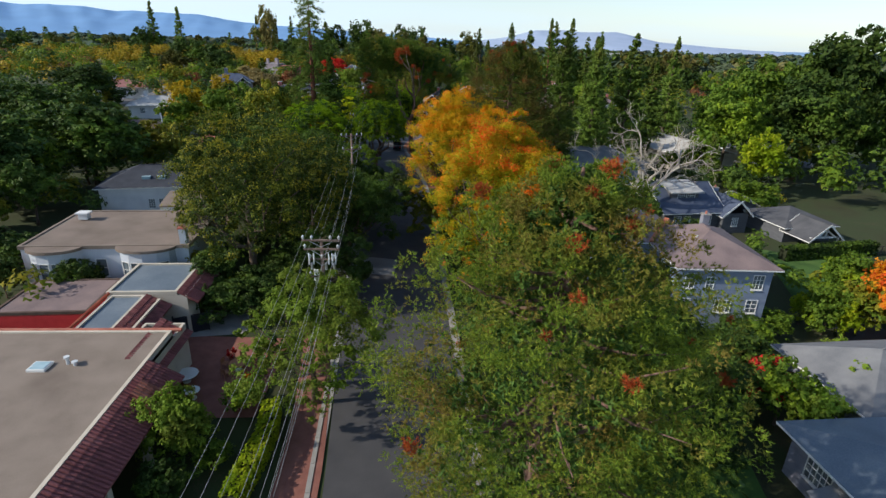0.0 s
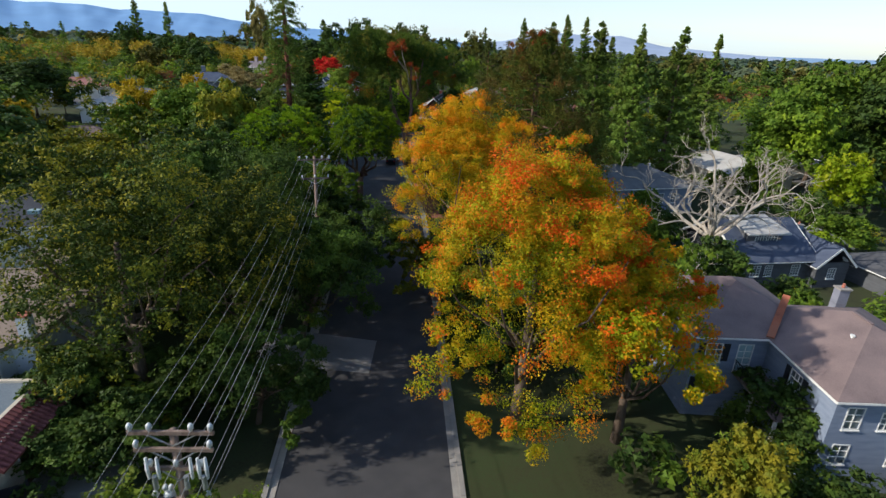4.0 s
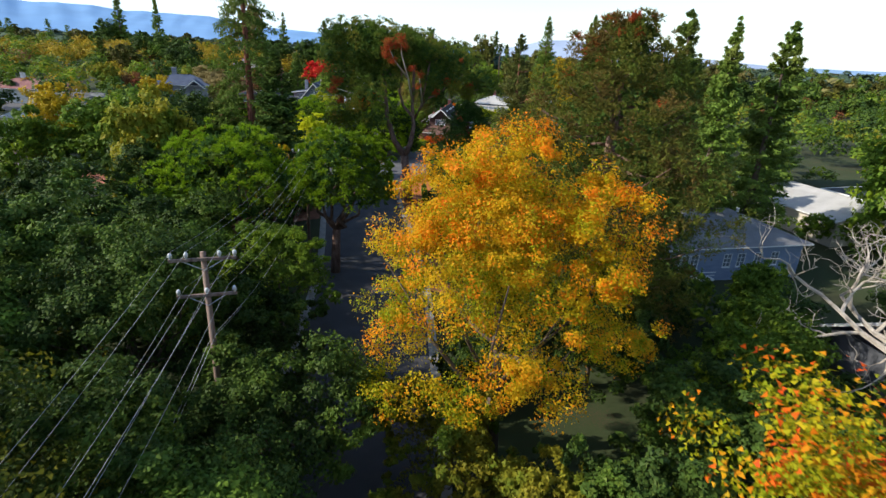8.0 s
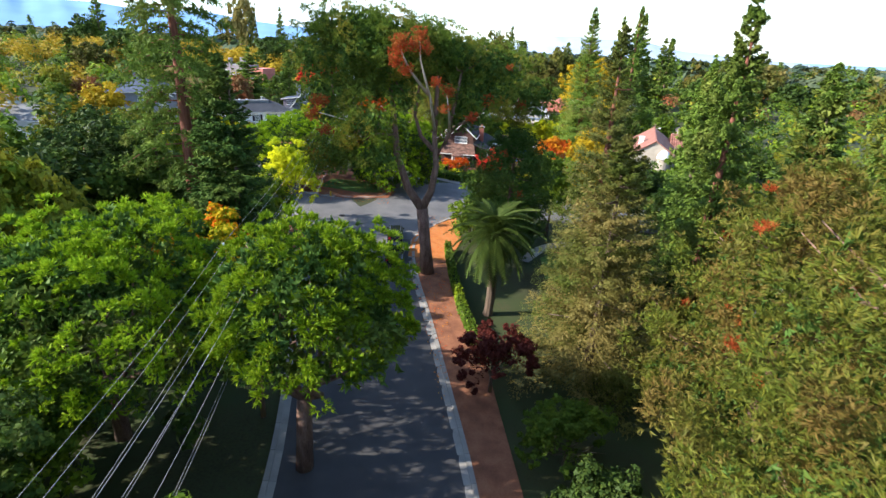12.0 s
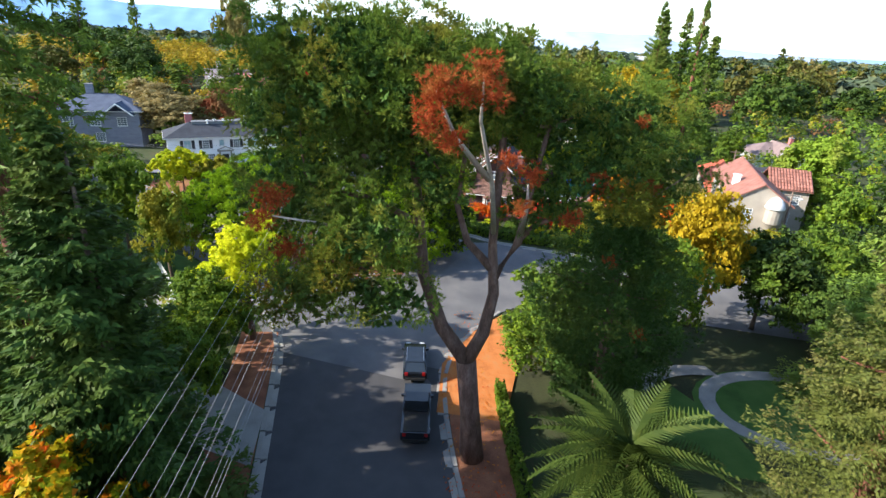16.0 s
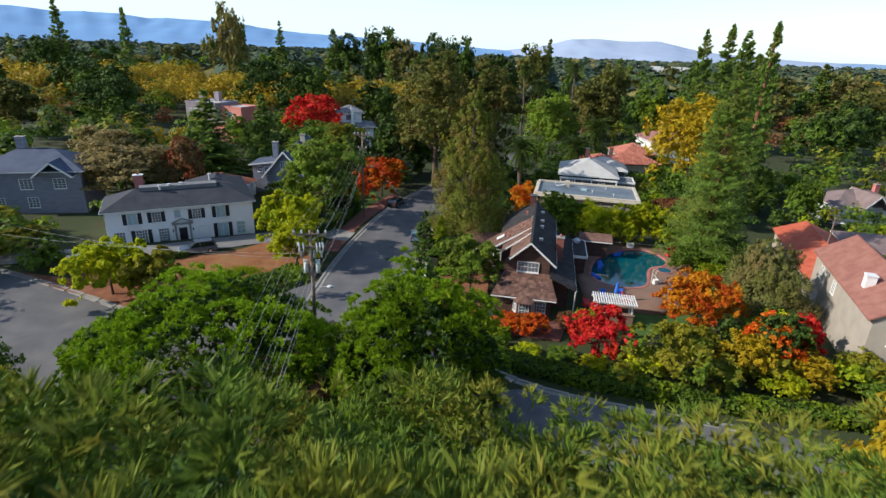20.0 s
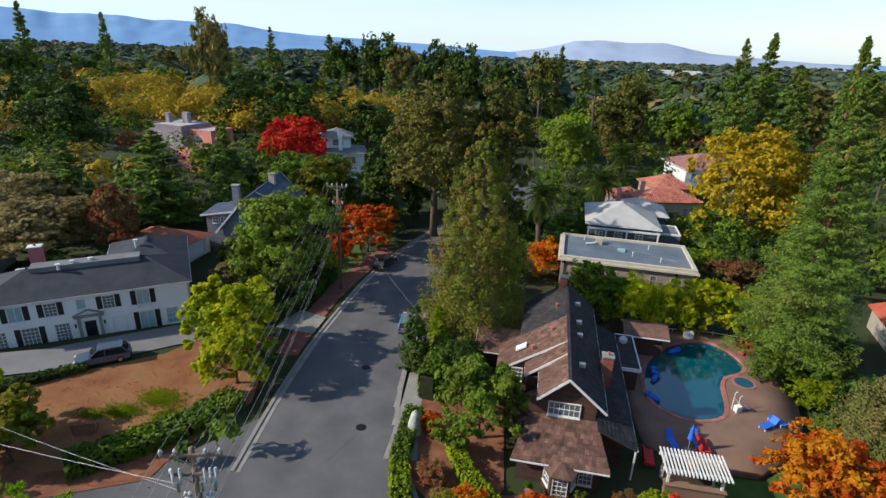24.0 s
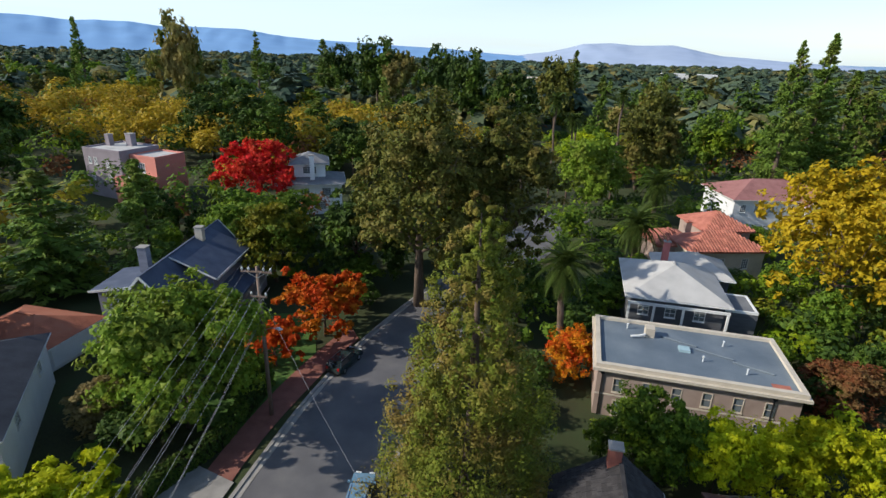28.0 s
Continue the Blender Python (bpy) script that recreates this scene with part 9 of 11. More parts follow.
big_leafy(-4.2, 115.6, 6.0, 3.4, "plum", "dark purple-leaved plum tree beside the verge", 32, 0.08, 90, 90, 0.16)
big_conifer(3.6, 118.4, 19.5, 6.4, "browncone", "tawny-needled conifer beside the street", 164, 0.12, 0.7, 0.2, 0.6, "bark")
big_conifer(4.2, 125.5, 26.8, 5.4, "oliveneedle", "tall feathery olive-green conifer beside the street", 163, 0.085, 0.75, clumps=1700, per=70)
tree("cone", 16, 131, 30, 5.0, "redwood", "tall redwood tree with reddish trunk", "near", bark="bark_red")
open_redwood(-33.4, 131, 35.8, 6.6, "tall redwood with bare reddish trunk and open crown", 34)
tree("cone", -38.5, 134, 16, 6.0, "redwood", "shaggy conifer below the redwood", "near")
tree("cone", -28.6, 128.4, 22.0, 6.0, "pinedark", "shaggy dark conifer below the redwood", "near")
tree("leafy", -38.5, 114.5, 16.0, 5.2, "oliveyellow", "olive-yellow weeping garden tree", "near", 0.1)
big_leafy(-27.6, 121.6, 9.8, 5.2, "maple", "street tree with yellow, orange and green leaves", 33, 0.1, 150, 110, 0.2)
big_leafy(-29.6, 147.0, 11.4, 3.7, "limebright", "yellow-green street tree with orange tints by the kerb", 171, 0.08, 170, 110, 0.2)
big_conifer(-34.0, 133.4, 12.5, 3.8, "redwood", "soft green shaggy conifer beside the street", 172, 0.12, 0.75, clumps=1100)
for x, y, h, r, leaf, words in ((-47, 158, 11, 3.6, "green", "leafy green garden tree behind the side street"), (-41, 155.3, 9.8, 2.6, "oliveyellow", "slim olive-yellow tree with orange tints"), (-56.5, 157.5, 9.5, 4.2, "green", "leafy green garden tree behind the side street"), (-63, 160, 10, 4.6, "dark", "dark garden tree behind the side street"), (-51, 160.5, 7.5, 3.2, "limebright", "yellow-green garden tree behind the side street")):
    tree("leafy", x, y, h, r, leaf, words, "near", 0.06)
tree("leafy", -44, 133, 14, 6.5, "dark", "large dark garden tree", "near", 0.08)
tree("leafy", -42, 122, 13, 6, "dark", "large dark garden tree", "near", 0.08)
tree("leafy", -52, 128, 14, 7, "green", "large green garden tree", "near", 0.08)
for x, y, h, r, leaf in ((-40.7, 59.5, 2.6, 1.8, "green"), (-48.5, 57.5, 4.2, 3.0, "dark"), (-26.6, 57.0, 4.0, 2.4, "dark"), (-27.5, 46.2, 2.6, 1.4, "dark"), (-18.2, 31.7, 4.6, 2.3, "fresh"), (-15.6, 36.4, 2.4, 1.5, "green"), (39.9, 54.2, 5.0, 2.4, "green"), (29, 49, 3.6, 2.0, "green"), (24, 45, 4.2, 2.6, "dark"), (36, 47, 3.4, 1.6, "fresh"), (29.4, 51.2, 3.0, 2.4, "dark"), (34, 53.4, 2.6, 2.0, "green"), (38.5, 56.2, 3.8, 1.3, "lime"), (41.2, 53.0, 4.2, 1.3, "lime"), (28.2, 56, 4.0, 2.2, "dark"), (22.5, 40, 4.6, 3.0, "dark"), (18.6, 34, 3.8, 2.8, "dark"), (20.5, 47.5, 5.2, 3.2, "dark"), (22, 56, 5.6, 3.4, "dark"), (-17.1, 27.8, 2.4, 1.6, "dark"), (-18.3, 24.5, 2.2, 1.4, "dark"), (-16.2, 22.6, 2.6, 1.5, "green"), (-15.4, 30.6, 1.8, 1.2, "green"), (-16.6, 18.6, 2.4, 1.6, "dark"), (-42.4, 55.0, 3.4, 1.8, "dark"), (-38.2, 54.2, 3.2, 1.5, "dark"), (-45.2, 51.0, 4.4, 2.1, "dark"), (-38.6, 52.2, 4.2, 1.9, "dark"), (-52, 57, 5.2, 3.4, "dark"), (-22.5, 49.8, 3.6, 2.6, "dark"), (-19.5, 51.5, 4.6, 3.2, "dark"), (-24.5, 53.5, 5.0, 3.2, "dark"), (-17.5, 56.5, 5.0, 3.2, "dark"), (-30.8, 43.2, 1.8, 1.0, "lime"), (44, 60, 4.4, 3, "green"), (50, 64, 5, 3.4, "dark"), (56, 60, 5.5, 3.6, "green"), (38, 66, 4.6, 2.8, "dark"), (34, 74, 4.2, 2.8, "green"), (46, 104, 6, 4, "dark"), (54, 98, 6, 4, "green"), (29, 100, 5, 3.6, "dark")):
    shrub(x, y, h, r, leaf, "leafy green shrub in a front garden")
# the great forked pine at the junction
forked_pine(-10.6, 136.2, "huge forked pine with dark flat crown and rust-red dead boughs", 41)
big_pine(-1.6, 142.0, 16.5, 5.4, "pinedark", "dark pine with dense shaggy needles", 132, 0.05, (0, 0), 110, 3, 0.5)
tree("leafy", -2.6, 151.5, 7.4, 4.2, "green", "bushy green tree by the corner", "near", 0.05)
for x, y, h, r, leaf, words in ((4.6, 151.2, 10.6, 4.0, "green", "leafy green tree at the corner garden"), (17.2, 157.0, 9.6, 4.4, "dark", "dark leafy tree at the corner garden"), (23.6, 159.4, 9.4, 4.4, "green", "leafy green tree at the corner garden"), (29.4, 162.0, 9.2, 4.6, "dark", "dark leafy tree at the corner garden"), (22.0, 152.6, 8.2, 4.0, "dark", "dark leafy tree at the corner garden"), (30.0, 152.8, 8.8, 4.4, "green", "leafy green tree at the corner garden")):
    tree("leafy", x, y, h, r, leaf, words, "near", 0.05)
tree("leafy", -5.8, 146.5, 5.6, 3.2, "green", "ivy-covered green shrub tree", "near", 0.03)
tree("leafy", 10.5, 156.6, 13.4, 3.6, "yellow", "slim yellow-leaved garden tree", "near", 0.15)
stone_pine(-30.6, 165.2, 10.9, 10.0, "broad low umbrella pine on the traffic island", 42, 0.66, clumps=480, lean=(-4.6, 2.0))
stone_pine(-20.8, 171.4, 12.9, 7.2, "round umbrella pine on the traffic island", 43, 0.84, clumps=460, lean=(2.0, -2.8))

# ---- trees of the last stretch ----
big_leafy(-40.2, 200, 8.2, 5.3, "limebright", "bright yellow-green tree before the white house", 44, 0.04, 170, dense=3.4)
big_leafy(-37.8, 195.5, 6.4, 3.6, "limebright", "yellow-green tree beside the street", 45, 0.04, 130, dense=3.4)
big_leafy(-54.5, 183, 6.2, 5.2, "limebright", "low yellow-green tree on the corner lawn", 46, 0.04, 150, dense=3.4)
big_leafy(-49.6, 183.4, 5.4, 3.3, "oliveyellow", "low yellow-green tree with orange tints", 47, 0.04, 120, dense=3.4)
big_leafy(-40, 215, 12.8, 6.4, "fresh", "large glossy green magnolia", 48, 0.05, 260, dense=3.0)
big_conifer(-15.8, 209.0, 24.6, 6.4, "cypress", "tall pointed cypress with brown-green foliage", 160, 0.13, 0.7, 0.8, 1.1, "bark")
tree("column", -21.6, 201.2, 7.6, 1.7, "dark", "narrow dark cypress beside the pavement", "near")
tree("cone", -19.6, 204.5, 6.0, 2.0, "lime", "light green young conifer", "near")
big_leafy(-14.8, 191.6, 7.0, 4.2, "fresh", "dense green tree before the brown house", 49, 0.04, 170, dense=3.4)
big_leafy(10.2, 186.6, 7.4, 4.4, "orange", "round orange autumn tree by the pool garden", 50, 0.06, 190, 120, 0.2)
big_leafy(-1.4, 180.2, 5.0, 3.7, "scarlet", "low scarlet maple by the lawn", 51, 0.05, 140, 110, 0.16)
big_leafy(4.6, 177.6, 5.4, 4.4, "oliveyellow", "olive-yellow shrub tree by the street", 52, 0.05, 140, 100, 0.18)
big_leafy(12.0, 178.0, 4.8, 2.6, "yellow", "small bright yellow tree", 53, 0.05, 110, 100, 0.16)
big_leafy(15.6, 180.4, 5.6, 2.8, "redorange", "small red-orange garden tree", 54, 0.05, 110, 100, 0.16)
big_leafy(19.0, 183.0, 5.0, 2.4, "scarlet", "small crimson garden tree", 55, 0.05, 110, 90, 0.16)
big_conifer(20.6, 193.4, 9.6, 5.2, "juniper", "grey-green upright bushy conifer", 162, 0.13, 0.4, 1.4, 1.5, "bark", 1100)
big_conifer(19.2, 209.2, 32.6, 6.4, "redwood", "huge dark green redwood by the pool", 161, 0.13, 0.8, clumps=2300, per=56)
tree("cone", 38.9, 242.9, 37.0, 4.6, "redwood", "tall slender dark redwood tree", "near", bark="bark_red")
tree("leafy", 15.2, 203.6, 4.4, 2.0, "green", "leafy green shrub tree by the pool", "near", 0.04)
big_leafy(29.6, 247.5, 21.0, 9.4, "yellow", "huge golden yellow plane tree", 56, 0.08, 330, 120, 0.32)
big_leafy(-24, 242, 26.5, 8.0, "euc", "tall dark eucalyptus with olive-brown foliage", 57, 0.1, 186, 90, 0.34, rc=0.25)
big_leafy(-16.6, 241.5, 14.5, 5.4, "euc", "bushy olive-brown eucalyptus by the street bend", 157, 0.05, 130, 90, 0.3, rc=0.25)
big_leafy(-13.5, 247, 25.5, 7.2, "euc", "tall dark eucalyptus with olive-brown foliage", 58, 0.1, 161, 90, 0.34, rc=0.25)
big_leafy(-34, 249, 13, 7.0, "dark", "spreading dark cedar by the street", 59, 0.06, 124, 90, 0.3, rc=0.25)
palm(-6.9, 233.5, 10.8, 3.6, "tall palm with a round head of fronds", 60, 48, trunk_r=0.35)
palm(8.4, 263.5, 7.2, 4.6, "date palm with arching fronds", 61, 50, trunk_r=0.4)
palm(17, 285, 9.4, 4.6, "date palm with arching fronds", 62, 50, trunk_r=0.4)
for i, (x, y, h) in enumerate(((-3.4, 291, 23.5), (-9, 296, 20.5), (1.5, 300, 19.0), (12.5, 305, 24.5), (5, 320, 17))):
    palm(x, y, h, 2.6, "very tall thin fan palm", 70 + i, 34, trunk_r=0.22)
big_leafy(-33.4, 232, 7.6, 5.6, "redorange", "spreading red-orange street tree", 63, 0.08, 190, 100, 0.22)
big_leafy(-36.4, 225, 5.2, 2.8, "redorange", "small bright red tree by the utility pole", 64, 0.08, 110, 90, 0.18)
shrub(-36.6, 221.5, 3.0, 1.3, "green", "clipped green shrub by the pavement", "near")
tree("leafy", -44.5, 245, 11.0, 5.0, "oliveyellow", "olive-yellow leafy garden tree", "near", 0.08)
tree("leafy", -52, 252, 10, 5.5, "green", "green garden tree behind the grey house", "near", 0.08)
tree("leafy", -47, 258, 9, 5, "green", "green leafy garden tree", "near", 0.08)
tree("cone", -69.5, 236, 17.4, 7.0, "redwood", "spreading dark conifer behind the house", "near")
tree("cone", -60, 241, 17.0, 5.0, "redwood", "dark blue-green garden conifer", "near")
tree("cone", -79, 229, 15, 6.0, "redwood", "dark conifer with spreading branches", "near")
tree("leafy", -74, 215.5, 9.5, 7.5, "greybrown", "grey-brown twiggy tree behind the white house", "near", 0.1)
tree("leafy", -64.5, 219, 11.2, 3.6, "russet", "russet twiggy garden tree", "near", 0.1)
tree("leafy", -82, 222, 10.5, 6.5, "greybrown", "grey-brown twiggy garden tree", "near", 0.1)
big_leafy(-59.6, 275.5, 13.8, 7.6, "scarlet", "brilliant scarlet maple in autumn", 65, 0.1, 240, 110, 0.3)
tree("leafy", 6, 229.5, 5.0, 3.2, "green", "green shrub behind the villa", "near", 0.05)
shrub(-5.6, 228.6, 5.4, 3.0, "orange", "orange-leaved shrub beside the villa", "near")
shrub(20.5, 227, 5.0, 4.0, "russet", "russet shrub beside the villa", "near")
for x, y, h, r in ((-71, 182.5, 2.6, 2.4), (-78, 186, 3.0, 2.8), (-66, 188, 2.2, 2.0), (-84, 190, 3.4, 3.0), (-72, 192, 3.2, 3.2), (-80, 196, 4, 3.6)):
    shrub(x, y, h, r, "green" if x > -72 else "oliveyellow", "rounded garden shrub before the grey villa", "near")
for x, y, h, r in ((3.5, 214.5, 4.6, 2.6), (7.5, 214.6, 4.4, 2.6), (11.5, 214.8, 4.8, 2.8), (15.5, 215, 4.2, 2.4), (-2.5, 216, 5.0, 3.0), (0.5, 215.5, 4.6, 2.6), (19, 214, 4.4, 2.6)):
    shrub(x, y, h * 1.4, r * 1.1, "limebright" if x > 3 else "green", "tall yellow-green hedge shrub behind the pool", "near")
for x, y, h in ((0.5, 233.5, 3.4), (3.5, 233.2, 3.8), (7, 232.6, 3.6), (13.5, 231.5, 4.5), (16.5, 233, 4.5), (10, 232, 3.2)):
    shrub(x, y, h, 2.0, "green", "feathery green shrub beside the pale-roofed house", "near")
for x, y, h, r in ((-9.0, 184.2, 1.8, 1.1), (-4.0, 185.0, 1.9, 1.2), (-2.0, 184.8, 2.6, 1.5), (-7.6, 182.6, 2.6, 1.6), (-10.5, 183.5, 2.0, 1.6)):
    shrub(x, y, h, r, "russet" if x in (-9.0, -4.0) else "lime" if x == -2.0 else "redorange", "small autumn shrub by the entrance", "near")
for x, y, h, r, leaf in ((-18.2, 186.4, 1.3, 1.4, "russet"), (-17.2, 183.4, 1.5, 1.5, "oliveyellow"), (-15.2, 184.2, 1.6, 1.4, "orange"), (-18.9, 192.0, 1.6, 1.0, "redorange"), (-18.4, 198.0, 3.0, 1.9, "green"), (-16.4, 199.6, 4.2, 2.4, "dark"), (17.6, 201.0, 3.0, 2.2, "lime"), (20.4, 198.2, 3.4, 2.6, "dark"), (19.6, 204.4, 4.2, 2.8, "green"), (22.6, 207.6, 5.0, 3.2, "dark"), (16.6, 197.4, 1.8, 1.4, "green"),
                         (-47.0, 219.6, 4.4, 3.4, "dark"), (-43.4, 212.2, 3.4, 2.6, "dark"), (-46.8, 214.2, 4.0, 2.8, "greybrown"), (-50.6, 223.4, 3.4, 2.6, "green"), (-38.0, 219.8, 2.8, 2.2, "dark"), (-40.6, 226.4, 2.6, 2.2, "green"), (-4.2, 238.6, 4.0, 3.0, "dark"), (-0.6, 244.0, 5.0, 3.6, "green"), (3.0, 250.0, 4.2, 3.2, "dark"), (-6.8, 246.0, 4.4, 3.4, "dark"), (17.8, 228.0, 3.6, 2.6, "dark"), (24.0, 236.0, 3.2, 3.0, "green"), (13.0, 254.0, 3.8, 2.8, "green"), (-31.6, 240.0, 3.6, 3.0, "dark"), (-33.4, 246.0, 4.4, 3.4, "green"), (-10.8, 226.4, 3.4, 2.8, "dark"), (-12.4, 220.4, 3.0, 2.4, "green")):
    shrub(x, y, h, r, leaf, "bushy garden shrub among the houses")
for x, y, h, r, leaf in ((2.2, 177.4, 2.6, 2.0, "limebright"), (0.2, 175.6, 2.0, 1.7, "oliveyellow"), (8.6, 176.2, 3.2, 2.4, "oliveyellow"), (8.8, 180.8, 3.6, 2.4, "oliveyellow"), (14.4, 176.0, 2.6, 2.0, "limebright"), (18.0, 177.6, 3.4, 2.3, "yellow"), (22.4, 178.2, 3.8, 2.6, "oliveyellow"), (23.0, 174.6, 3.6, 2.4, "green"), (18.2, 184.6, 4.0, 2.6, "limebright"), (19.6, 187.4, 3.6, 2.4, "dark"), (14.6, 184.4, 3.0, 2.2, "green"), (-2.4, 177.2, 1.7, 1.5, "limebright"), (-5.2, 178.4, 1.4, 1.5, "green"), (-8.6, 178.6, 1.3, 1.4, "limebright"), (-11.6, 179.6, 1.3, 1.3, "green"), (27.0, 176.4, 4.0, 2.8, "oliveyellow"), (31.5, 175.0, 4.4, 2.8, "green")):
    shrub(x, y, h, r, leaf, {"limebright": "yellow-green autumn shrub on the street bank", "oliveyellow": "olive-yellow autumn shrub on the street bank", "yellow": "golden autumn shrub on the street bank"}.get(leaf, "green leafy shrub on the street bank"), "near")
hedge([(-17.0, 190.4), (-15.6, 186.6), (-13.0, 183.4), (-10.6, 181.6)], 1.2, 1.1, "lime", "sunlit green hedge below the brown house", 60, 0.14)
hedge([(-12.8, 27), (-12.6, 33), (-13.2, 36)], 1.1, 1.5, "lime", "clipped yellow-green hedge beside the brick pavement")
hedge([(-4.6, 119), (-6.6, 128), (-7.8, 136), (-8.6, 143)], 0.6, 1.3, "green", "clipped green hedge behind the verge")
hedge([(48, 76), (64, 80)], 1.4, 2.0, "dark", "tall dark green garden hedge", 40, 0.22)
hedge([(-61, 187.5), (-55, 193), (-52.5, 195.2)], 1.0, 0.7, "dark", "low clipped hedge before the house front", 50)
hedge([(-45, 183), (-39, 188.5), (-36.6, 193)], 2.4, 1.2, "green", "loose green bank along the street", 40, 0.2)
hedge([(-20, 182.5), (-21, 188), (-20.6, 194)], 1.4, 0.9, "green", "green bank of low plants", 40, 0.18)
hedge([(-17.2, 181.6), (-13, 177.5), (-4, 175.2), (8, 173.6), (22, 172.8)], 2.2, 1.0, "green", "ivy bank beside the side street", 36, 0.2)
hedge([(-19.8, 196), (-18.6, 203)], 1.6, 3.0, "green", "tall clipped green hedge", 50, 0.2)
hedge([(-39, 206.8), (-36.4, 213), (-35.8, 222)], 1.0, 1.6, "dark", "dark clipped hedge along the pavement", 50, 0.18)

# ---- garden trees between ----
KEEP = [(-29, 22, 20), (-28, 44, 10), (-40, 63, 13), (-45, 84, 10), (28, 60, 14), (43, 92, 13), (62, 86, 11), (34, 27, 12), (40, 40, 12), (36, 120, 17), (66, 145, 16), (80, 152, 12), (-56, 201, 15), (-52, 212, 8), (-7, 198, 17), (4, 226, 14), (6, 243, 12), (20, 268, 12), (45, 298, 15), (-50, 235, 13), (-62, 224, 9), (-84, 208, 12), (-90, 282, 12), (-51, 280, 10), (36, 212, 13), (27, 190, 12), (32, 197, 10), (62, 243, 11), (8, 204, 14),
        (-15, 48, 5), (15, 144, 10), (-50, 149, 11), (-50, 155, 11), (-53, 186, 12), (2, 182, 9), (57, 72, 11), (-88, 160, 9), (-70, 142, 8)]
ROADS = ((r1_left, r1_right),)


def near_road(x, y):
    if y < 150:
        c = np.interp(y, [-60, 28, 60, 106, 123, 150], [6, -1.5, -6, -11.5, -15.5, -22])
        return abs(x - c) < 9.5
    if y < 182:
        return -70 < x < 60 and not (-1 < x and y > 176) and not (x < -40 and y < 160)
    if y < 300:
        c = np.interp(y, [182, 200, 225, 245, 262, 300], [-26, -27.8, -26.5, -22, -14, 2])
        return abs(x - c) < 8
    return False


def scatter(n, x0, x1, y0, y1, hs, seed, detail, kinds, spread=0.9, gap=3.2):
    rng = random.Random(seed)
    made, tries = [], 0
    while len(made) < n and tries < n * 30:
        tries += 1
        x, y = rng.uniform(x0, x1), rng.uniform(y0, y1)
        h = rng.uniform(*hs)
        kind, leaf, words, k = rng.choice(kinds)
        h *= k
        r = h * (0.2 if kind == "cone" else 0.42) * rng.uniform(0.85, 1.15)
        if near_road(x, y) or any((x - a) ** 2 + (y - b) ** 2 < (q + r * spread) ** 2 for a, b, q in KEEP) or any((x - a) ** 2 + (y - b) ** 2 < gap * gap * (r * q) ** 0.5 for a, b, q in made):
            continue
        made.append((x, y, r))
        tree(kind, x, y, h, r, leaf, words, detail, 0.1 if kind == "leafy" else 0.2)
    return made


MIX = [("leafy", "green", "rounded green garden tree", 1.0), ("leafy", "dark", "dark evergreen garden tree", 1.1), ("leafy", "dark", "dark evergreen garden tree", 1.0), ("leafy", "oliveyellow", "olive-yellow autumn garden tree", 0.9), ("leafy", "green", "leafy green garden tree", 0.9), ("cone", "redwood", "dark garden conifer with drooping branches", 1.5)]
AUT = MIX + [("leafy", "yellow", "golden yellow autumn garden tree", 1.0), ("leafy", "russet", "russet autumn garden tree", 0.9), ("leafy", "grove", "golden autumn garden tree", 1.0), ("leafy", "redorange", "red-orange autumn garden tree", 0.7)]
scatter(26, 10, 60, 30, 110, (4.5, 8), 1, "mid", MIX[:5])
scatter(28, 12, 60, 108, 200, (5, 9.5), 2, "mid", MIX)
scatter(30, -75, -14, 40, 160, (6, 10.5), 3, "mid", MIX[:5])
scatter(30, -110, -60, 60, 215, (7, 12), 4, "mid", AUT)
scatter(30, -80, 60, 226, 275, (5, 9), 7, "mid", MIX[:5])

THICK = {}


def thicket(n, x0, x1, y0, y1, hs, seed, leaves, cards_per=90, size=0.55, skip=True, flat=0.5):
    """Trees and bushes that nobody could count, gathered by leaf colour."""
    rng = np.random.default_rng(seed)
    made, n, size, cards_per = 0, int(n * 1.6), size * 0.86, int(cards_per * 1.1)
    for _ in range(n * 3):
        if made >= n:
            break
        x, y = rng.uniform(x0, x1), rng.uniform(y0, y1)
        h = rng.uniform(*hs)
        r = h * flat * rng.uniform(0.75, 1.2)
        if skip and (near_road(x, y) or any((x - a) ** 2 + (y - b) ** 2 < (q * 0.86 + r) ** 2 for a, b, q in KEEP)):
            continue
        made += 1
        leaf = leaves[int(rng.integers(len(leaves)))]
        pts, d = clump_places(rng, 9, "round", 0.2)
        k = np.repeat(np.arange(9), cards_per // 9)
        s = unit_rows(rng, len(k))
        s[:, 2] = np.where(s[:, 2] < -0.2, -s[:, 2], s[:, 2])
        c = (pts[k] * 0.62 + s * 0.42 * rng.uniform(0.7, 1.1, (len(k), 1))) * np.array([r, r, h * 0.48]) + np.array([x, y, G(x, y) + h * 0.5])
        grow = 1 + max(0.0, y - 260) / 260
        THICK.setdefault(leaf, []).append(slips(rng, c, s + 0.5 * d[k] + np.array([0, 0, 0.4]) + 0.4 * rng.normal(size=s.shape), size * grow * rng.uniform(0.6, 1.3, len(k)), 0.7)[0])


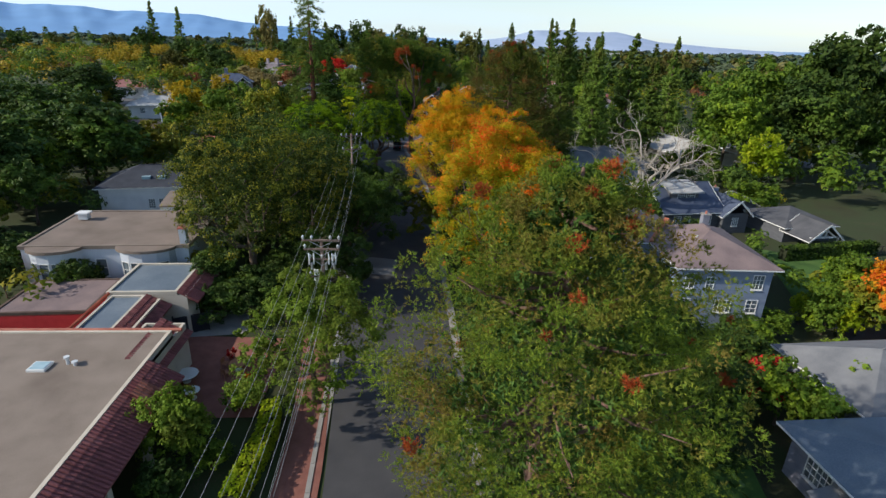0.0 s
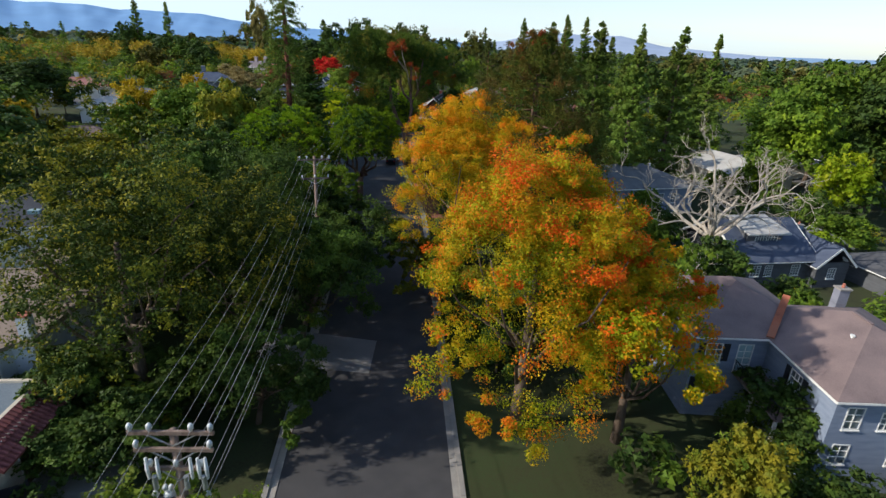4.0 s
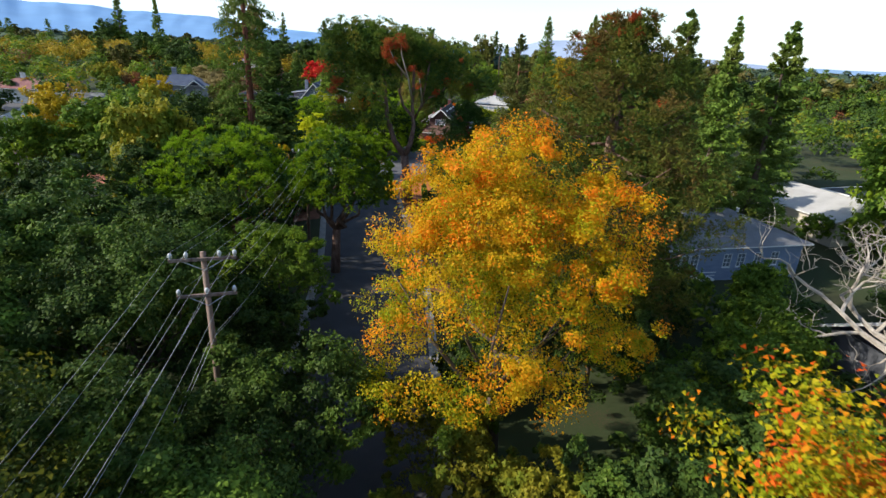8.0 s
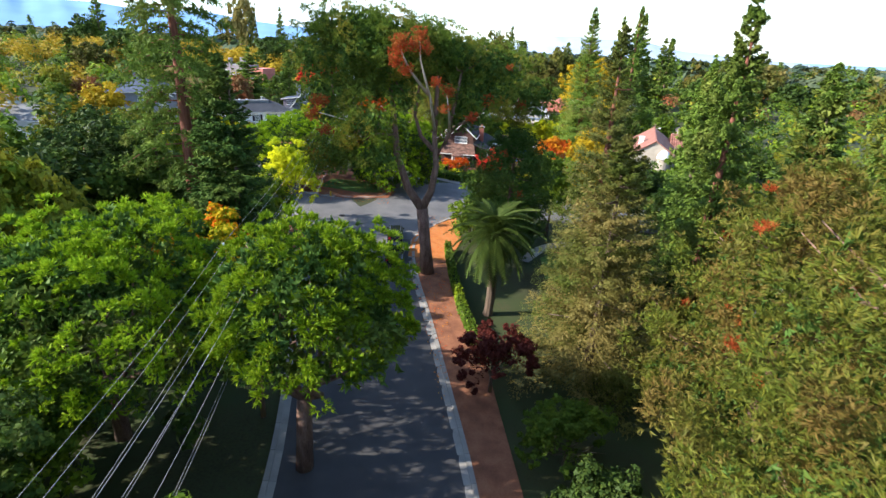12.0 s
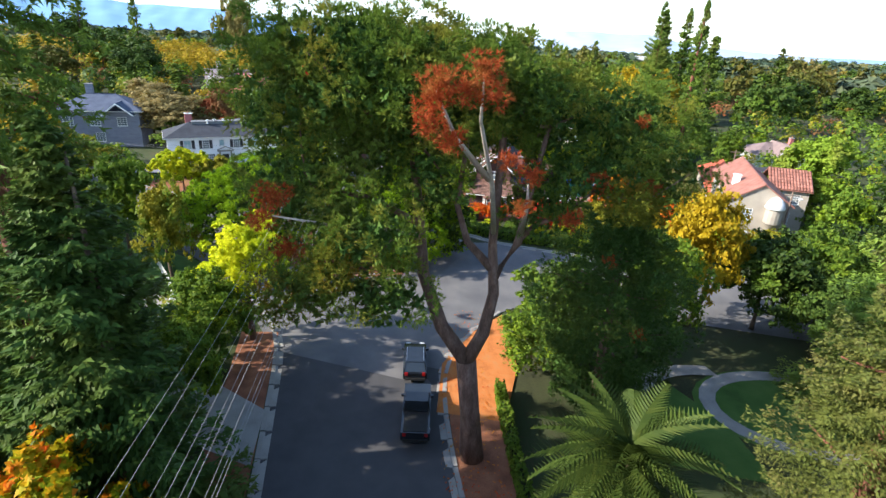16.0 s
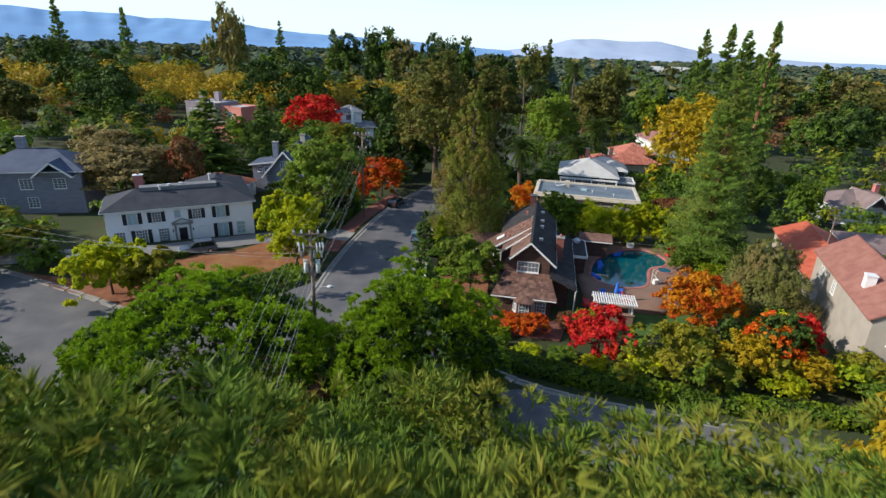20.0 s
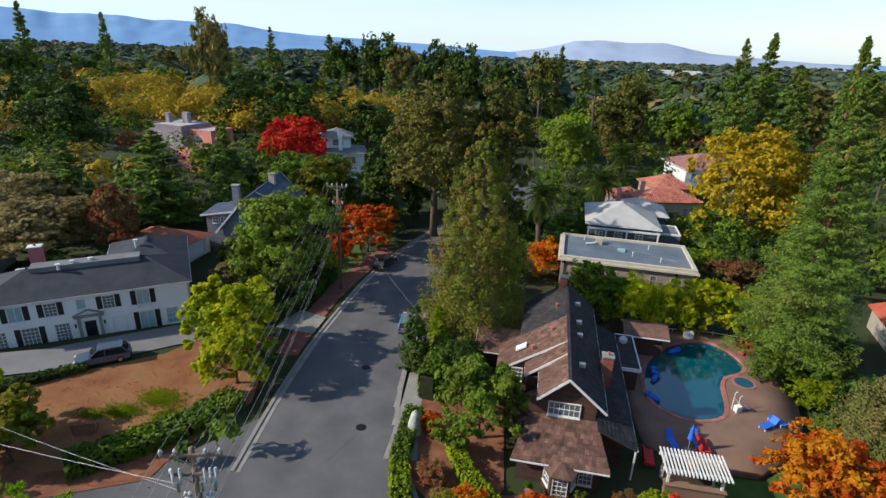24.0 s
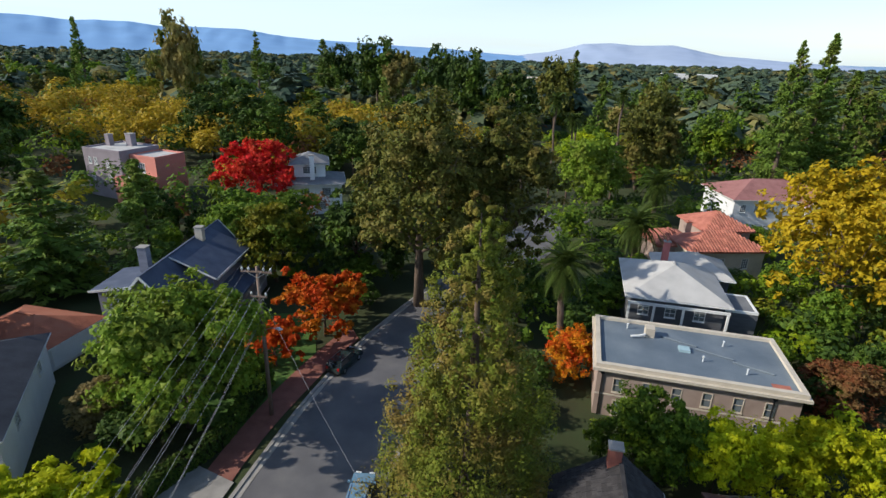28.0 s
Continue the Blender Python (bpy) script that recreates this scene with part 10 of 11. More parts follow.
thicket(120, 8, 70, 20, 150, (2.0, 5.0), 21, ["green", "dark", "dark", "oliveyellow", "green"], 110, 0.3)
thicket(120, 8, 80, 150, 260, (2.0, 5.5), 22, ["green", "dark", "dark", "oliveyellow", "lime"], 110, 0.32)
thicket(150, -80, -12, 30, 165, (2.0, 5.5), 23, ["green", "dark", "dark", "dark", "oliveyellow"], 110, 0.3)
thicket(110, -100, -34, 176, 262, (2.0, 5.0), 24, ["green", "dark", "dark", "oliveyellow", "green"], 110, 0.32)
thicket(150, -30, 60, 226, 300, (2.5, 6.5), 25, ["green", "dark", "dark", "green"], 100, 0.4)
thicket(150, -170, -75, 30, 260, (6, 12), 26, ["green", "dark", "dark", "oliveyellow", "grove", "green"], 130, 0.6)
thicket(150, 60, 170, 40, 270, (6, 13), 27, ["green", "dark", "dark", "dark", "oliveyellow"], 130, 0.6)
thicket(230, -300, 0, 250, 400, (6, 13), 28, ["green", "dark", "dark", "grove", "russet", "oliveyellow", "green"], 165, 0.46)
thicket(230, 0, 320, 270, 430, (5, 12), 29, ["green", "dark", "dark", "green", "oliveyellow", "russet"], 165, 0.46)
thicket(120, -210, -25, 300, 372, (11, 16), 30, ["grove"], 225, 0.45)
thicket(150, -420, -160, 120, 420, (8, 15), 31, ["green", "dark", "dark", "grove", "oliveyellow"], 150, 0.60)
thicket(150, 160, 420, 120, 430, (8, 15), 32, ["green", "dark", "dark", "green", "oliveyellow"], 150, 0.60)
for leaf, rows in THICK.items():
    v = np.concatenate(rows)
    solid("thicket", np_mesh("thicket", v, np.arange(len(v)).reshape(-1, 3)), F[leaf], "dense garden shrubs and trees among the houses", "shrubbery", kind="stuff")
for x, y, h, r, leaf, kind in ((53.6, 316.5, 38, 6.5, "redwood", "cone"), (63.8, 323.3, 40, 9.5, "redwood", "cone"), (72, 318, 31, 7.5, "redwood", "cone"), (84, 345, 32, 7, "redwood", "cone"), (137, 395, 30, 9, "redwood", "cone"), (150, 402, 24, 10, "browncone", "leafy"), (166, 408, 22, 11, "browncone", "leafy"),
                               (-184.6, 346, 39, 6.5, "redwood", "cone"), (-190, 343, 22, 9, "dark", "leafy"), (-200.4, 411, 38, 6, "redwood", "cone"), (-116.5, 346.7, 36, 8.0, "browncone", "leafy"), (-120.4, 414.7, 35, 6.5, "redwood", "cone"), (-107, 465, 34, 8, "redwood", "cone"), (-98, 460, 30, 10, "dark", "leafy"), (-74.8, 447, 34, 13, "dark", "leafy"), (-60, 440, 30, 10, "browncone", "leafy"), (-42, 420, 32, 9, "dark", "leafy"), (-28, 400, 31, 9, "dark", "leafy"), (-10, 385, 26, 9, "dark", "leafy"), (15.9, 414, 36, 6, "redwood", "cone"), (8, 405, 30, 9, "euc", "leafy"), (5.2, 292.4, 17, 7, "fresh", "leafy"), (44, 385, 29, 8, "redwood", "cone"), (38, 372, 24, 8, "euc", "leafy"), (20, 372, 27, 5, "redwood", "cone"), (-72, 303, 19, 9, "dark", "leafy"), (-62, 318, 20, 8, "redwood", "cone"), (-92, 318, 18, 9, "dark", "leafy"), (-48, 300, 15, 8, "dark", "leafy"), (-128, 290, 17, 9, "dark", "leafy"), (-142, 296, 18, 9, "dark", "leafy"), (-156, 284, 16, 8, "redwood", "cone"), (-112, 268, 15, 8, "dark", "leafy"), (-130, 256, 14, 7, "euc", "leafy"), (22, 318, 20, 8, "euc", "leafy"), (46, 338, 19, 7, "green", "leafy"), (78, 286, 17, 8, "dark", "leafy"), (96, 306, 18, 9, "dark", "leafy"), (112, 330, 20, 9, "euc", "leafy"), (130, 318, 16, 9, "dark", "leafy"),
                               (92, 138, 31, 12, "dark", "leafy"), (80, 128, 22, 10, "dark", "leafy"), (76, 142, 24, 9, "green", "leafy"), (104, 128, 26, 11, "dark", "leafy"), (62, 128, 20, 8, "green", "leafy"),
                               (21.0, 115.6, 30.0, 5.2, "redwood", "cone"), (30.0, 123.7, 30.5, 5.8, "redwood", "cone"), (25, 132, 24, 6, "redwood", "cone"), (38.2, 126.4, 30.5, 6.0, "redwood", "cone"), (52, 150, 24, 6, "redwood", "cone"), (20, 146, 25, 5, "redwood", "cone"), (36, 150, 25, 6, "redwood", "cone"), (64, 170, 30, 6, "redwood", "cone"),
                               (-107, 160, 13, 10, "dark", "leafy"), (-66.5, 135.4, 13, 5, "yellow", "leafy"), (-84, 112, 13, 8, "dark", "leafy"), (-100, 125, 12, 9, "dark", "leafy"), (-58, 104, 9, 6, "oliveyellow", "leafy"), (-62, 92, 14, 9, "dark", "leafy"), (-66, 76, 13, 8, "dark", "leafy"), (-62, 60, 11, 7, "dark", "leafy"),
                               (44.2, 196, 13.4, 6.3, "fresh", "leafy"), (63.5, 114, 12, 4.8, "lime", "leafy"), (47.5, 52.5, 10.5, 4.6, "orange", "leafy"), (25.8, 40.6, 4.6, 1.9, "scarlet", "leafy"), (27.4, 36.6, 4.8, 2.0, "fresh", "leafy"), (33.6, 40.6, 5.6, 2.4, "fresh", "leafy"), (11, 328, 13, 8, "lime", "leafy"), (24, 330, 12, 6, "oliveyellow", "leafy"), (30, 340, 18, 7, "browncone", "cone")):
    tree(kind, x, y, h, r, leaf, {"redwood": "tall dark conifer with tiered branches", "browncone": "broad tawny conifer above the trees", "dark": "large dark evergreen garden tree", "euc": "tall olive-brown garden tree", "green": "large leafy green garden tree", "yellow": "golden yellow autumn garden tree", "oliveyellow": "olive-yellow autumn garden tree", "lime": "bright yellow-green garden tree", "fresh": "bright green leafy garden tree", "orange": "round orange autumn garden tree", "scarlet": "small scarlet autumn garden tree"}[leaf], "near" if y < 240 else "mid", 0.08)


def wood_belt():
    """The woods beyond the last houses: crowns of several kinds, gathered by leaf colour."""
    rng = np.random.default_rng(12)
    forms = [crown_leafy(np.random.default_rng(90 + i), 1, 1, 44, 22, 0.12, rc=0.3)[:2] for i in range(4)]
    spires = [crown_boughs(np.random.default_rng(95 + i), 2, 0.46, 90, 16, 0.06, (0.85, 0.7, 0.95)[i]) for i in range(3)]
    kinds = [("dark", 10, 19, 0.5)] * 4 + [("euc", 12, 20, 0.45)] * 3 + [("redwood", 16, 27, 0.0)] * 3 + [("green", 9, 15, 0.5)] * 2 + [("oliveyellow", 9, 14, 0.5), ("browncone", 10, 16, 0.5)]
    made, rows = [], {}
    while len(made) < 340:
        y = rng.uniform(380, 640) if len(made) < 230 else rng.uniform(345, 560)
        x = rng.uniform(-0.98, 0.86) * y if len(made) < 230 else rng.uniform(0.08, 0.8) * y
        leaf, h0, h1, wide = kinds[int(rng.integers(len(kinds)))]
        h = rng.uniform(h0, h1)
        if any((x - a) ** 2 + (y - b) ** 2 < 110 for a, b in made) or (y < 440 and -20 < x < 30):
            continue
        made.append((x, y))
        v = (forms[int(rng.integers(4))][0] * np.array([wide * h, wide * h, h * 0.5]) + np.array([0, 0, h * 0.5])) if wide else spires[int(rng.integers(3))][0] * (h / 2)
        az = rng.uniform(0, 6.283)
        c, n = math.cos(az), math.sin(az)
        rows.setdefault(leaf, []).append(np.stack([v[:, 0] * c - v[:, 1] * n + x, v[:, 0] * n + v[:, 1] * c + y, v[:, 2] + G(x, y)], 1))
    for leaf, parts in rows.items():
        v = np.concatenate(parts)
        solid("woods", np_mesh("woods", v, np.arange(len(v)).reshape(-1, 3)), F[leaf], "mixed woods beyond the last houses", "woods", kind="stuff")


def woods(seed, n, y0, y1, leaf, half=1.15, tall=(9, 17), slim=1.0):
    """Distant woods to the horizon: many clumped crowns, too far to tell apart."""
    rng = np.random.default_rng(seed)
    y = y0 * (y1 / y0) ** (rng.uniform(0, 1, n) ** 1.1)
    x = rng.uniform(-half, half, n) * y
    h = rng.uniform(*tall, n) * (0.75 + 0.5 * np.abs(np.sin(x / 37 + np.sin(y / 53) * 2)))
    lobes = 6
    kt = np.repeat(np.arange(n), lobes)
    d = unit_rows(rng, n * lobes)
    d[:, 2] = np.abs(d[:, 2])
    wide = h * 0.62 * slim * (1 + y / 3200)
    ctr = np.stack([x[kt], y[kt], -2.5 - 0.004 * (y[kt] - 400) + h[kt] * 0.4], 1) + d * np.stack([wide[kt] * (1 - d[:, 2] * 0.5), wide[kt] * (1 - d[:, 2] * 0.5), h[kt] * 0.5], 1) * rng.uniform(0.5, 1.0, (n * lobes, 1))
    k = np.repeat(np.arange(n * lobes), 9)
    s = unit_rows(rng, len(k))
    s[:, 2] = np.abs(s[:, 2]) - 0.15
    w = (wide[kt] * 0.5)[k]
    v, f = slips(rng, ctr[k] + s * w[:, None] * np.array([1, 1, 0.7]), s * 0.9 + d[k] * 0.5 + np.array([0, 0, 0.6]) + 0.15 * rng.normal(size=s.shape), w * rng.uniform(0.45, 0.95, len(k)), 0.8)
    return solid("distant_woods", np_mesh("distant_woods", v, f), F[leaf], "hazy belt of distant woods reaching the horizon", "woods", kind="stuff")


def canopy():
    """The closed roof of leaves of the distant woods, below the single crowns."""
    ys = 400 * 8.0 ** (np.arange(111) / 110)
    us = np.linspace(-1.15, 1.15, 241)
    v = [(u * y, y, 2.6 - 0.004 * (y - 400) + 3.4 * noise.noise(Vector((u * y / 16, y / 16, 3))) + 1.8 * noise.noise(Vector((u * y / 60, y / 60, 7)))) for y in ys for u in us]
    f = [(j * 241 + i, j * 241 + i + 1, (j + 1) * 241 + i + 1, (j + 1) * 241 + i) for j in range(110) for i in range(240)]
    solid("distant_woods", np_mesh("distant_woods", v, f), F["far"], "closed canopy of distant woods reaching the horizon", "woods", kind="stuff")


wood_belt()
canopy()
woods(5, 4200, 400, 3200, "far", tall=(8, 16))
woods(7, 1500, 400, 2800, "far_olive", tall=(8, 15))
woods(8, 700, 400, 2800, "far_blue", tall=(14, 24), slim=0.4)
woods(6, 160, 395, 900, "grove", 0.9, (8, 13))


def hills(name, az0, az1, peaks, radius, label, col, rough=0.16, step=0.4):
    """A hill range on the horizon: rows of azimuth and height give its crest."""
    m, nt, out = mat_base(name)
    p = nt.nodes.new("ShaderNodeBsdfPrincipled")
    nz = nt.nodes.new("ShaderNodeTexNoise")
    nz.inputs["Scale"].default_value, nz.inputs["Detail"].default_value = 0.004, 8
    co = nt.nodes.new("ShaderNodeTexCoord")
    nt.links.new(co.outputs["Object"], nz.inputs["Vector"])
    # col has the blue of distance haze put into the hill's colour
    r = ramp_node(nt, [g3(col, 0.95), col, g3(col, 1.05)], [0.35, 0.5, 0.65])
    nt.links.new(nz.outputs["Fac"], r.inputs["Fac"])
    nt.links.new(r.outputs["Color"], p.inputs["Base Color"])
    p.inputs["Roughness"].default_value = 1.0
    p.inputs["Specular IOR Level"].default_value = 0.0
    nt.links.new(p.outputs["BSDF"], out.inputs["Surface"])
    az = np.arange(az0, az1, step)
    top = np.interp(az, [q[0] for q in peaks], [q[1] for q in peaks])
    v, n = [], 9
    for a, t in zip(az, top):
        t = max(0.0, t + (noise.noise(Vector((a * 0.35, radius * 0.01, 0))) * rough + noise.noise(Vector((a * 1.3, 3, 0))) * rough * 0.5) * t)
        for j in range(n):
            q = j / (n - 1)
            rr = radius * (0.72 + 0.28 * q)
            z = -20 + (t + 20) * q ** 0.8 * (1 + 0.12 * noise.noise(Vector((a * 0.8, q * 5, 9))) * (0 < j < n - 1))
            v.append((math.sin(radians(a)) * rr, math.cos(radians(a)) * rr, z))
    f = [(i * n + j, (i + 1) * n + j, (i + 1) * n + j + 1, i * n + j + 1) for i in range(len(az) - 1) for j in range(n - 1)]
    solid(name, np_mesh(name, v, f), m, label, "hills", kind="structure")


hills("hill_range", -110, 4, [(-110, 215), (-60, 196), (-48, 178), (-42.5, 171), (-39, 161), (-37.4, 149), (-33, 157), (-31, 134), (-29.6, 143), (-26.8, 136), (-24.3, 140), (-22.6, 118), (-20.8, 102), (-17.6, 86), (-13.2, 75), (-9.9, 65), (-5.1, 53), (-0.7, 31), (4, 15)], 4200, "long wooded hill range tinted with blue haze on the horizon", (0.2, 0.36, 0.6), 0.04)
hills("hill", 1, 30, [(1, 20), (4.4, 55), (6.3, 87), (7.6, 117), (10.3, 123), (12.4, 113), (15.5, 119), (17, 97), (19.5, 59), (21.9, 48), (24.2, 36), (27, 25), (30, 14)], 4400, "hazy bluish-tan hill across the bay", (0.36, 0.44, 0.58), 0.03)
hills("far_shore", 24, 100, [(24, 20), (40, 26), (60, 34), (100, 40)], 4600, "far shore of the bay tinted with pale blue haze", (0.25, 0.38, 0.55))
solid("water", np_mesh("water", [(900, 2300, -11.0), (4500, 1400, -11.0), (4500, 4000, -11.0), (1200, 4300, -11.0)], [(0, 1, 2, 3)]), surf("bay_water", [(0.10, 0.2, 0.32), (0.14, 0.25, 0.37)], 0.3, 0.01, 0.1, 0.0), "pale blue bay water in the distance", "water", kind="structure")


def town():
    """Pale flat-roofed buildings of the town beyond the trees."""
    rng = random.Random(4)
    spots = [(205, 960, 70, 24, 17), (250, 1000, 40, 22, 11), (170, 760, 40, 20, 8), (215, 720, 46, 20, 8), (240, 640, 34, 18, 7), (290, 700, 50, 22, 8), (150, 600, 30, 16, 7), (330, 640, 44, 20, 8), (120, 560, 26, 14, 6), (60, 640, 34, 18, 9), (30, 700, 28, 16, 9), (190, 540, 30, 16, 6.5), (260, 520, 30, 16, 6.5), (320, 540, 30, 16, 6.5), (410, 760, 60, 24, 9), (20, 560, 26, 16, 6), (155, 470, 22, 14, 7), (230, 455, 24, 14, 6), (-8, 620, 24, 20, 16)]
    for x, y, w, d, h in spots:
        z = G(x, y)
        e = House("town_building", x, y, rng.uniform(-20, 20), "pale flat-roofed town building beyond the trees", z - 0.5, "building")
        mt = rng.choice(["stucco_white", "stucco_white", "stucco_cream"])
        floors = max(1, int(h / 3.5))
        n = max(3, int(w / 6))
        e.wall((0, 0), (w, 0), 0, h, mt, [(w * (i + 0.5) / n, 1.2 + k * 3.4, w / n * 0.55, 1.6, dict(cols=2, rows=1)) for i in range(n) for k in range(floors)])
        e.wall((w, 0.25), (w, d - 0.25), 0, h, mt)
        e.wall((w, d), (0, d), 0, h, mt)
        e.wall((0, d - 0.25), (0, 0.25), 0, h, mt)
        e.flat(0, 0, w, d, h, "roof_lightgrey", 0.5, mt, 0.5)


town()


# ---- pool garden ----
def pool_garden():
    z = G(0, 204) + 0.28
    ring = [(6.2, 209.7), (9.3, 211.4), (12.0, 211.7), (13.5, 209.4), (13.9, 206.8), (12.4, 205.0), (10.4, 204.4), (9.6, 202.6), (9.0, 199.6), (8.0, 197.5), (5.6, 196.7), (3.7, 197.0), (2.2, 198.3), (1.5, 200.4), (2.0, 203.0), (3.4, 206.6)]
    n = 96
    p = np.array(ring + ring[:1], float)
    d = np.r_[0, np.cumsum(np.hypot(*np.diff(p, axis=0).T))]
    s = np.linspace(0, d[-1], n, endpoint=False)
    q = np.stack([np.interp(s, d, p[:, 0]), np.interp(s, d, p[:, 1])], 1)
    for _ in range(4):
        q = 0.25 * np.roll(q, 1, 0) + 0.5 * q + 0.25 * np.roll(q, -1, 0)
    c = q.mean(0)
    # paved deck with the pool cut out of it
    out = [(-0.6, 193.2), (-0.6, 200), (1.6, 206), (3.4, 213), (9, 214), (15.6, 213.2), (18, 206), (15.5, 199), (13.2, 194), (8, 190.4), (3, 190.6)]
    po = np.array(out + out[:1], float)
    do = np.r_[0, np.cumsum(np.hypot(*np.diff(po, axis=0).T))]
    ang = np.arctan2(q[:, 1] - c[1], q[:, 0] - c[0])
    dense = np.stack([np.interp(np.linspace(0, do[-1], 400, endpoint=False), do, po[:, 0]), np.interp(np.linspace(0, do[-1], 400, endpoint=False), do, po[:, 1])], 1)
    da = np.arctan2(dense[:, 1] - c[1], dense[:, 0] - c[0])
    outer = np.array([dense[np.argmin(np.abs(np.angle(np.exp(1j * (da - a)))))] for a in ang])
    rows = [q + (q - c) / np.linalg.norm(q - c, axis=1, keepdims=True) * 0.33, None, outer]
    rows[1] = (rows[0] + rows[2]) / 2
    v, f = [], []
    for r in rows:
        v += [(x, y, z) for x, y in r]
    v += [(x, y, z - 0.6) for x, y in rows[2]]
    for k in range(3):
        f += [(k * n + i, (k + 1) * n + i, (k + 1) * n + (i + 1) % n, k * n + (i + 1) % n) for i in range(n)]
    deck = solid("pool_deck", np_mesh("pool_deck", v, f), M["pooldeck"], "tan-pink paved pool deck", "terrace", kind="structure")
    pool = thing("swimming_pool", pose(0, 0, 0), "free-form swimming pool with deep blue water and red coping", "swimming pool")
    v = [(x, y, z - 0.02) for x, y in q] + [(c[0] + (x - c[0]) * 0.97, c[1] + (y - c[1]) * 0.97, z - 1.7) for x, y in q] + [(c[0], c[1], z - 2.0)]
    me = bpy.data.meshes.new("basin")
    me.from_pydata(v, [], [(i, (i + 1) % n, n + (i + 1) % n, n + i) for i in range(n)] + [(n + i, n + (i + 1) % n, 2 * n) for i in range(n)])
    part("basin", me, M["poolfloor"], pool)
    me = bpy.data.meshes.new("water_surface")
    me.from_pydata([(x, y, z - 0.14) for x, y in q] + [(c[0], c[1], z - 0.14)], [], [(i, (i + 1) % n, n) for i in range(n)])
    w = part("water_surface", me, M["water"], pool, "still deep blue water")
    w.visible_shadow = False
    part("shallow_ledge", Geo().slab([(10.2, 207.9, z - 0.35), (13.1, 206.6, z - 0.35), (13.2, 208.6, z - 0.35), (11.9, 211.0, z - 0.35), (10.6, 210.4, z - 0.35)], 1.0), M["poolstep"], pool, "pale turquoise shallow ledge")
    for i in range(0, n, 2):
        a, b = q[i], q[(i + 2) % n]
        d_ = Vector((*(b - a), 0))
        m = (a + b) / 2
        o = (m - c) / np.linalg.norm(m - c) * 0.16
        part("coping_stone", Geo().box(-d_.length / 2 + 0.008, -0.19, -0.12, d_.length / 2 - 0.008, 0.19, 0.05), M["coping"], pool, m=pose(m[0] + o[0], m[1] + o[1], z, 0, 0, math.degrees(math.atan2(d_.y, d_.x))))
    spa = thing("spa_tub", pose(12.3, 203.6, z), "round sunken spa with red brick rim", "spa")
    part("rim", Geo().tube([(0, 0, 0.0), (0, 0, 0.06)], 1.15, 24), M["coping"], spa)
    part("water_surface", Geo().tube([(0, 0, 0.06), (0, 0, 0.07)], 0.9, 24), M["poolfloor"], spa, "dark still water")
    # floats on the water and loungers round it
    for x, y, t in ((6.9, 209.0, 20), (3.4, 204.2, 80), (3.2, 203.2, 60), (2.1, 199.8, 140)):
        fl = thing("pool_float", pose(x, y, z - 0.14, 0, 0, t), "bright blue inflatable pool float", "pool float", "pool floats")
        part("seat", Geo().tube([(-0.7, 0, 0.12), (-0.3, 0, 0.15), (0.3, 0, 0.15), (0.7, 0, 0.12)], [0.14, 0.3, 0.3, 0.14], 8), M["blue_fabric"], fl, smooth=True)
        part("backrest", Geo().tube([(0.5, -0.35, 0.3), (0.6, 0, 0.45), (0.5, 0.35, 0.3)], [0.15, 0.2, 0.15], 8), M["blue_fabric"], fl, smooth=True)
    for x, y, t in ((11.4, 196.6, 30), (12.6, 197.2, -60), (4.0, 193.6, 90), (1.8, 193.2, 95)):
        ch = thing("sun_lounger", pose(x, y, z, 0, 0, t), "bright blue sun lounger on the pool deck", "lounger", "loungers by the pool")
        part("seat", Geo().box(-0.9, -0.33, 0.28, 0.45, 0.33, 0.36), M["blue_fabric"], ch)
        part("backrest", Geo().add([(0.45, -0.33, 0.3), (0.45, 0.33, 0.3), (0.95, 0.33, 0.85), (0.95, -0.33, 0.85), (0.5, -0.33, 0.26), (0.5, 0.33, 0.26), (1.0, 0.33, 0.81), (1.0, -0.33, 0.81)], [(0, 1, 2, 3), (7, 6, 5, 4), (0, 4, 5, 1), (1, 5, 6, 2), (2, 6, 7, 3), (3, 7, 4, 0)]), M["blue_fabric"], ch)
        for a in (-0.8, 0.4):
            for b in (-0.28, 0.28):
                part("leg", Geo().box(a - 0.025, b - 0.025, 0, a + 0.025, b + 0.025, 0.28), M["trim"], ch)
    for x, y, t in ((-0.7, 191.0, 80), (4.4, 193.0, 85), (15.2, 209.6, 20), (15.9, 211.2, 40)):
        sf = thing("garden_sofa", pose(x, y, z, 0, 0, t), "red cushioned garden seat", "garden seat", "red garden seats")
        part("cushion", Geo().box(-0.9, -0.35, 0.15, 0.9, 0.35, 0.42), M["red_fabric"], sf)
        part("backrest", Geo().box(-0.9, 0.352, 0.15, 0.9, 0.5, 0.8), M["red_fabric"], sf)
        part("base", Geo().box(-0.85, -0.3, 0, 0.85, 0.3, 0.148), M["wood_brown"], sf)
    um = thing("parasol", pose(3.0, 192.6, z), "closed bright blue parasol", "parasol")
    part("pole", Geo().tube([(0, 0, 0), (0, 0, 2.6)], 0.035, 8), M["trim"], um)
    part("canopy", Geo().tube([(0, 0, 1.0), (0, 0, 1.2), (0, 0, 2.2), (0, 0, 2.65)], [0.12, 0.26, 0.14, 0.02], 10), M["blue_fabric"], um)
    part("base", Geo().tube([(0, 0, 0), (0, 0, 0.08)], 0.35, 12), M["concrete"], um)
    sl = thing("pool_slide", pose(9.9, 198.8, z, 0, 0, 200), "white pool slide at the water's edge", "pool slide")
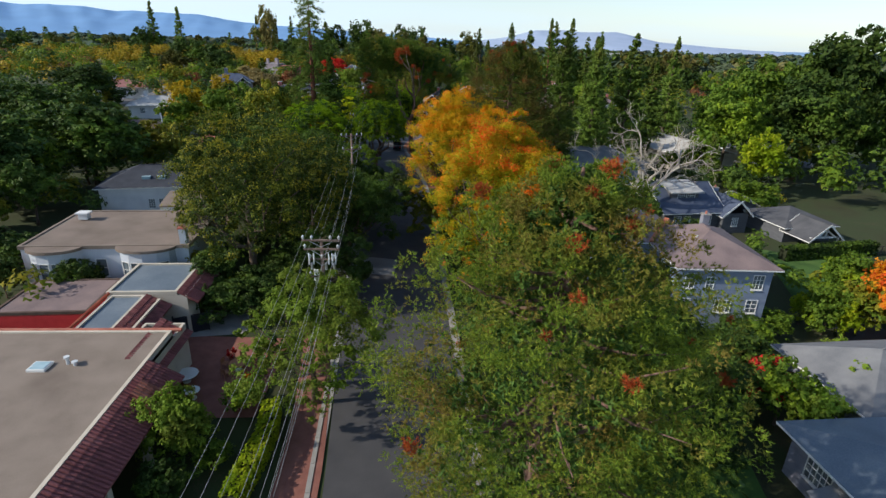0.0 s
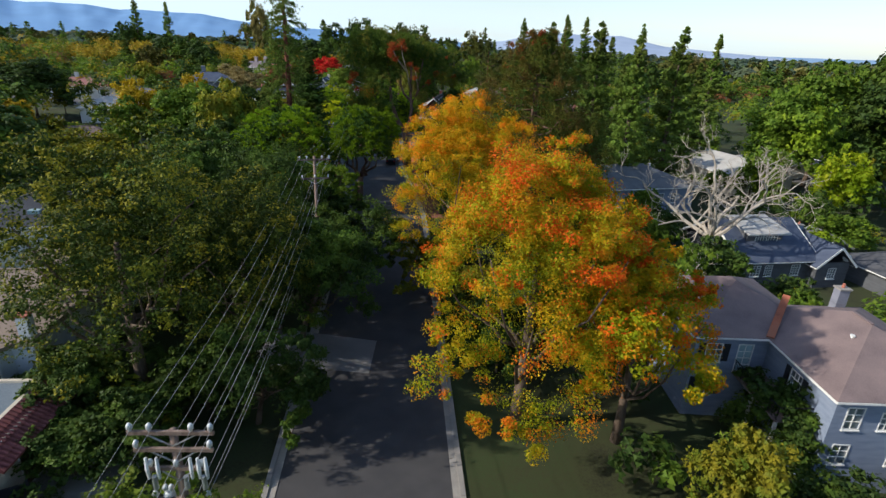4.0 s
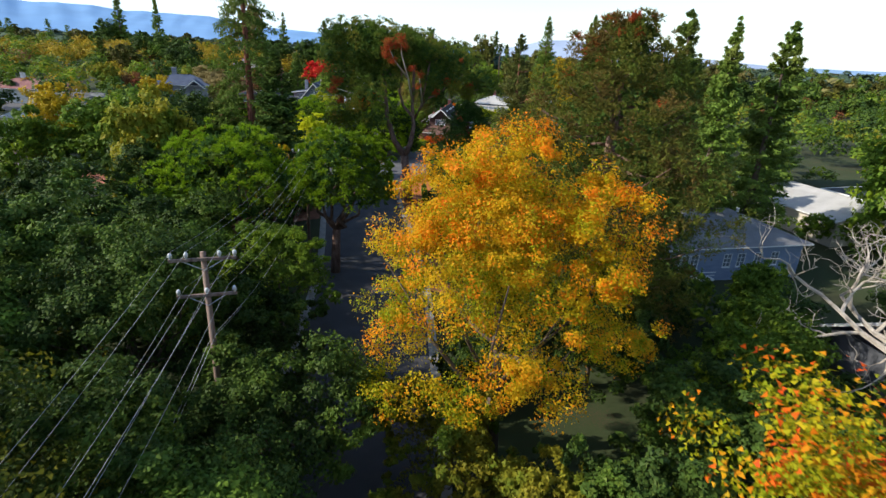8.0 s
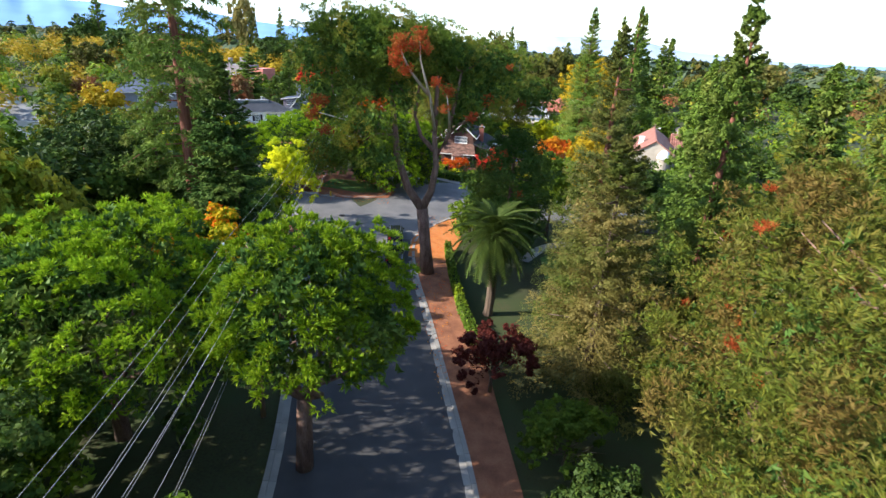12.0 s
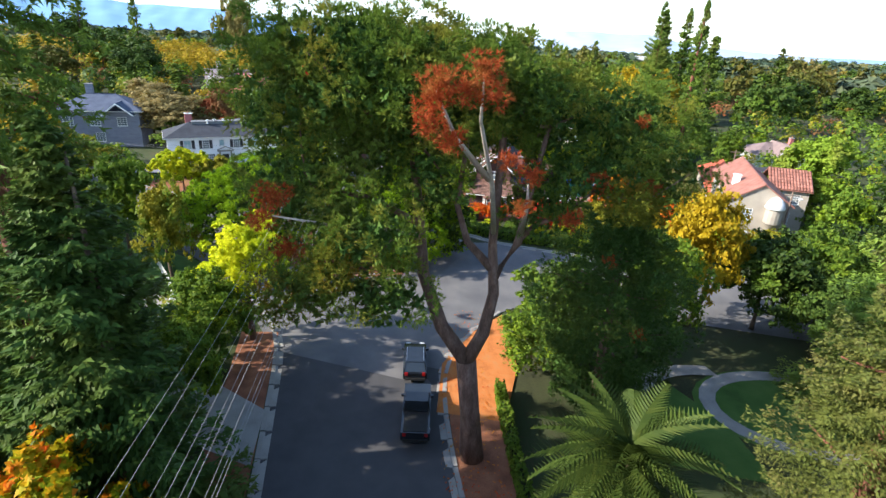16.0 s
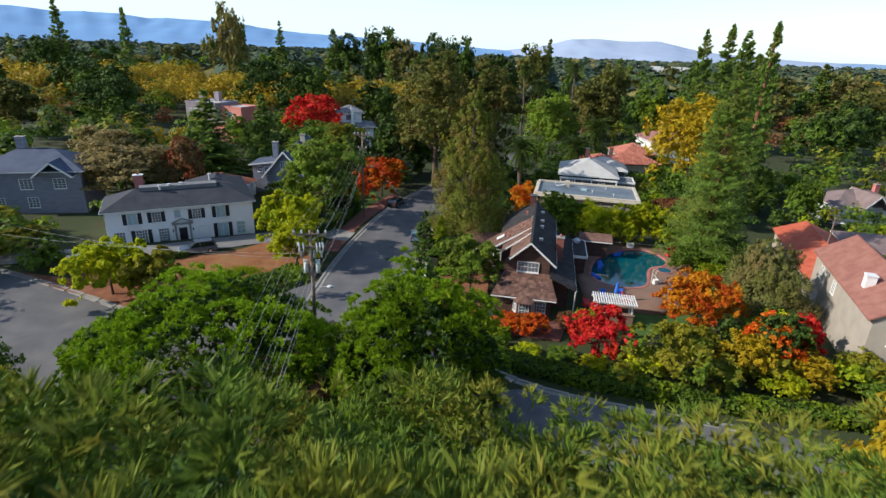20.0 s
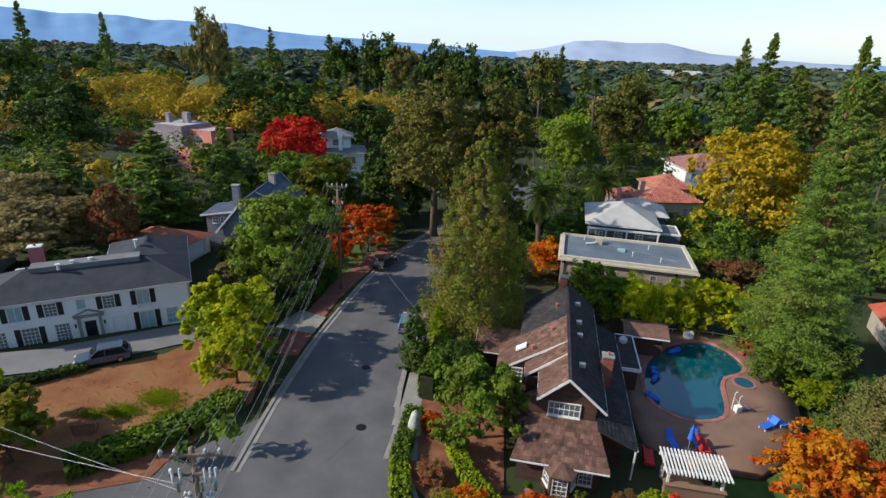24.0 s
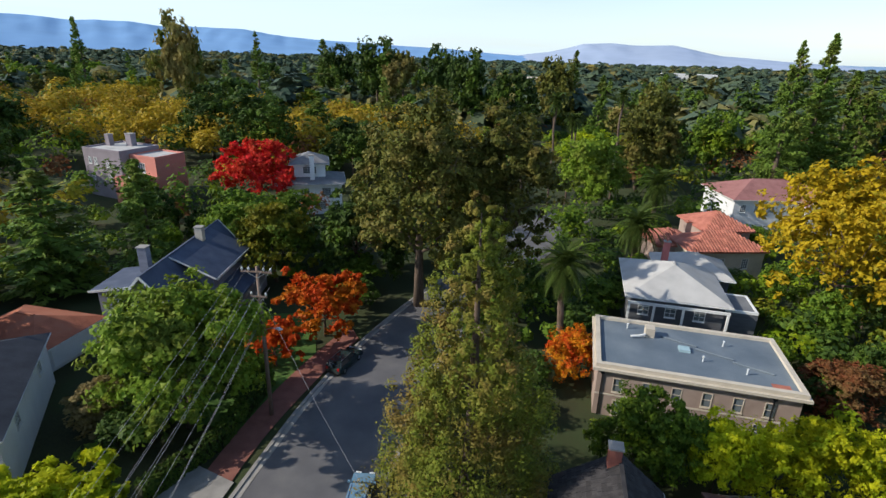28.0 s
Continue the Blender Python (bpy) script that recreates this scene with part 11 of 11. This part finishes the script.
    part("chute", Geo().add([(-0.9, -0.28, 0.25), (-0.9, 0.28, 0.25), (0.1, 0.28, 0.7), (0.1, -0.28, 0.7), (0.7, 0.28, 1.35), (0.7, -0.28, 1.35), (-0.9, -0.28, 0.17), (-0.9, 0.28, 0.17), (0.1, 0.28, 0.62), (0.1, -0.28, 0.62), (0.7, 0.28, 1.27), (0.7, -0.28, 1.27)], [(0, 1, 2, 3), (3, 2, 4, 5), (7, 6, 9, 8), (8, 9, 11, 10), (0, 3, 9, 6), (3, 5, 11, 9), (2, 1, 7, 8), (4, 2, 8, 10)]), M["trim"], sl)
    for s_ in (-0.3, 0.3):
        part("ladder_rail", Geo().tube([(0.75, s_, 0), (0.75, s_, 1.9), (0.5, s_, 2.0)], 0.035, 6), M["trim"], sl)
    part("side_panel", Geo().box(0.0, -0.24, 0, 0.6, 0.24, 0.6), M["trim"], sl)
    bx = solid("pool_box", Geo().box(-0.5, -0.4, 0, 0.5, 0.4, 0.5).box(-0.55, -0.45, 0.5, 0.55, 0.45, 0.62), M["trim"], "white pool equipment box on the deck", "box", m=pose(9.7, 212.6, z, 0, 0, -8))
    # pergola with its bar
    pg = thing("pergola", pose(-0.6, 187.6, G(0, 188), 0, 0, -6), "white garden pergola with slatted roof and stone bar", "pergola")
    for x in (0.3, 4.2):
        for y in (0.3, 1.9):
            part("post", Geo().box(x - 0.09, y - 0.09, 0, x + 0.09, y + 0.09, 2.2), M["trim"], pg)
    for y in (0.25, 1.95):
        part("beam", Geo().box(-0.2, y - 0.06, 2.2, 4.7, y + 0.06, 2.4), M["trim"], pg)
    for i in range(18):
        part("slat", Geo().box(-0.1 + i * 0.27, -0.35, 2.4, 0.0 + i * 0.27, 2.5, 2.54), M["trim"], pg)
    part("bar", Geo().box(0.1, 0.0, 0, 4.4, 0.5, 1.05).box(0.0, -0.1, 1.05, 4.5, 0.6, 1.13), M["pooldeck"], pg)
    part("panel", Geo().box(0.4, 1.85, 0, 4.1, 1.95, 1.0), M["wood_brown"], pg)
    patch("lawn", [(3, 183), (12, 190), (13.4, 194), (8.3, 190.2), (3, 190.2), (-1, 186)], M["grass"], "bright green lawn below the pool", "lawn", 0.09)
    patch("terrace", [(-14, 182.5), (-5, 182), (-3.6, 186.4), (-9, 186.2), (-13, 185.6)], M["brickpave"], "red brick entrance terrace", "terrace", 0.1)
    for x, y, t in ((-9.9, 185.0, 30), (-8.9, 184.4, 80), (-7.9, 184.0, 140), (-6.6, 183.6, 200)):
        ad = thing("garden_chair", pose(x, y, G(x, y) + 0.1, 0, 0, t), "dark blue slatted garden chair", "chair", "garden chairs")
        for i in range(4):
            part("slat", Geo().box(-0.3 + i * 0.155, -0.3, 0.34, -0.16 + i * 0.155, 0.3, 0.37), M["blue_fabric"] if i == 9 else M["roof_navy"], ad)
        for i in range(4):
            part("back_slat", Geo().box(-0.3 + i * 0.155, 0.3, 0.36, -0.16 + i * 0.155, 0.36, 0.95), M["roof_navy"], ad)
        for a in (-0.26, 0.26):
            for b in (-0.26, 0.26):
                part("leg", Geo().box(a - 0.03, b - 0.03, 0, a + 0.03, b + 0.03, 0.34), M["roof_navy"], ad)


pool_garden()


# ---- vehicles ----
def car(x, y, turn, paint, label, ln=4.7, w=1.85, h=1.62, kind="suv"):
    t = thing("car", pose(x, y, G(x, y) + 0.06, 0, 0, turn), label, "car")
    hl = ln / 2
    if kind == "pickup":
        prof = [(-hl, 0.45), (-hl, 1.02), (-hl * 0.2, 1.05), (-hl * 0.2, 1.06), (hl * 0.42, 1.08), (hl * 0.95, 0.98), (hl, 0.75), (hl, 0.4)]
        cab = [(-hl * 0.22, 1.05), (-hl * 0.16, h), (hl * 0.2, h), (hl * 0.46, 1.07)]
    else:
        prof = [(-hl, 0.45), (-hl * 0.99, 0.95), (-hl * 0.3, 1.0), (hl * 0.35, 0.98), (hl * 0.93, 0.82), (hl, 0.62), (hl, 0.35)]
        cab = [(-hl * 0.93, 0.97), (-hl * 0.76, h * 0.97), (-hl * 0.1, h), (hl * 0.14, h * 0.97), (hl * 0.46, 0.97)]
    prof = [(-hl * 0.96, 0.28)] + prof + [(hl * 0.96, 0.25)]
    n = len(prof)
    g = Geo().add([(px, -w / 2, pz) for px, pz in prof] + [(px, w / 2, pz) for px, pz in prof], [tuple(range(n))[::1], tuple(range(2 * n - 1, n - 1, -1))] + [(i, i + n, (i + 1) % n + n, (i + 1) % n) for i in range(n)])
    me = g.mesh("body")
    bm = bmesh.new()
    bm.from_mesh(me)
    bmesh.ops.recalc_face_normals(bm, faces=bm.faces[:])
    bmesh.ops.bevel(bm, geom=bm.edges[:], offset=0.06, segments=2, affect="EDGES", clamp_overlap=True)
    bm.to_mesh(me)
    bm.free()
    part("body", me, M[paint], t, smooth=True)
    k, ins = len(cab), 0.14
    g = Geo().add([(px, -w / 2 + 0.05 + (ins if pz > 1.2 else 0), pz) for px, pz in cab] + [(px, w / 2 - 0.05 - (ins if pz > 1.2 else 0), pz) for px, pz in cab], [tuple(range(k)), tuple(range(2 * k - 1, k - 1, -1))] + [(i, i + k, (i + 1) % k + k, (i + 1) % k) for i in range(k)])
    part("glazing", g, M["carglass"], t, "dark tinted glass")
    top = [c for c in cab if c[1] > 1.2]
    part("roof_panel", Geo().box(top[0][0] - 0.02, -w / 2 + 0.2, h * 0.985, top[-1][0] + 0.02, w / 2 - 0.2, h + 0.03), M[paint], t)
    for s in (-1, 1):
        for (ax, az), (bx, bz) in zip(cab, cab[1:]):
            part("pillar", Geo().beam((ax, s * (w / 2 - 0.06 - (ins if az > 1.2 else 0)), az), (bx, s * (w / 2 - 0.06 - (ins if bz > 1.2 else 0)), bz), 0.07, 0.07), M[paint], t)
        part("pillar", Geo().beam((-hl * 0.12, s * (w / 2 - 0.05), 1.0), (-hl * 0.12, s * (w / 2 - 0.19), h - 0.02), 0.07, 0.06), M[paint], t)
        part("mirror", Geo().box(hl * 0.36, s * (w / 2 + 0.1) - 0.09, 1.0, hl * 0.36 + 0.14, s * (w / 2 + 0.1) + 0.09, 1.16), M[paint], t)
        part("headlight", Geo().box(hl - 0.12, s * (w / 2 - 0.35) - 0.2, 0.64, hl + 0.012, s * (w / 2 - 0.35) + 0.2, 0.8), M["lamp_clear"], t)
        part("tail_light", Geo().box(-hl - 0.012, s * (w / 2 - 0.25) - 0.12, 0.72, -hl + 0.1, s * (w / 2 - 0.25) + 0.12, 0.98), M["lamp_red"], t)
        for u in (-0.62, 0.62):
            wh = part("wheel", Geo().tube([(u * hl, s * (w / 2 - 0.2), 0.33), (u * hl, s * (w / 2 - 0.17), 0.33), (u * hl, s * (w / 2 + 0.005), 0.33), (u * hl, s * (w / 2 + 0.02), 0.33)], [0.28, 0.335, 0.335, 0.29], 18), M["rubber"], t)
            part("rim", Geo().tube([(u * hl, s * (w / 2 - 0.02), 0.33), (u * hl, s * (w / 2 + 0.03), 0.33)], [0.21, 0.19], 12), M["rim"], wh)
    part("bumper", Geo().box(hl - 0.02, -w * 0.42, 0.32, hl + 0.06, w * 0.42, 0.5), M["rubber"], t)
    part("bumper", Geo().box(-hl - 0.06, -w * 0.42, 0.34, -hl + 0.02, w * 0.42, 0.52), M["rubber"], t)
    if kind == "pickup":
        part("load_bed", Geo().box(-hl + 0.12, -w / 2 + 0.16, 1.0, -hl * 0.26, w / 2 - 0.16, 1.065), M["rubber"], t, "black open load bed")
    else:
        for s in (-1, 1):
            part("roof_rail", Geo().beam((-hl * 0.7, s * (w / 2 - 0.26), h + 0.06), (hl * 0.1, s * (w / 2 - 0.26), h + 0.06), 0.04, 0.04), M["rim"], t)
    return t


car(-51.9, 196.7, 213, "car_silver", "silver-blue SUV parked before the white house", 4.75)
car(-14.6, 139.4, 94, "car_black", "black pickup truck parked by the kerb", 5.6, 1.95, 1.75, "pickup")
car(-15.4, 145.4, 96, "car_black", "black SUV parked by the kerb", 4.7)
car(-29.6, 226.6, 74, "car_green", "dark green estate car parked by the kerb", 4.6, 1.8, 1.45)
car(-23.6, 209.2, 92, "car_blue", "pale blue car parked by the kerb", 4.4, 1.75, 1.45)
car(-21.2, 258, 70, "car_white", "white van parked far down the street", 4.8, 1.9, 1.9)


# ---- garden furniture and small things ----
def bench(x, y, turn):
    t = thing("garden_bench", pose(x, y, G(x, y) + 0.08, 0, 0, turn), "reddish wooden garden bench on the dry lawn", "bench")
    for i in range(4):
        part("seat_slat", Geo().box(-0.85, -0.3 + i * 0.15, 0.42, 0.85, -0.18 + i * 0.15, 0.45), M["wood_red"], t)
    for i in range(4):
        part("back_slat", Geo().box(-0.85, 0.3, 0.52 + i * 0.11, 0.85, 0.335, 0.6 + i * 0.11), M["wood_red"], t)
    for a in (-0.78, 0.78):
        part("arm", Geo().box(a - 0.04, -0.32, 0.62, a + 0.04, 0.3, 0.66), M["wood_red"], t)
        part("leg", Geo().box(a - 0.04, -0.3, 0, a + 0.04, -0.22, 0.62), M["wood_red"], t)
        part("leg", Geo().box(a - 0.04, 0.27, 0, a + 0.04, 0.35, 0.98), M["wood_red"], t)


bench(-46.6, 187.2, 200)


def garden_table(x, y, r, mat, label, chairs=0):
    t = thing("garden_table", pose(x, y, G(x, y) + 0.1), label, "table")
    part("tabletop", Geo().tube([(0, 0, 0.7), (0, 0, 0.73), (0, 0, 0.76)], [r * 0.97, r, r * 0.97], 24), M[mat], t)
    part("pedestal", Geo().tube([(0, 0, 0.04), (0, 0, 0.7)], [0.06, 0.05], 8), M["trim"], t)
    part("foot", Geo().tube([(0, 0, 0), (0, 0, 0.05)], 0.3, 12), M["trim"], t)
    for i in range(chairs):
        a = i * 6.283 / chairs + 0.4
        c = thing("patio_chair", pose(x + math.cos(a) * (r + 0.55), y + math.sin(a) * (r + 0.55), G(x, y) + 0.1, 0, 0, math.degrees(a) - 90), "red-brown wooden patio chair", "chair", "patio chairs")
        part("seat", Geo().box(-0.25, -0.25, 0.42, 0.25, 0.25, 0.47), M["wood_red"], c)
        part("backrest", Geo().box(-0.25, 0.2, 0.5, 0.25, 0.25, 0.9), M["wood_red"], c)
        for u in (-0.21, 0.21):
            part("leg", Geo().box(u - 0.025, -0.23, 0, u + 0.025, -0.18, 0.42), M["wood_red"], c)
            part("leg", Geo().box(u - 0.025, 0.2, 0, u + 0.025, 0.25, 0.5), M["wood_red"], c)


garden_table(-21.2, 39.2, 0.95, "trim", "round white patio table", 0)
garden_table(-19.8, 37.2, 0.6, "trim", "small round white patio table", 0)
garden_table(-17.8, 41.2, 0.7, "wood_red", "red-brown wooden patio table with chairs", 5)
pf = thing("striped_awning", pose(-23.4, 41.0, G(-23, 41), 0, 0, 8), "red and white striped garden awning", "awning")
for i in range(7):
    part("stripe", Geo().box(-0.5, i * 0.28, 1.2, 0.5, 0.28 + i * 0.28, 1.24), M["red_fabric"] if i % 2 == 0 else M["trim"], pf)
for a in (-0.45, 0.45):
    for b in (0.05, 1.9):
        part("post", Geo().beam((a, b, 0), (a, b, 1.2), 0.04, 0.04), M["dark_iron"], pf)
cv = thing("covered_grill", pose(-25.0, 43.4, G(-25, 43), 0, 0, 20), "object under a bright blue tarpaulin", "tarpaulin")
part("cover", Geo().tube([(0, 0, 0), (0.1, 0, 0.5), (0.15, 0.1, 1.1), (0.1, 0.1, 1.3)], [0.8, 0.72, 0.55, 0.2], 9), M["blue_fabric"], cv)
gate = thing("gate_panel", pose(-24.2, 46.6, G(-24, 46), 0, 0, 30), "dark blue solid garden gate", "gate")
part("panel", Geo().box(-1.4, -0.05, 0.1, 1.4, 0.05, 1.9), M["shutter"], gate)
for a in (-1.45, 1.45):
    part("post", Geo().box(a - 0.07, -0.07, 0, a + 0.07, 0.07, 2.1), M["shutter"], gate)


def pot_plant(x, y, leaf, label):
    t = thing("plant_pot", pose(x, y, G(x, y) + 0.1), label, "plant pot")
    part("pot", Geo().tube([(0, 0, 0), (0, 0, 0.4), (0, 0, 0.45)], [0.2, 0.3, 0.33], 12), M["tile_red"], t)
    rng = np.random.default_rng(int(abs(x * 10)))
    v, f, _ = crown_leafy(rng, 0.5, 0.4, 12, 24, 0.09)
    part("plant", np_mesh("plant", v + np.array([0, 0, 0.75]), f), F[leaf], t)


for x, y, leaf in ((-16.4, 39.0, "orange"), (-18.9, 42.6, "scarlet"), (-16.0, 43.0, "green"), (-22.6, 38.0, "green"), (-7.2, 185.6, "green"), (-10.9, 185.9, "green")):
    pot_plant(x, y, leaf, "terracotta pot with a small plant")

st = thing("garden_statue", pose(-20.3, 191.4, G(-20, 191) + 0.1), "mottled green and white wrapped garden ornament", "garden ornament")
part("figure", Geo().tube([(0, 0, 0), (0, 0, 0.5), (0.05, 0, 1.2), (0.1, 0.05, 1.9), (0.1, 0.05, 2.2)], [0.75, 0.6, 0.5, 0.35, 0.12], 10), surf("mottled_cloth", [(0.1, 0.2, 0.14), (0.4, 0.45, 0.42), (0.62, 0.64, 0.62)], 0.8, 3, 9, 0.3), st, smooth=True)
hy = thing("fire_hydrant", pose(-27.4, 160.0, G(-27, 160) + 0.14), "small yellow fire hydrant on the island", "hydrant")
part("barrel", Geo().tube([(0, 0, 0), (0, 0, 0.55), (0, 0, 0.6), (0, 0, 0.75)], [0.14, 0.14, 0.18, 0.08], 10), surf("yellow_paint", [(0.6, 0.35, 0.02), (0.7, 0.42, 0.04)], 0.5, 3, 12, 0.05), hy)
part("outlet", Geo().tube([(-0.22, 0, 0.4), (0.22, 0, 0.4)], 0.06, 8), M["rim"], hy)
for x, y in ((-24.9, 191.3), (-23.8, 152.0), (-26.5, 200.2)):
    mh = solid("manhole_cover", Geo().tube([(0, 0, 0.0), (0, 0, 0.03)], 0.42, 20).tube([(0, 0, 0.03), (0, 0, 0.036)], 0.34, 20), M["dark_iron"], "round iron manhole cover in the asphalt", "manhole cover", m=pose(x, y, G(x, y) + 0.062))


def picket_fence(pts, label, gap=0.9, h=1.1, mat="trim"):
    t = thing("garden_fence", pose(0, 0, 0), label, "fence")
    p = resample(pts, max(3, int(np.hypot(*np.diff(np.array(pts, float), axis=0).T).sum() / gap)))
    for i, (x, y) in enumerate(p):
        part("post", Geo().box(-0.05, -0.05, -0.1, 0.05, 0.05, h + 0.1), M[mat], t, m=pose(x, y, G(x, y)))
        if i:
            a, b = p[i - 1], p[i]
            for z in (0.3, 0.75, h):
                part("rail", Geo().beam((a[0], a[1], G(*a) + z), (b[0], b[1], G(*b) + z), 0.04, 0.07), M[mat], t)
    return t


picket_fence([(-44.5, 158.5), (-40.6, 154.0), (-38.6, 151.2), (-38.0, 147.5)], "white post and rail garden fence", 1.0)
picket_fence([(3.5, 213.4), (12, 214.2), (17.8, 213.0)], "low pale wall rail behind the pool", 1.4, 0.8, "stucco_cream")
picket_fence([(58, 78), (74, 82)], "brown garden fence beside the lawn", 1.6, 1.4, "wood_brown")
picket_fence([(10, 226), (24, 233)], "brown garden fence beside the villa", 1.6, 1.4, "wood_brown")


def street_light(x, y, h, label):
    t = thing("street_lamp", pose(x, y, G(x, y)), label, "street lamp")
    part("pole", Geo().tube([(0, 0, 0), (0, 0, h)], [0.14, 0.09], 8), M["polewood"], t)
    part("crossarm", Geo().box(-0.9, -0.06, h - 0.5, 0.9, 0.06, h - 0.38), M["polewood"], t)
    part("arm", Geo().tube([(0, 0, h - 1.2), (0.8, -0.3, h - 0.8)], 0.03, 6), M["metal_grey"], t)
    part("lamp_head", Geo().tube([(0.7, -0.27, h - 0.82), (1.0, -0.38, h - 0.8), (1.25, -0.45, h - 0.84)], [0.07, 0.15, 0.06], 8), M["ceramic"], t)


street_light(65, 381, 13.5, "distant wooden utility pole with lamp")
street_light(36.5, 209, 9.0, "wooden pole with lamp beside the terracotta roof")
street_light(30, 178, 9.0, "wooden pole among the garden trees")


# ---- fallen leaves on beds and lawns ----
def fallen(name, n, x0, x1, y0, y1, leaf, label, inside, dz, seed, size=0.07):
    rng = np.random.default_rng(seed)
    x, y = rng.uniform(x0, x1, n), rng.uniform(y0, y1, n)
    ok = np.array([inside(a, b) for a, b in zip(x, y)])
    x, y = x[ok], y[ok]
    c = np.stack([x, y, np.array([G(a, b) for a, b in zip(x, y)]) + dz], 1)
    nr = np.tile([0.0, 0, 1.0], (len(c), 1)) + 0.25 * rng.normal(size=(len(c), 3))
    v, f = cards(rng, c, nr, size * rng.uniform(0.6, 1.4, len(c)))
    solid(name, np_mesh(name, v, f), F[leaf], label, "fallen leaves", kind="stuff")


fallen("fallen_leaves", 2600, -15, -7.5, 104, 155, "orange", "orange fallen leaves on the verge", lambda x, y: abs(x - np.interp(y, [104, 126, 135, 145, 155], [-4.0, -8.2, -10.5, -11.5, -10.5])) < 2.0, 0.17, 1)
fallen("fallen_leaves", 3000, -64, -38, 181, 204, "redorange", "rust-red fallen leaves on the dry lawn", lambda x, y: not near_road(x, y) and y < 190 + (x + 50) * 0.7 + 4, 0.12, 2)
fallen("fallen_leaves", 2200, -36, -18, 158, 177, "redorange", "red fallen leaves on the traffic island", lambda x, y: True, 0.2, 3)


def rough_grass():
    """Thin tufts of green grass on the dry lawn before the white house."""
    rng = np.random.default_rng(88)
    rows = []
    for x, y, sx, sy, n in ((-45.4, 190.0, 0.9, 0.5, 900), (-43.4, 192.2, 0.9, 0.6, 1000), (-41.6, 190.0, 0.6, 0.9, 500), (-47.6, 189.2, 0.6, 0.3, 300)):
        p = rng.normal(size=(n, 2)) * np.array([sx, sy]) + np.array([x, y])
        rows.append(np.array([(a, b, G(a, b) + 0.09) for a, b in p]))
    c = np.concatenate(rows)
    v, f = tufts(rng, c, np.tile(np.array([[0.0, 0.0, 1.0]]), (len(c), 1)), 0.2, 6, 0.09, 0.6)
    solid("grass_tufts", np_mesh("grass_tufts", v, f), F["lime"], "thin green grass tufts on the dry lawn", "grass", kind="stuff")


rough_grass()
